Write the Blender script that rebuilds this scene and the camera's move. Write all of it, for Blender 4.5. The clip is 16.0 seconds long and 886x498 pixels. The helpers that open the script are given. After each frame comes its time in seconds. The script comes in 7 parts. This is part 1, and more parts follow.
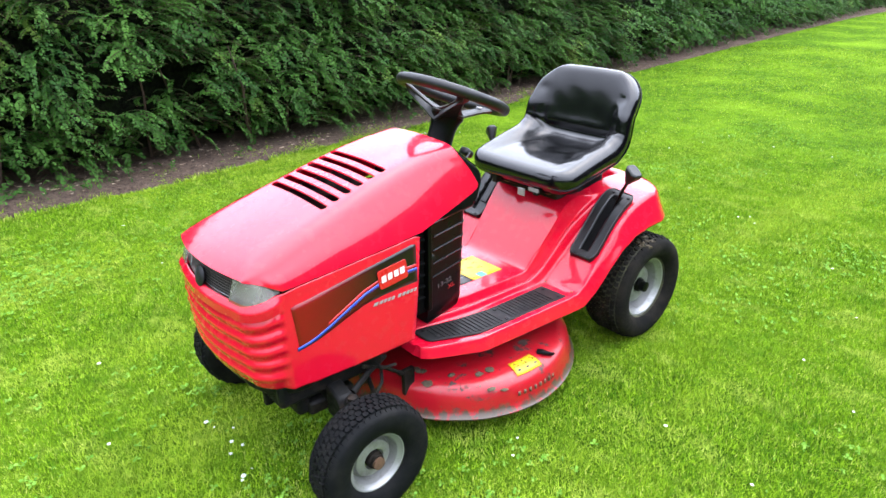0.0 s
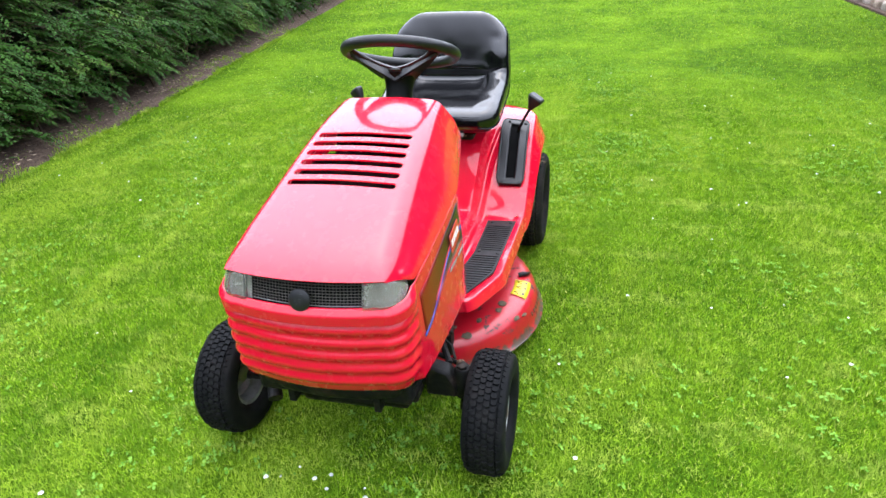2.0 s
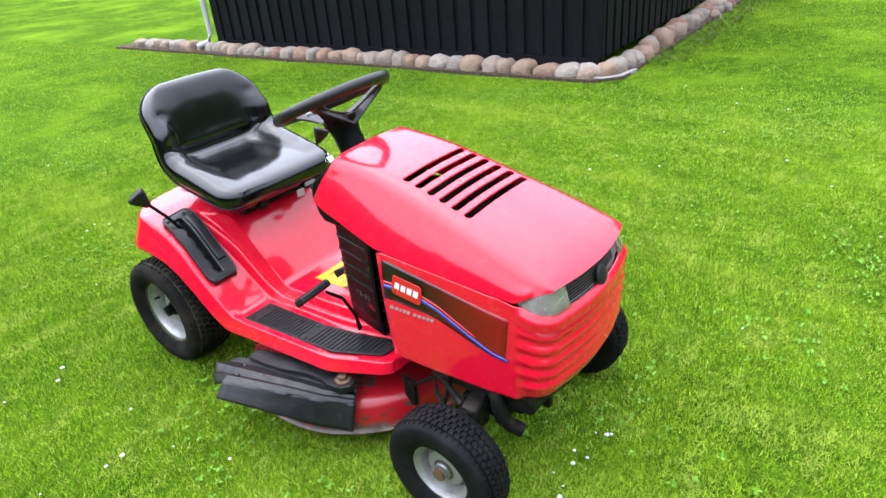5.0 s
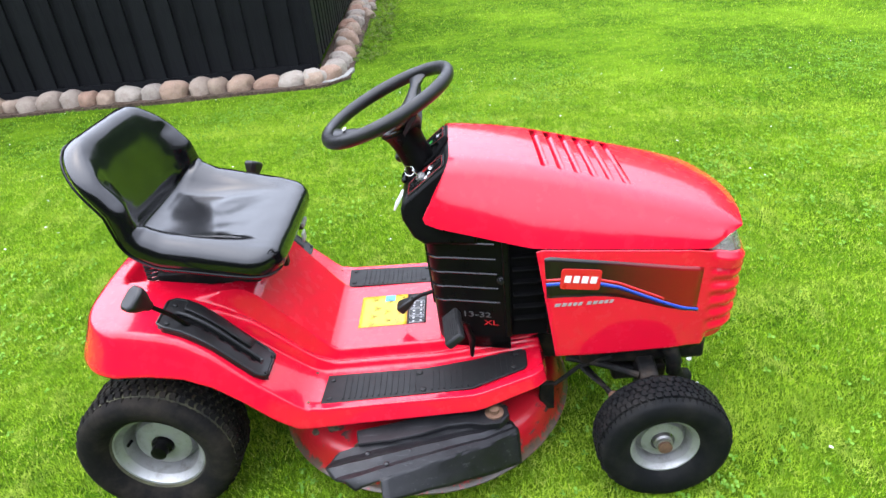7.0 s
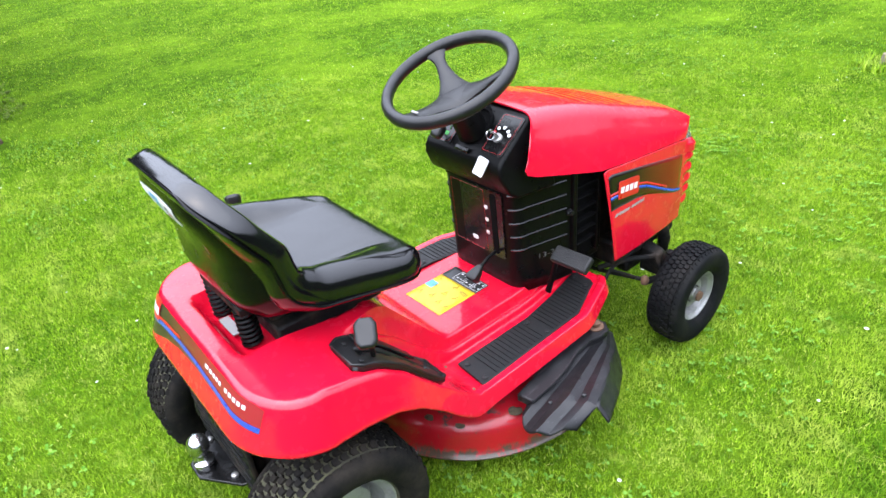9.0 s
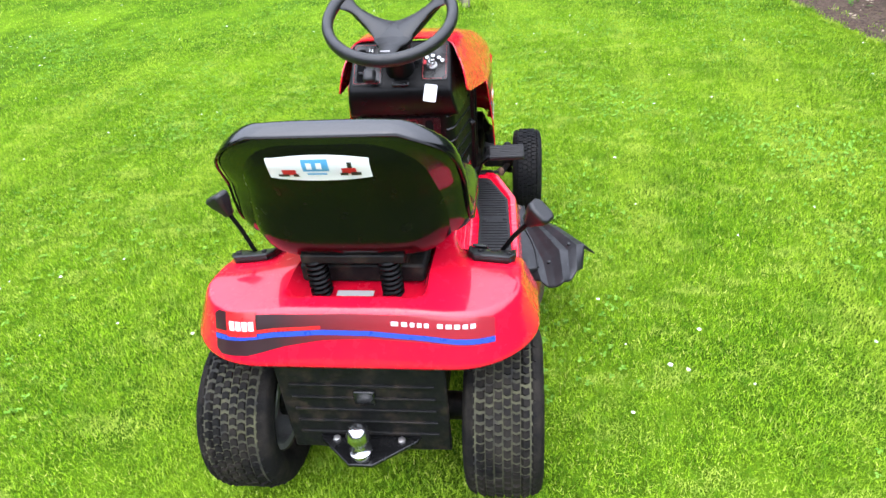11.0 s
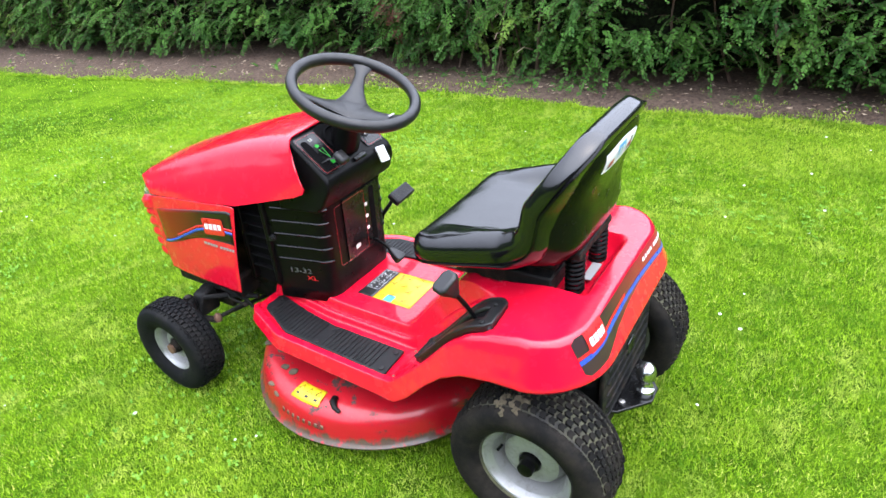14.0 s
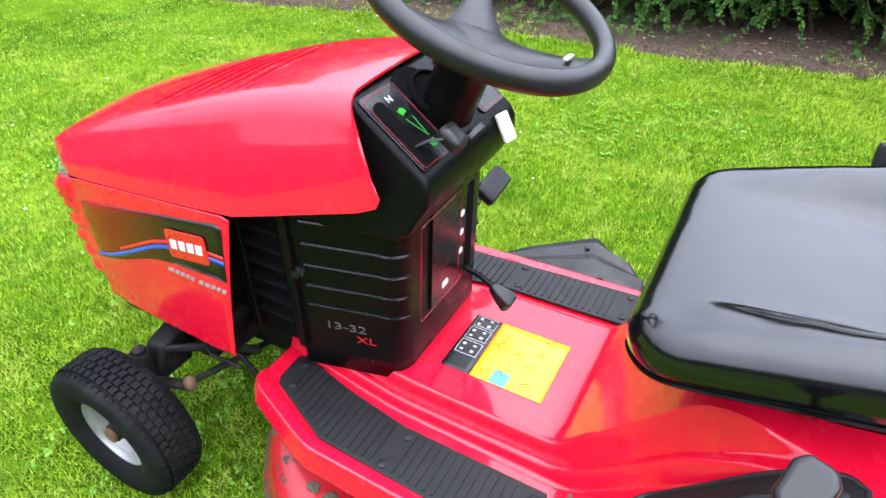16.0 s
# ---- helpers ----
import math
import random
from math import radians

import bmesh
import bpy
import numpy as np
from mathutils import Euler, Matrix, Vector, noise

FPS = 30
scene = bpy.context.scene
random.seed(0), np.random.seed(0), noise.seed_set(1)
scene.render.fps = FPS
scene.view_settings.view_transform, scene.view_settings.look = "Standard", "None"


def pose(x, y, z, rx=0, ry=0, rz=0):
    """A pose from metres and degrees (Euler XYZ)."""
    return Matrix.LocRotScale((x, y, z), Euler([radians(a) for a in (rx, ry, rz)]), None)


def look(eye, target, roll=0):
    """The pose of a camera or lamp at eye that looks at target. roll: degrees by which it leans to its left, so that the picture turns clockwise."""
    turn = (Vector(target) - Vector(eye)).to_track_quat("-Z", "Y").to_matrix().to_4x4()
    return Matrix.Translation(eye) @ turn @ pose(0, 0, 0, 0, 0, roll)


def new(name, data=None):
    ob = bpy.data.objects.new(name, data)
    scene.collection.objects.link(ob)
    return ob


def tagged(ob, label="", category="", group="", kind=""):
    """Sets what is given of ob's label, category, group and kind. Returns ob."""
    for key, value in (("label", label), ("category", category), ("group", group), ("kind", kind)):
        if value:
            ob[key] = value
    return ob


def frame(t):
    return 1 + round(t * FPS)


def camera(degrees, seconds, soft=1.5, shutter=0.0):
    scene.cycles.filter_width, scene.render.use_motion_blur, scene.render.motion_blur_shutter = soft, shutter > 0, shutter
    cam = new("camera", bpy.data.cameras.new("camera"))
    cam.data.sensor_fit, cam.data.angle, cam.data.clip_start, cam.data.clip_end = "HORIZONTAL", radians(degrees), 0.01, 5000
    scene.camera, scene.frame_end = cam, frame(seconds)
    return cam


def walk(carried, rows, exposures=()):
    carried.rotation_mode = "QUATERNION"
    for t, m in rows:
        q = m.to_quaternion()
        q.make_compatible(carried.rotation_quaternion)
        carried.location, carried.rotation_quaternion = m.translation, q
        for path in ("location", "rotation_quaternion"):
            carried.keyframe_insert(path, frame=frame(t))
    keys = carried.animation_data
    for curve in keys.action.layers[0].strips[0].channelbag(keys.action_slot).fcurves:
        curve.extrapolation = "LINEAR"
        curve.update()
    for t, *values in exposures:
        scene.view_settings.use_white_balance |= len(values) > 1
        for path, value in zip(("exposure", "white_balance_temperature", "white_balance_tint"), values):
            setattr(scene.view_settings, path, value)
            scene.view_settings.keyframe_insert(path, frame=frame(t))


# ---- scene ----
cam = camera(69.6, 16.0)
PATH = [
    (0, (1.354, 1.49, 1.313), (0.158, 0.105, 0.506), 0.0),
    (0.5, (1.682, 1.35, 1.29), (0.307, 0.152, 0.467), 0.0),
    (1, (1.802, 1.192, 1.288), (0.266, 0.221, 0.452), -1.4),
    (1.5, (1.857, 0.915, 1.33), (0.216, 0.169, 0.464), -3.1),
    (2, (1.924, 0.612, 1.329), (0.219, 0.149, 0.393), -3.3),
    (2.5, (2.017, 0.222, 1.376), (0.287, 0.105, 0.379), -3.4),
    (3, (1.996, -0.105, 1.339), (0.286, 0.102, 0.323), -4.8),
    (3.5, (1.933, -0.421, 1.407), (0.267, 0.1, 0.431), -5.5),
    (4, (1.822, -0.775, 1.376), (0.286, 0.091, 0.432), -5.0),
    (4.2, (1.764, -0.902, 1.399), (0.31, 0.099, 0.459), -5.0),
    (5.25, (1.267, -1.35, 1.415), (0.265, 0.125, 0.468), -5.4),
    (6.3, (0.656, -1.55, 1.427), (0.201, 0.148, 0.473), -5.6),
    (6.5, (0.54, -1.554, 1.4), (0.186, 0.164, 0.439), -5.8),
    (7, (0.198, -1.522, 1.407), (0.117, 0.213, 0.415), -5.8),
    (7.5, (-0.098, -1.541, 1.406), (0.155, 0.176, 0.412), -5.1),
    (8, (-0.462, -1.57, 1.446), (0.101, 0.084, 0.473), -4.9),
    (8.5, (-0.719, -1.43, 1.393), (0.077, 0.107, 0.39), -5.7),
    (9, (-0.962, -1.214, 1.418), (0.066, 0.148, 0.376), -6.0),
    (9.5, (-1.205, -1.033, 1.406), (0.088, 0.061, 0.341), -5.1),
    (10, (-1.435, -0.843, 1.435), (0.024, -0.041, 0.325), -5.2),
    (10.2, (-1.479, -0.753, 1.409), (0.012, -0.059, 0.271), -5.4),
    (11.25, (-1.708, -0.177, 1.412), (-0.078, -0.125, 0.284), -4.5),
    (12.3, (-1.681, 0.468, 1.42), (-0.16, -0.179, 0.295), -3.6),
    (12.5, (-1.619, 0.581, 1.437), (-0.131, -0.164, 0.326), -3.7),
    (13, (-1.486, 0.858, 1.46), (-0.147, -0.168, 0.385), -3.6),
    (13.5, (-1.343, 1.168, 1.493), (-0.204, -0.114, 0.464), -3.9),
    (14, (-1.099, 1.293, 1.443), (-0.126, -0.128, 0.426), -5.2),
    (14.5, (-0.808, 1.318, 1.454), (0.041, -0.164, 0.415), -5.2),
    (15, (-0.563, 1.278, 1.409), (0.164, -0.233, 0.32), -3.2),
    (15.5, (-0.393, 1.096, 1.342), (0.269, -0.401, 0.192), -0.7),
    (16, (-0.344, 0.794, 1.188), (0.45, -0.616, 0.012), -0.6),
]
walk(cam, [(t, look(eye, aim, roll)) for t, eye, aim, roll in PATH], exposures=[(0.0, 0.90), (1.0, 0.86), (2.5, 0.68), (4.0, 0.66), (6.5, 0.80), (8.5, 0.79), (10.0, 0.82), (12.5, 0.92), (14.5, 0.94), (16.0, 0.97)])

# ---- sky and light: a bright overcast day ----
world = bpy.data.worlds.new("sky")
scene.world = world
world.use_nodes = True
wn, wl = world.node_tree.nodes, world.node_tree.links
sky = wn.new("ShaderNodeTexSky")
sky.sky_type = "NISHITA"
sky.sun_disc = False
sky.sun_elevation, sky.sun_rotation = radians(72), radians(270)
sky.air_density, sky.dust_density, sky.ozone_density = 1.0, 4.0, 1.0
veil = wn.new("ShaderNodeMix")
veil.data_type = "RGBA"
veil.inputs[0].default_value = 0.82
wl.new(sky.outputs[0], veil.inputs[6])
veil.inputs[7].default_value = (9.9, 10.7, 13.0, 1)
# overcast: brightest high up towards the veiled sun, several times dimmer low down opposite to it
where = wn.new("ShaderNodeTexCoord")
parts = wn.new("ShaderNodeVectorMath")
parts.operation = "DOT_PRODUCT"
parts.inputs[1].default_value = (-0.30, 0.0, 0.954)
rise = wn.new("ShaderNodeMapRange")
rise.inputs["From Min"].default_value = -0.05
rise.inputs["To Min"].default_value, rise.inputs["To Max"].default_value = 0.26, 1.38
dome = wn.new("ShaderNodeMix")
dome.data_type, dome.blend_type = "RGBA", "MULTIPLY"
dome.inputs[0].default_value = 1.0
wl.new(where.outputs["Generated"], parts.inputs[0])
wl.new(parts.outputs["Value"], rise.inputs["Value"])
wl.new(veil.outputs[2], dome.inputs[6])
wl.new(rise.outputs["Result"], dome.inputs[7])
wl.new(dome.outputs[2], wn["Background"].inputs["Color"])
wn["Background"].inputs["Strength"].default_value = 0.28

sun = new("sun", bpy.data.lights.new("sun", "SUN"))
sun.data.energy, sun.data.angle, sun.data.color = 0.7, radians(100), (1.0, 0.97, 0.92)
sun.matrix_world = look((0, 0, 30), (9.5, 0.5, 0))


# ---- materials ----
class Mat:
    """A node material with short ways to add noise, mixing and bumps."""

    def __init__(self, name, color, rough=0.5, metal=0.0, coat=0.0, spec=0.5):
        self.m = bpy.data.materials.new(name)
        self.m.use_nodes = True
        self.n, self.l = self.m.node_tree.nodes, self.m.node_tree.links
        self.b = self.n["Principled BSDF"]
        self.set("Base Color", (*color, 1))
        self.set("Roughness", rough)
        self.set("Metallic", metal)
        self.set("Coat Weight", coat)
        self.set("Coat Roughness", 0.06)
        self.set("Coat IOR", 1.43)
        self.set("Specular IOR Level", spec)
        self.tc = self.n.new("ShaderNodeTexCoord").outputs["Object"]

    def set(self, key, value):
        self.b.inputs[key].default_value = value

    def noise(self, scale, detail=4.0, rough=0.6, coord=None, stretch=None):
        t = self.n.new("ShaderNodeTexNoise")
        t.inputs["Scale"].default_value, t.inputs["Detail"].default_value, t.inputs["Roughness"].default_value = scale, detail, rough
        c = coord or self.tc
        if stretch:
            mp = self.n.new("ShaderNodeMapping")
            mp.inputs["Scale"].default_value = stretch
            self.l.new(c, mp.inputs["Vector"])
            c = mp.outputs[0]
        self.l.new(c, t.inputs["Vector"])
        return t.outputs["Fac"]

    def voronoi(self, scale):
        t = self.n.new("ShaderNodeTexVoronoi")
        t.inputs["Scale"].default_value = scale
        self.l.new(self.tc, t.inputs["Vector"])
        return t.outputs["Distance"]

    def ramp(self, fac, lo, hi, a=0.0, b=1.0):
        r = self.n.new("ShaderNodeMapRange")
        for key, v in (("From Min", lo), ("From Max", hi), ("To Min", a), ("To Max", b)):
            r.inputs[key].default_value = v
        self.l.new(fac, r.inputs["Value"])
        return r.outputs["Result"]

    def mul(self, a, b):
        m = self.n.new("ShaderNodeMath")
        m.operation = "MULTIPLY"
        for k, v in enumerate((a, b)):
            if isinstance(v, (int, float)):
                m.inputs[k].default_value = v
            else:
                self.l.new(v, m.inputs[k])
        return m.outputs[0]

    def mix(self, fac, a, b):
        m = self.n.new("ShaderNodeMix")
        m.data_type = "RGBA"
        for k, v in ((0, fac), (6, a), (7, b)):
            if isinstance(v, tuple):
                m.inputs[k].default_value = (*v, 1)
            elif isinstance(v, (int, float)):
                m.inputs[k].default_value = v
            else:
                self.l.new(v, m.inputs[k])
        return m.outputs[2]

    def to(self, key, socket):
        self.l.new(socket, self.b.inputs[key])

    def bump(self, height, strength=0.3, dist=0.002):
        bp = self.n.new("ShaderNodeBump")
        bp.inputs["Strength"].default_value, bp.inputs["Distance"].default_value = strength, dist
        self.l.new(height, bp.inputs["Height"])
        self.l.new(bp.outputs[0], self.b.inputs["Normal"])

    def island(self):
        return self.n.new("ShaderNodeNewGeometry").outputs["Random Per Island"]

    def chance(self):
        return self.n.new("ShaderNodeObjectInfo").outputs["Random"]

    def z(self):
        s = self.n.new("ShaderNodeSeparateXYZ")
        self.l.new(self.tc, s.inputs[0])
        return s.outputs["Z"]

    def x(self):
        s = self.n.new("ShaderNodeSeparateXYZ")
        self.l.new(self.tc, s.inputs[0])
        return s.outputs["X"]


RED = (0.60, 0.004, 0.024)


def red_paint():
    k = Mat("red_paint", RED, 0.30, 0, 0.85, 0.15)
    dust = k.ramp(k.noise(9, 6), 0.5, 0.8, 0, 0.07)
    k.to("Base Color", k.mix(dust, RED, (0.42, 0.05, 0.05)))
    k.to("Roughness", k.ramp(k.noise(28, 5), 0.3, 0.7, 0.18, 0.32))
    k.to("Coat Roughness", k.ramp(k.noise(14, 4), 0.3, 0.7, 0.02, 0.08))
    k.set("Coat IOR", 1.50)
    k.bump(k.noise(60, 2), 0.03, 0.001)
    return k.m


def worn_red():
    """Deck paint: chipped to grey metal, rust and dried clippings towards the rim."""
    k = Mat("worn_red_paint", RED, 0.40, 0, 0.5, 0.35)
    chips = k.mul(k.ramp(k.noise(15, 9, 0.72, stretch=(1, 1, 1.6)), 0.560, 0.578), k.ramp(k.noise(4.0, 3), 0.50, 0.56))
    fine = k.ramp(k.noise(55, 5, 0.7), 0.62, 0.68)
    low = k.ramp(k.z(), 0.112, 0.070)
    dirt = k.ramp(k.mul(low, k.ramp(k.noise(38, 8, 0.75, stretch=(1, 1, 0.5)), 0.28, 0.66)), 0.26, 0.50)
    grime = k.mix(k.noise(70, 4), (0.034, 0.022, 0.015), (0.10, 0.072, 0.048))
    c = k.mix(k.ramp(k.noise(6, 5), 0.45, 0.75, 0, 0.35), (0.36, 0.005, 0.013), (0.23, 0.012, 0.014))
    c = k.mix(fine, c, (0.16, 0.05, 0.035))
    c = k.mix(chips, c, k.mix(k.noise(35, 5), (0.022, 0.012, 0.010), (0.085, 0.06, 0.05)))
    c = k.mix(dirt, c, k.mix(k.ramp(k.noise(30, 5), 0.45, 0.6), (0.075, 0.050, 0.034), grime))
    k.to("Base Color", c)
    k.to("Roughness", k.ramp(chips, 0, 1, 0.35, 0.8))
    k.to("Coat Weight", k.ramp(chips, 0, 1, 0.5, 0.0))
    k.bump(k.noise(45, 6), 0.25, 0.003)
    return k.m


def black_plastic(name="black_plastic", base=0.0025, rough=0.32, grain=260, spec=0.12):
    k = Mat(name, (base, base, base * 1.05), rough, spec=spec)
    k.to("Base Color", k.mix(k.ramp(k.noise(16, 6), 0.52, 0.75, 0, 0.3), (base, base, base * 1.05), (base * 2.6, base * 2.5, base * 2.3)))
    k.to("Roughness", k.ramp(k.noise(30, 5), 0.3, 0.7, rough - 0.08, rough + 0.14))
    k.bump(k.noise(grain, 3), 0.10, 0.001)
    return k.m


def scuffed_plastic():
    """Thick black plastic, greyed by scratches and dried dust."""
    k = Mat("scuffed_black_plastic", (0.012, 0.012, 0.013), 0.42, spec=0.36)
    dust = k.ramp(k.noise(7, 6, 0.7), 0.42, 0.75, 0, 0.7)
    lines = k.ramp(k.noise(40, 4, 0.7, stretch=(0.25, 2.4, 2.4)), 0.60, 0.68, 0, 0.6)
    c = k.mix(dust, (0.006, 0.006, 0.007), (0.022, 0.022, 0.024))
    k.to("Base Color", k.mix(lines, c, (0.050, 0.051, 0.054)))
    k.to("Roughness", k.ramp(k.noise(30, 5), 0.3, 0.7, 0.30, 0.58))
    k.bump(k.noise(120, 4), 0.15, 0.001)
    return k.m


def vinyl():
    k = Mat("black_vinyl", (0.002, 0.002, 0.003), 0.3, 0, 0.40, 0.5)
    k.to("Roughness", k.ramp(k.noise(20, 6), 0.3, 0.75, 0.10, 0.20))
    k.to("Base Color", k.mix(k.ramp(k.noise(11, 7, 0.7), 0.55, 0.8, 0, 0.5), (0.0025, 0.0025, 0.003), (0.008, 0.008, 0.008)))
    k.set("Coat Roughness", 0.14)
    k.bump(k.mix(0.7, k.voronoi(330), k.noise(14, 4)), 0.05, 0.0015)
    return k.m


def rubber():
    """Tyre rubber, dusty, with green-brown clippings in the grooves."""
    k = Mat("tyre_rubber", (0.01, 0.01, 0.011), 0.7, spec=0.10)
    dust = k.ramp(k.noise(14, 6, 0.7), 0.45, 0.8, 0, 0.55)
    c = k.mix(dust, (0.005, 0.0055, 0.006), (0.026, 0.024, 0.021))
    k.to("Base Color", c)
    k.bump(k.noise(180, 4), 0.3, 0.0015)
    return k.m


def muddy_rubber():
    """Sidewalls and blocks of the rear tyres, brown with dried mud."""
    k = Mat("muddy_tyre_rubber", (0.02, 0.018, 0.015), 0.8, spec=0.08)
    mud = k.ramp(k.noise(11, 7, 0.72), 0.42, 0.78, 0.05, 0.9)
    c = k.mix(mud, (0.006, 0.006, 0.006), k.mix(k.noise(60, 5), (0.018, 0.015, 0.012), (0.050, 0.041, 0.031)))
    k.to("Base Color", c)
    k.bump(k.noise(150, 5), 0.45, 0.002)
    return k.m


def tyre_mud():
    k = Mat("tyre_groove_dirt", (0.07, 0.07, 0.035), 0.9)
    k.to("Base Color", k.mix(k.ramp(k.noise(18, 6), 0.35, 0.62), (0.016, 0.015, 0.013), k.mix(k.noise(90, 4), (0.044, 0.038, 0.024), (0.085, 0.088, 0.038))))
    k.bump(k.noise(220, 4), 0.6, 0.002)
    return k.m


def rim_metal():
    k = Mat("silver_rim_paint", (0.55, 0.55, 0.54), 0.38, 0.55)
    dirt = k.ramp(k.noise(26, 7, 0.7), 0.5, 0.78, 0, 0.75)
    k.to("Base Color", k.mix(dirt, (0.30, 0.30, 0.295), (0.11, 0.10, 0.08)))
    k.to("Roughness", k.ramp(k.noise(40, 4), 0.3, 0.7, 0.28, 0.6))
    k.bump(k.noise(120, 3), 0.1, 0.001)
    return k.m


def rusty():
    k = Mat("rusted_steel", (0.12, 0.06, 0.035), 0.75, 0.3)
    k.to("Base Color", k.mix(k.noise(60, 5), (0.05, 0.028, 0.02), (0.22, 0.12, 0.07)))
    k.bump(k.noise(150, 4), 0.4, 0.001)
    return k.m


def oily():
    k = Mat("oily_black_steel", (0.010, 0.009, 0.008), 0.6, 0.0, spec=0.14)
    k.to("Base Color", k.mix(k.ramp(k.noise(24, 6), 0.5, 0.72), (0.006, 0.006, 0.006), (0.030, 0.022, 0.016)))
    k.to("Roughness", k.ramp(k.noise(50, 4), 0.3, 0.7, 0.35, 0.8))
    k.bump(k.noise(90, 5), 0.35, 0.002)
    return k.m


def plain(name, color, rough=0.45, metal=0.0, coat=0.0, wear=0.12, scale=40):
    k = Mat(name, color, rough, metal, coat)
    dark = tuple(c * 0.6 for c in color)
    k.to("Base Color", k.mix(k.ramp(k.noise(scale, 5), 0.45, 0.8, 0, wear * 2), color, dark))
    k.to("Roughness", k.ramp(k.noise(scale * 1.7, 3), 0.3, 0.7, max(0.03, rough - 0.06), rough + 0.08))
    return k.m


def fading_decal():
    """The side decal: black at its rear, fading through deep red to the paint at the nose."""
    k = Mat("black_to_red_decal", (0.02, 0.005, 0.005), 0.28, 0, 0.5, 0.3)
    grain = k.ramp(k.noise(300, 2), 0.3, 0.7, -0.05, 0.05)
    add = k.n.new("ShaderNodeMath")
    k.l.new(k.ramp(k.x(), 0.49, 0.72), add.inputs[0])
    k.l.new(grain, add.inputs[1])
    k.to("Base Color", k.mix(add.outputs[0], (0.006, 0.004, 0.004), (0.20, 0.004, 0.006)))
    return k.m


M = dict(
    red=red_paint(), worn=worn_red(), plastic=black_plastic(), grip=black_plastic("soft_grey_black_plastic", 0.007, 0.36, 400, 0.42),
    gloss=black_plastic("glossy_black_plastic", 0.004, 0.2, 120, 0.4), shell=black_plastic("black_seat_shell", 0.002, 0.16, 200, 0.22),
    mat=black_plastic("ribbed_rubber_mat", 0.008, 0.5, 300, 0.3), flap=scuffed_plastic(),
    vinyl=vinyl(), rubber=rubber(), mud=tyre_mud(), muddy=muddy_rubber(), rim=rim_metal(), rust=rusty(), oily=oily(),
    chrome=plain("polished_steel", (0.62, 0.62, 0.62), 0.22, 1.0, 0, 0.15), steel=plain("dull_steel", (0.35, 0.34, 0.33), 0.42, 0.9, 0, 0.3),
    yellow=plain("yellow_sticker", (0.60, 0.43, 0.010), 0.4, 0, 0.2, 0.12, 25), white=plain("white_print", (0.66, 0.66, 0.66), 0.45, 0, 0, 0.05),
    ink=plain("black_print", (0.012, 0.012, 0.012), 0.4, 0, 0, 0.05), blue=plain("blue_stripe", (0.016, 0.05, 0.38), 0.3, 0, 1.0, 0.08),
    badge=plain("red_badge_print", (0.50, 0.012, 0.014), 0.3, 0, 0.4, 0.05), silver=plain("silver_print", (0.28, 0.27, 0.27), 0.45, 0.0, 0, 0.1),
    green=plain("green_print", (0.012, 0.30, 0.02), 0.4, 0, 0, 0.05), cyan=plain("light_blue_print", (0.07, 0.28, 0.50), 0.4, 0, 0, 0.05),
    redprint=plain("red_print", (0.42, 0.01, 0.014), 0.4, 0, 0, 0.05), decal=fading_decal(),
    gridwire=plain("dull_grille_wire", (0.085, 0.075, 0.065), 0.5, 0, 0, 0.2), wornprint=plain("worn_grey_print", (0.075, 0.075, 0.078), 0.5, 0, 0, 0.4, 220),
    # near-black for the shade in openings, also on black screens and the boot
    dark=black_plastic("void_shade_black_plastic", 0.004, 0.8, 90, 0.03),
    dirtylamp=plain("cloudy_lamp_housing", (0.48, 0.47, 0.44), 0.35, 0.3, 0, 0.2, 60),
)


def lamp_glass():
    k = Mat("cloudy_lamp_glass", (0.80, 0.78, 0.74), 0.12, 0, 0.4)
    k.set("Transmission Weight", 0.92)
    k.set("IOR", 1.45)
    k.to("Roughness", k.ramp(k.noise(50, 5), 0.35, 0.7, 0.06, 0.32))
    return k.m


M["lamp"] = lamp_glass()


def rear_film():
    """Rear decal: black beside the badge, fading to deep red."""
    k = Mat("black_to_red_rear_decal", (0.02, 0.005, 0.005), 0.35, 0, 1.0, 0.35)
    s = k.n.new("ShaderNodeSeparateXYZ")
    k.l.new(k.tc, s.inputs[0])
    k.to("Base Color", k.mix(k.ramp(s.outputs["Y"], 0.16, -0.12), (0.026, 0.010, 0.013), (0.25, 0.010, 0.020)))
    return k.m


M["reardecal"] = rear_film()


# ---- shared mesh helpers ----
def mesh_of(name, bm, material, smooth=40):
    bm.normal_update()
    me = bpy.data.meshes.new(name)
    bm.to_mesh(me)
    bm.free()
    me.materials.append(material)
    if smooth:
        me.polygons.foreach_set("use_smooth", [True] * len(me.polygons))
        me.set_sharp_from_angle(angle=radians(smooth))
    return me


def part(name, bm, material, parent, label="", smooth=40, bevel=0.0, seg=2, thick=0.0):
    """One mesh object under a thing or a part."""
    ob = new(name, mesh_of(name, bm, material, smooth))
    ob.parent = parent
    if thick:
        s = ob.modifiers.new("thickness", "SOLIDIFY")
        s.thickness, s.offset = thick, -1
    if bevel:
        b = ob.modifiers.new("edges", "BEVEL")
        b.width, b.segments, b.limit_method, b.angle_limit = bevel, seg, "ANGLE", radians(35)
    return tagged(ob, label)


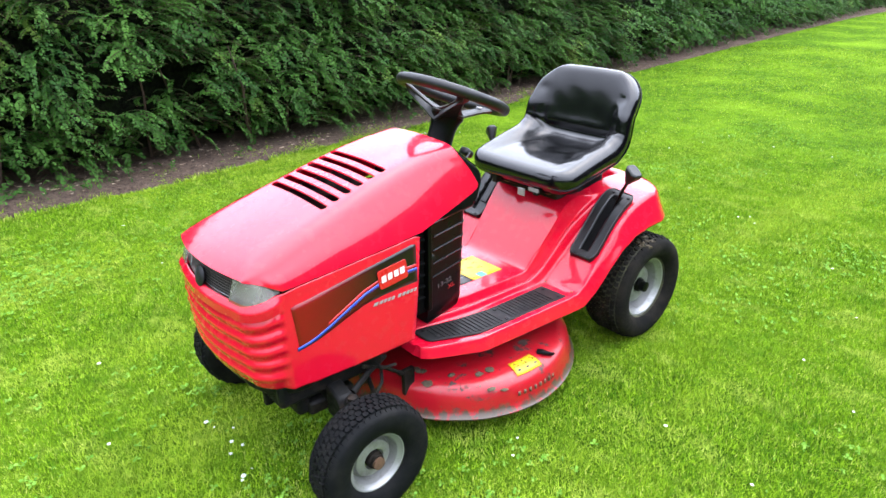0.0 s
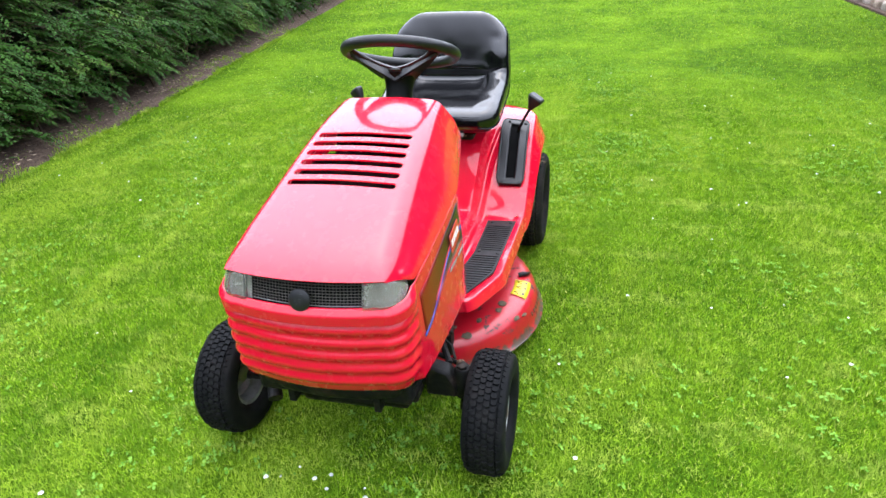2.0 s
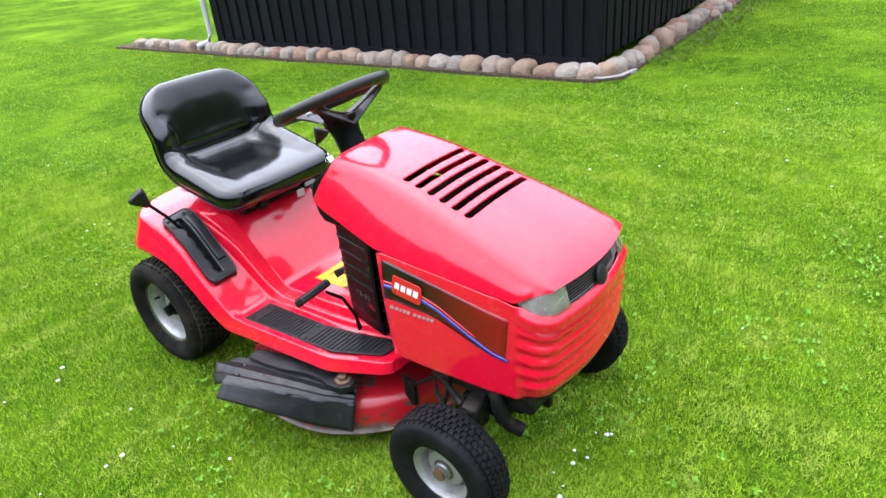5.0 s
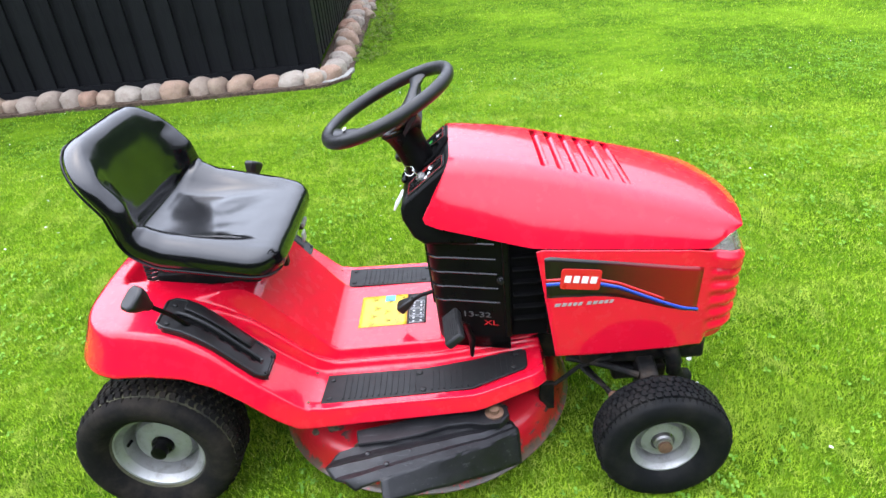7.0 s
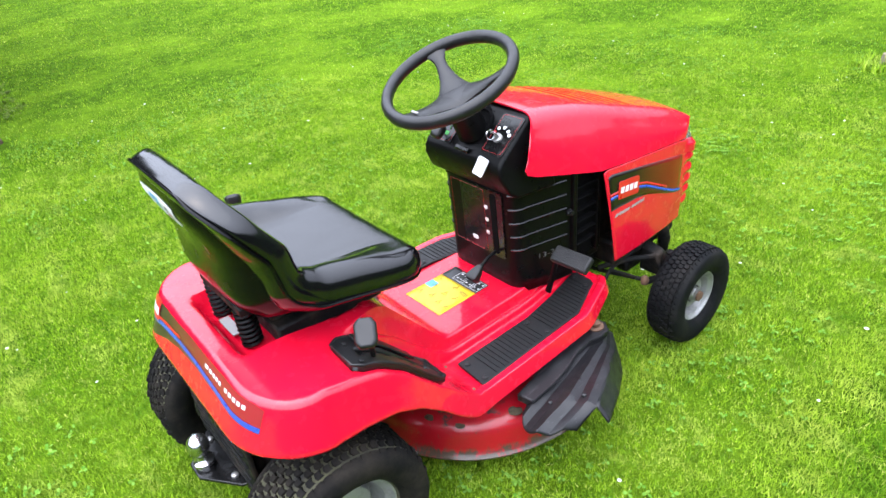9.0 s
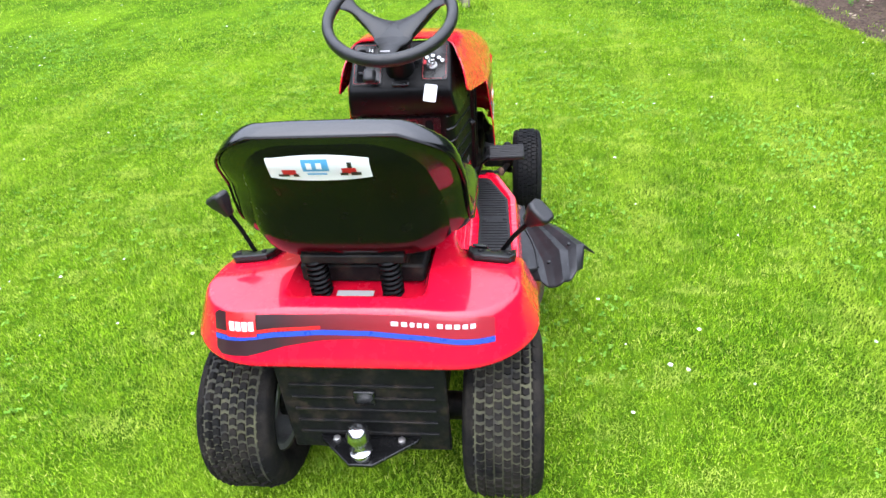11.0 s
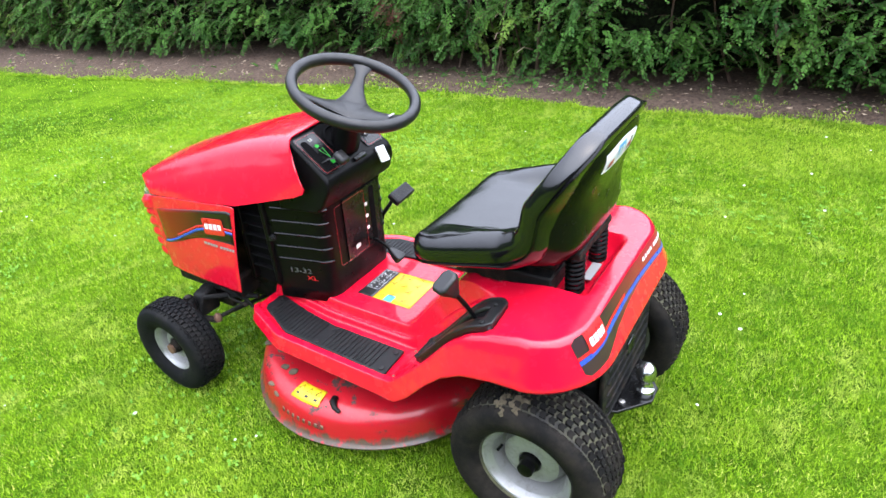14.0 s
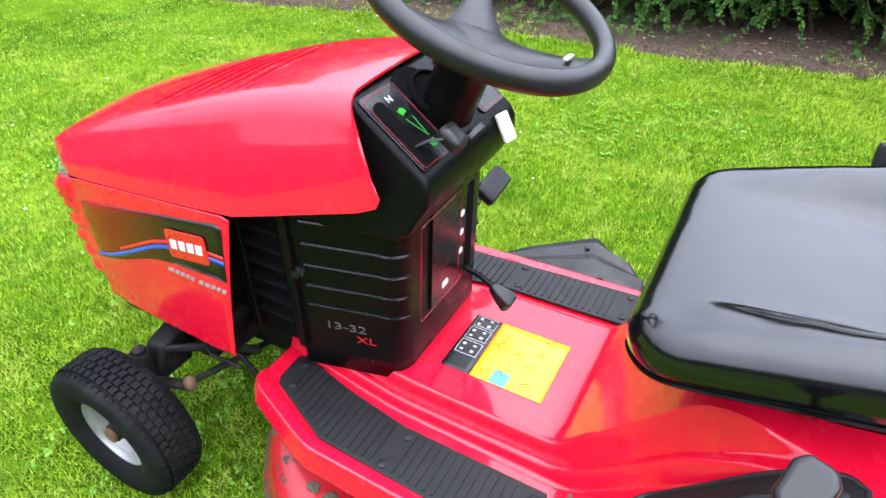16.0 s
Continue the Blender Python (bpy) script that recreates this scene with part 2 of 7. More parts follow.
def box(x0, x1, y0, y1, z0, z1, bm=None, m=None):
    bm = bm or bmesh.new()
    mm = Matrix.Translation(((x0 + x1) / 2, (y0 + y1) / 2, (z0 + z1) / 2)) @ Matrix.Diagonal((x1 - x0, y1 - y0, z1 - z0, 1))
    bmesh.ops.create_cube(bm, size=1, matrix=(m @ mm) if m else mm)
    return bm


def prism(poly, lo, hi, axis="z", bm=None, m=None):
    """A polygon of two coordinates, drawn out along the third axis from lo to hi."""
    bm = bm or bmesh.new()

    def at(p, h):
        v = {"z": (p[0], p[1], h), "y": (p[0], h, p[1]), "x": (h, p[0], p[1])}[axis]
        return m @ Vector(v) if m else Vector(v)

    a, b = [bm.verts.new(at(p, lo)) for p in poly], [bm.verts.new(at(p, hi)) for p in poly]
    n = len(poly)
    bm.faces.new(a[::-1])
    bm.faces.new(b)
    for i in range(n):
        bm.faces.new((a[i], a[(i + 1) % n], b[(i + 1) % n], b[i]))
    bmesh.ops.recalc_face_normals(bm, faces=bm.faces)
    return bm


def lathe(profile, n=48, axis="y", m=None, bm=None, close=False, cap=True):
    """Rows of (radius, height) turned about an axis."""
    bm = bm or bmesh.new()
    rings = []
    for r, h in profile:
        ring = []
        for i in range(n):
            a = 2 * math.pi * i / n
            c, s = r * math.cos(a), r * math.sin(a)
            v = Vector({"y": (c, h, s), "z": (c, s, h), "x": (h, c, s)}[axis])
            ring.append(bm.verts.new(m @ v if m else v))
        rings.append(ring)
    for a, b in zip(rings, rings[1:] + (rings[:1] if close else [])):
        for i in range(n):
            bm.faces.new((a[i], a[(i + 1) % n], b[(i + 1) % n], b[i]))
    if cap and not close:
        for ring in (rings[0], rings[-1]):
            bm.faces.new(ring)
    bmesh.ops.recalc_face_normals(bm, faces=bm.faces)
    return bm


def tube(path, radius, n=10, bm=None, flat=1.0, cap=True, closed=False):
    """A round bar along points; radius may be a list."""
    bm = bm or bmesh.new()
    pts = [Vector(p) for p in path]
    rad = radius if isinstance(radius, (list, tuple)) else [radius] * len(pts)
    rings, up = [], Vector((0.013, 0.021, 1))
    for i, p in enumerate(pts):
        if closed:
            d = pts[(i + 1) % len(pts)] - pts[i - 1]
        else:
            d = pts[min(i + 1, len(pts) - 1)] - pts[max(i - 1, 0)]
        d.normalize()
        u = d.cross(up if abs(d.dot(up)) < 0.95 else Vector((1, 0.1, 0))).normalized()
        w = u.cross(d)
        rings.append([bm.verts.new(p + rad[i] * (math.cos(2 * math.pi * k / n) * u + flat * math.sin(2 * math.pi * k / n) * w)) for k in range(n)])
    for a, b in zip(rings, rings[1:] + (rings[:1] if closed else [])):
        for k in range(n):
            bm.faces.new((a[k], a[(k + 1) % n], b[(k + 1) % n], b[k]))
    if cap and not closed:
        bm.faces.new(rings[0])
        bm.faces.new(rings[-1])
    bmesh.ops.recalc_face_normals(bm, faces=bm.faces)
    return bm


def loft(rows, bm=None, wrap=False):
    """A skin over rows of points of equal count."""
    bm = bm or bmesh.new()
    vs = [[bm.verts.new(p) for p in row] for row in rows]
    for a, b in zip(vs, vs[1:]):
        n = len(a)
        for i in range(n if wrap else n - 1):
            bm.faces.new((a[i], a[(i + 1) % n], b[(i + 1) % n], b[i]))
    return bm


def rounded(x0, x1, y0, y1, r, n=5):
    """A rectangle's outline with round corners."""
    out = []
    for cx, cy, a0 in ((x1 - r, y1 - r, 0), (x0 + r, y1 - r, 90), (x0 + r, y0 + r, 180), (x1 - r, y0 + r, 270)):
        for i in range(n + 1):
            a = radians(a0 + 90 * i / n)
            out.append((cx + r * math.cos(a), cy + r * math.sin(a)))
    return out


def baked(ob):
    """The mesh of ob with its modifiers carried out."""
    dg = bpy.context.evaluated_depsgraph_get()
    dg.update()
    me = bpy.data.meshes.new_from_object(ob.evaluated_get(dg))
    old = ob.data
    ob.modifiers.clear()
    ob.data = me
    bpy.data.meshes.remove(old)


def cut(ob, bm):
    """Cuts the solids in bm out of ob."""
    tool = new("tool", mesh_of("tool", bm, M["dark"], 0))
    b = ob.modifiers.new("cut", "BOOLEAN")
    b.operation, b.solver, b.object = "DIFFERENCE", "EXACT", tool
    baked(ob)
    me = tool.data
    bpy.data.objects.remove(tool)
    bpy.data.meshes.remove(me)


def lettering(name, text, size, m, material, parent, label="", depth=0.0004):
    """Words in the built-in font as a mesh."""
    cu = bpy.data.curves.new(name, "FONT")
    cu.body, cu.size, cu.extrude, cu.align_x, cu.align_y = text, size, depth, "CENTER", "CENTER"
    ob = new(name, cu)
    dg = bpy.context.evaluated_depsgraph_get()
    me = bpy.data.meshes.new_from_object(ob.evaluated_get(dg))
    bpy.data.objects.remove(ob)
    bpy.data.curves.remove(cu)
    me.materials.clear()
    me.materials.append(material)
    out = new(name, me)
    out.parent, out.matrix_basis = parent, m
    return tagged(out, label)


def smoothstep(x, a, b):
    t = np.clip((x - a) / (b - a), 0, 1)
    return t * t * (3 - 2 * t)


def thing(name, label, category, group=""):
    return tagged(new(name), label, category, group)


# ---- the riding mower: nose towards +x, its left side towards +y ----
mower = thing("riding_mower", "red riding lawn mower with black seat parked on short grass", "lawn mower")


def build_body():
    """The moulded red body: tunnel, foot boards, and rear fenders in one skin."""
    xs = np.concatenate([np.linspace(0.365, 0.18, 9), np.linspace(0.16, -0.16, 9), np.linspace(-0.175, -0.56, 34), np.linspace(-0.575, -0.61, 4), -0.62 - 0.110 * np.sin(np.linspace(0, math.pi / 2, 15))])
    wide = np.interp(-xs, [-0.365, -0.35, -0.19, 0.2, 0.27, 0.34, 0.45, 0.6, 0.68, 0.70, 0.728, 0.746, 0.756], [0.245, 0.262, 0.326, 0.338, 0.343, 0.343, 0.338, 0.335, 0.327, 0.318, 0.296, 0.265, 0.21])
    turn = np.clip((-xs - 0.62) / 0.110, 0, 1)
    wide = np.where(xs < -0.62, 0.20 + 0.135 * np.sqrt(1 - turn ** 2), wide)
    mid = np.interp(-xs, [-0.37, 0.165, 0.185, 0.225, 0.36, 0.385, 0.42, 0.6, 0.76], [0.342, 0.337, 0.339, 0.386, 0.552, 0.566, 0.574, 0.600, 0.596])
    out = np.interp(-xs, [-0.37, 0.205, 0.222, 0.25, 0.35, 0.43, 0.49, 0.54, 0.62, 0.70, 0.76], [0.293, 0.291, 0.295, 0.312, 0.410, 0.500, 0.544, 0.562, 0.580, 0.580, 0.574])
    ker = np.array([0.25, 0.5, 0.25])
    mid[1:-1], out[1:-1] = np.convolve(mid, ker, "valid"), np.convolve(out, ker, "valid")
    inner = np.interp(-xs, [-0.36, -0.1, 0.2, 0.35, 0.5, 0.8], [0.112, 0.148, 0.152, 0.168, 0.2, 0.2])
    rows = []
    for x, w, zc, zo, yi in zip(xs, wide, mid, out, inner):
        yi = min(yi, w - 0.11)
        cuts = [0, yi * 0.75, yi, yi + 0.012, yi + 0.026, yi + 0.038, max(yi + 0.045, w - 0.034), w]
        half = np.concatenate([np.linspace(a, b, n + 1)[1:] for a, b, n in zip(cuts, cuts[1:], (10, 6, 4, 4, 4, 12, 8))])
        yy = np.concatenate([-half[::-1], [0.0], half])
        vs = yy / w
        y = np.abs(yy)
        t = 0.64 * smoothstep(y, yi, yi + 0.012) + 0.36 * smoothstep(y, yi + 0.026, yi + 0.038)
        aft = smoothstep(np.array([-x]), 0.40, 0.53)[0]
        t = (1 - aft) * t + aft * smoothstep(y, 0.06, 0.36)
        z = zc * (1 - t) + zo * t
        step = np.exp(-(((y - yi - 0.022) / 0.006) ** 2)) * 0.005 * (1 if x > -0.36 else max(0, 1 - (-0.36 - x) / 0.05))
        z = z + step * (zc - zo > 0.008)
        if x > -0.23:
            z = z + 0.008 * smoothstep(y, w - 0.030, w - 0.016)
        # the well round the seat springs
        well = smoothstep(np.array([x]), -0.70, -0.672)[0] * smoothstep(np.array([-x]), 0.40, 0.44)[0] * (1 - smoothstep(y, 0.125, 0.15))
        z = z - 0.045 * well
        rows.append([Vector((x, s * w, h)) for s, h in zip(vs, z)])
    bm = bmesh.new()
    grid = [[bm.verts.new(p) for p in row] for row in rows]
    ni, nj = len(grid), len(vs)
    for i in range(ni - 1):
        for j in range(nj - 1):
            bm.faces.new((grid[i][j], grid[i + 1][j], grid[i + 1][j + 1], grid[i][j + 1]))
    rim = [grid[i][nj - 1] for i in range(ni)] + [grid[ni - 1][j] for j in range(nj - 2, -1, -1)] + [grid[i][0] for i in range(ni - 2, -1, -1)] + [grid[0][j] for j in range(1, nj - 1)]
    flat = np.array([(v.co.x, v.co.y) for v in rim])
    corner = np.minimum(0, flat[:, 0] + 0.62) / 0.110, np.maximum(0, np.abs(flat[:, 1]) - 0.20) / 0.135 * np.sign(flat[:, 1])
    nrm = np.stack(corner, 1)
    front = flat[:, 0] > 0.19
    slant = np.where(flat[:, 0] > 0.345, 0.75, 0.38)
    nrm = np.where(front[:, None], np.stack([slant, np.sign(flat[:, 1])], 1), nrm)
    nrm = np.where((flat[:, 0] > 0.36)[:, None] & (np.abs(flat[:, 1]) < 0.23)[:, None], np.array([[1.0, 0.0]]), nrm)
    nrm /= np.linalg.norm(nrm, axis=1)[:, None] + 1e-9
    last = rim
    lip = np.interp(-flat[:, 0], [-0.37, -0.18, 0.225, 0.26, 0.31, 0.37, 0.43, 0.49, 0.57, 0.68, 0.76], [0.268, 0.258, 0.25, 0.258, 0.300, 0.368, 0.425, 0.458, 0.474, 0.478, 0.480])
    far = np.interp(-flat[:, 0], [-0.37, 0.22, 0.3, 0.45, 0.7, 0.756], [0.014, 0.014, 0.024, 0.042, 0.052, 0.060])
    for o, d in ((0.10, 0.012), (0.20, 0.055), (0.30, 0.14), (0.50, 0.38), (0.70, 0.62), (0.86, 0.80), (0.95, 0.90), (1.0, 0.97), (0.98, 1.02)):
        ring = []
        for v, n, z1, f in zip(rim, nrm, lip, far):
            top = v.co.z
            ring.append(bm.verts.new((v.co.x + n[0] * f * o, v.co.y + n[1] * f * o, top + (z1 - top) * d)))
        k = len(rim)
        for i in range(k):
            bm.faces.new((last[i], ring[i], ring[(i + 1) % k], last[(i + 1) % k]))
        last = ring
    bmesh.ops.recalc_face_normals(bm, faces=bm.faces)
    if bm.faces[len(bm.faces) // 8].normal.z < 0:
        bmesh.ops.reverse_faces(bm, faces=bm.faces)
    return part("body", bm, M["red"], mower, "moulded red fenders and foot boards", smooth=60, thick=0.004)


body = build_body()


def build_hood():
    """The long hood, wedge-shaped, with six open slots across its top."""
    st = []  # top x, bottom x, top z, half width at the shoulder, bottom y, bottom z
    keys = [
        (0.168, 0.103, 0.853, 0.143, 0.186, 0.746), (0.172, 0.095, 0.8526, 0.143, 0.190, 0.731), (0.180, 0.100, 0.852, 0.1433, 0.194, 0.718), (0.20, 0.128, 0.850, 0.144, 0.199, 0.706), (0.28, 0.25, 0.838, 0.147, 0.219, 0.676),
        (0.36, 0.345, 0.821, 0.151, 0.234, 0.653), (0.45, 0.44, 0.796, 0.156, 0.236, 0.644), (0.53, 0.525, 0.771, 0.161, 0.236, 0.636),
        (0.61, 0.61, 0.745, 0.168, 0.235, 0.628), (0.68, 0.68, 0.722, 0.174, 0.233, 0.621), (0.735, 0.735, 0.703, 0.178, 0.231, 0.615),
        (0.775, 0.766, 0.688, 0.181, 0.228, 0.612), (0.80, 0.784, 0.676, 0.182, 0.2215, 0.621), (0.82, 0.806, 0.665, 0.182, 0.211, 0.633),
        (0.834, 0.826, 0.656, 0.182, 0.201, 0.641), (0.843, 0.843, 0.650, 0.181, 0.190, 0.646),
    ]
    for a, b in zip(keys, keys[1:]):
        for k in range(3):
            st.append(tuple(p + (q - p) * k / 3 for p, q in zip(a, b)))
    st.append(keys[-1])
    rows = []
    for xt, xb, zt, ys, yb, zb in st:
        half = [(yb, zb)]
        cy = ys + 0.008
        run = math.hypot(cy - yb, zt - zb)
        r = min(0.040, run * 0.45)
        ay, az = cy + (yb - cy) * r / run, zt + (zb - zt) * r / run
        for k in range(1, 7):
            t = k / 6
            half.append((yb + (ay - yb) * t + 0.005 * math.sin(math.pi * t) * (run > 0.05), zb + (az - zb) * t))
        for k in range(1, 9):
            t = k / 8
            half.append(((1 - t) ** 2 * ay + 2 * t * (1 - t) * cy + t * t * (cy - r), (1 - t) ** 2 * az + 2 * t * (1 - t) * zt + t * t * zt))
        for k in range(1, 9):
            t = k / 8
            half.append(((cy - r) * (1 - t), zt + 0.004 * math.sin(t * math.pi / 2)))
        ring = []
        for s in (1, -1):
            pts = []
            for y, z in half:
                t = min(1, max(0, (z - zb) / (zt - zb)))
                bow = 0.034 * (1 - min(1, abs(y) / 0.2) ** 2) * max(0, min(1, (xt - 0.55) / 0.26))
                pts.append(Vector((xb + (xt - xb) * t + bow, s * y, z)))
            ring += pts if s > 0 else pts[-2::-1]
        rows.append(ring)
    bm = loft(rows)
    bmesh.ops.recalc_face_normals(bm, faces=bm.faces)
    hood = part("hood", bm, M["red"], mower, "glossy red hood with six open slots", smooth=50, thick=0.004)
    tool = bmesh.new()
    for k in range(6):
        x = 0.392 + 0.0385 * k
        w = 0.131 + 0.002 * k
        prism(rounded(x - 0.011, x + 0.010, -w, w, 0.0095), 0.60, 1.0, "z", tool)
    cut(hood, tool)
    for k in range(6):
        x = 0.392 + 0.0385 * k + 0.0095
        w = 0.128 + 0.002 * k
        z = float(np.interp(x, [c[0] for c in keys], [c[2] for c in keys]))
        rows = [[Vector((x - 0.020 * u, w * (v / 4 - 1), z - 0.001 - 0.016 * u ** 1.2)) for v in range(9)] for u in (0, 0.4, 0.8, 1.2)]
        part("louvre", loft(rows), M["red"], hood, thick=0.002)
    liner = [[Vector((x, y, float(np.interp(x, [c[0] for c in keys], [c[2] for c in keys])) - 0.062 + 0.006 * math.sin(40 * x + 30 * y) - 0.02 * max(0, abs(y) - 0.14) / 0.06)) for y in np.linspace(-1, 1, 19) * float(np.interp(x, [0.35, 0.42, 0.48], [0.128, 0.156, 0.180]))] for x in np.linspace(0.372, 0.640, 14)]
    part("liner", loft(liner), M["oily"], hood, "dark liner under the slots", thick=0.003)
    hood.data.polygons.foreach_set("use_smooth", [True] * len(hood.data.polygons))
    hood.data.set_sharp_from_angle(angle=radians(45))
    return hood


hood = build_hood()


def at_y(x, z):
    """Half width of the side panels and nose flanks."""
    t = (0.64 - z) / 0.29
    top = float(np.interp(x, [0.34, 0.45, 0.70, 0.80], [0.235, 0.236, 0.231, 0.222]))
    return top + 0.024 * t * float(np.interp(x, [0.35, 0.8], [1.0, 0.35])) + 0.004 * math.sin(math.pi * min(1, max(0, t)))


def side_decal(s):
    """The decal, stripes and badge on one flank of the nose panel; s is +1 on the left."""
    panel = nose

    def skin(poly, lift, nx=26, nz=8):
        """A thin film on the panel between a top and a bottom edge given as rows of (x, z)."""
        tp, bt = poly
        b2 = bmesh.new()
        x0, x1 = tp[0][0], tp[-1][0]
        b0, b1 = bt[0][0], bt[-1][0]
        rows = []
        for k in range(nx):
            t = k / (nx - 1)
            xa, xb = x0 + (x1 - x0) * t, b0 + (b1 - b0) * t
            za = float(np.interp(xa, [p[0] for p in tp], [p[1] for p in tp]))
            zb = float(np.interp(xb, [p[0] for p in bt], [p[1] for p in bt]))
            rows.append([Vector((xa + (xb - xa) * i / nz, s * (at_y(xa + (xb - xa) * i / nz, za + (zb - za) * i / nz) + lift), za + (zb - za) * i / nz)) for i in range(nz + 1)])
        loft(rows, b2)
        bmesh.ops.recalc_face_normals(b2, faces=b2.faces)
        if b2.faces[len(b2.faces) // 2].normal.y * s < 0:
            bmesh.ops.reverse_faces(b2, faces=b2.faces)
        return b2

    wave_x = [0.375, 0.42, 0.50, 0.55, 0.60, 0.66, 0.71, 0.748]
    wave_z = [0.556, 0.556, 0.548, 0.533, 0.508, 0.478, 0.456, 0.446]
    wave = list(zip(wave_x, wave_z))
    low_edge = [(0.376, 0.520), (0.42, 0.520), (0.50, 0.515), (0.55, 0.507), (0.60, 0.490), (0.66, 0.466), (0.71, 0.450), (0.742, 0.443)]
    part("decal", skin(([(0.372, 0.626), (0.38, 0.630), (0.55, 0.602), (0.74, 0.568), (0.752, 0.564)], low_edge), 0.0012), M["decal"], panel, "black decal fading to dark red", thick=0.0006)
    part("stripe", skin(([(x, z + 0.006) for x, z in wave], [(x, z - 0.004) for x, z in wave]), 0.0024, 40, 1), M["blue"], panel, "blue wavy stripe", thick=0.0006)
    part("stripe", skin(([(x, z + 0.016) for x, z in wave[:6]], [(x, z + 0.007) for x, z in wave[:6]]), 0.0024, 40, 1), M["badge"], panel, "red wavy stripe", thick=0.0006)
    xm, zm = 0.457, 0.566
    tilt = math.atan2(0.024, 0.29)
    face = Matrix.Translation((xm, s * (at_y(xm, zm) + 0.004), zm)) @ Matrix.Rotation(radians(90), 4, "X")
    if s > 0:
        face = Matrix.Translation((xm, at_y(xm, zm) + 0.004, zm)) @ Matrix.Rotation(radians(180), 4, "Z") @ Matrix.Rotation(radians(90), 4, "X")
    face = face @ Matrix.Rotation(-tilt, 4, "X") @ Matrix.Rotation(radians(7 * s), 4, "Z")
    badge = part("badge", prism(rounded(-0.048, 0.048, -0.027, 0.027, 0.008), -0.0012, 0.0006, "z", m=face), M["badge"], panel, "red badge with white marks", bevel=0.0004)
    for k, w in enumerate((0.017, 0.016, 0.017, 0.017)):
        x = -0.031 + 0.0205 * k
        part("mark", prism([(x - w / 2, -0.009), (x + w / 2 - 0.002, -0.009), (x + w / 2, 0.009), (x - w / 2 + 0.002, 0.009)], 0.0007, 0.0014, "z", m=face), M["white"], badge)
    # two worn silver words, as slanting bars
    x = 0.393
    for k, w in enumerate((0.017, 0.013, 0.011, 0.011, 0.011, 0.008, 0.013, 0.013, 0.012, 0.011, 0.011)):
        if k == 5:
            x += w
            continue
        xx = x + w / 2 if s < 0 else 0.918 - x - w / 2
        zz = 0.4985 - 0.012 * (xx - 0.455)
        bar = bmesh.new()
        lean = 0.0022 if s < 0 else -0.0022
        y = s * (at_y(xx, zz) + 0.0016)
        prism([(xx - w * 0.38 - lean, zz - 0.0044), (xx + w * 0.38 - lean, zz - 0.0044), (xx + w * 0.38 + lean, zz + 0.0044), (xx - w * 0.38 + lean, zz + 0.0044)], y - 0.0006, y + 0.0006, "y", bar)
        part("mark", bar, M["silver"], panel)
        x += w + 0.0015
    return panel


def nose_outline(n=40, side_from=0.775, grow=0.0):
    """Plan of the nose, from the left side round the front to the right side."""
    out = []
    for k in range(8):
        out.append((side_from + (0.80 - side_from) * k / 8, 0.229 + grow))
    for k in range(13):
        a = radians(90 * k / 12)
        out.append((0.80 + (0.062 + grow) * math.sin(a), 0.167 + (0.062 + grow) * math.cos(a)))
    front = [(0.862 + grow + 0.022 * (1 - (y / 0.167) ** 2), y) for y in np.linspace(0.15, 0, 9)]
    left = out + front
    return left + [(x, -y) for x, y in left[-2::-1]]


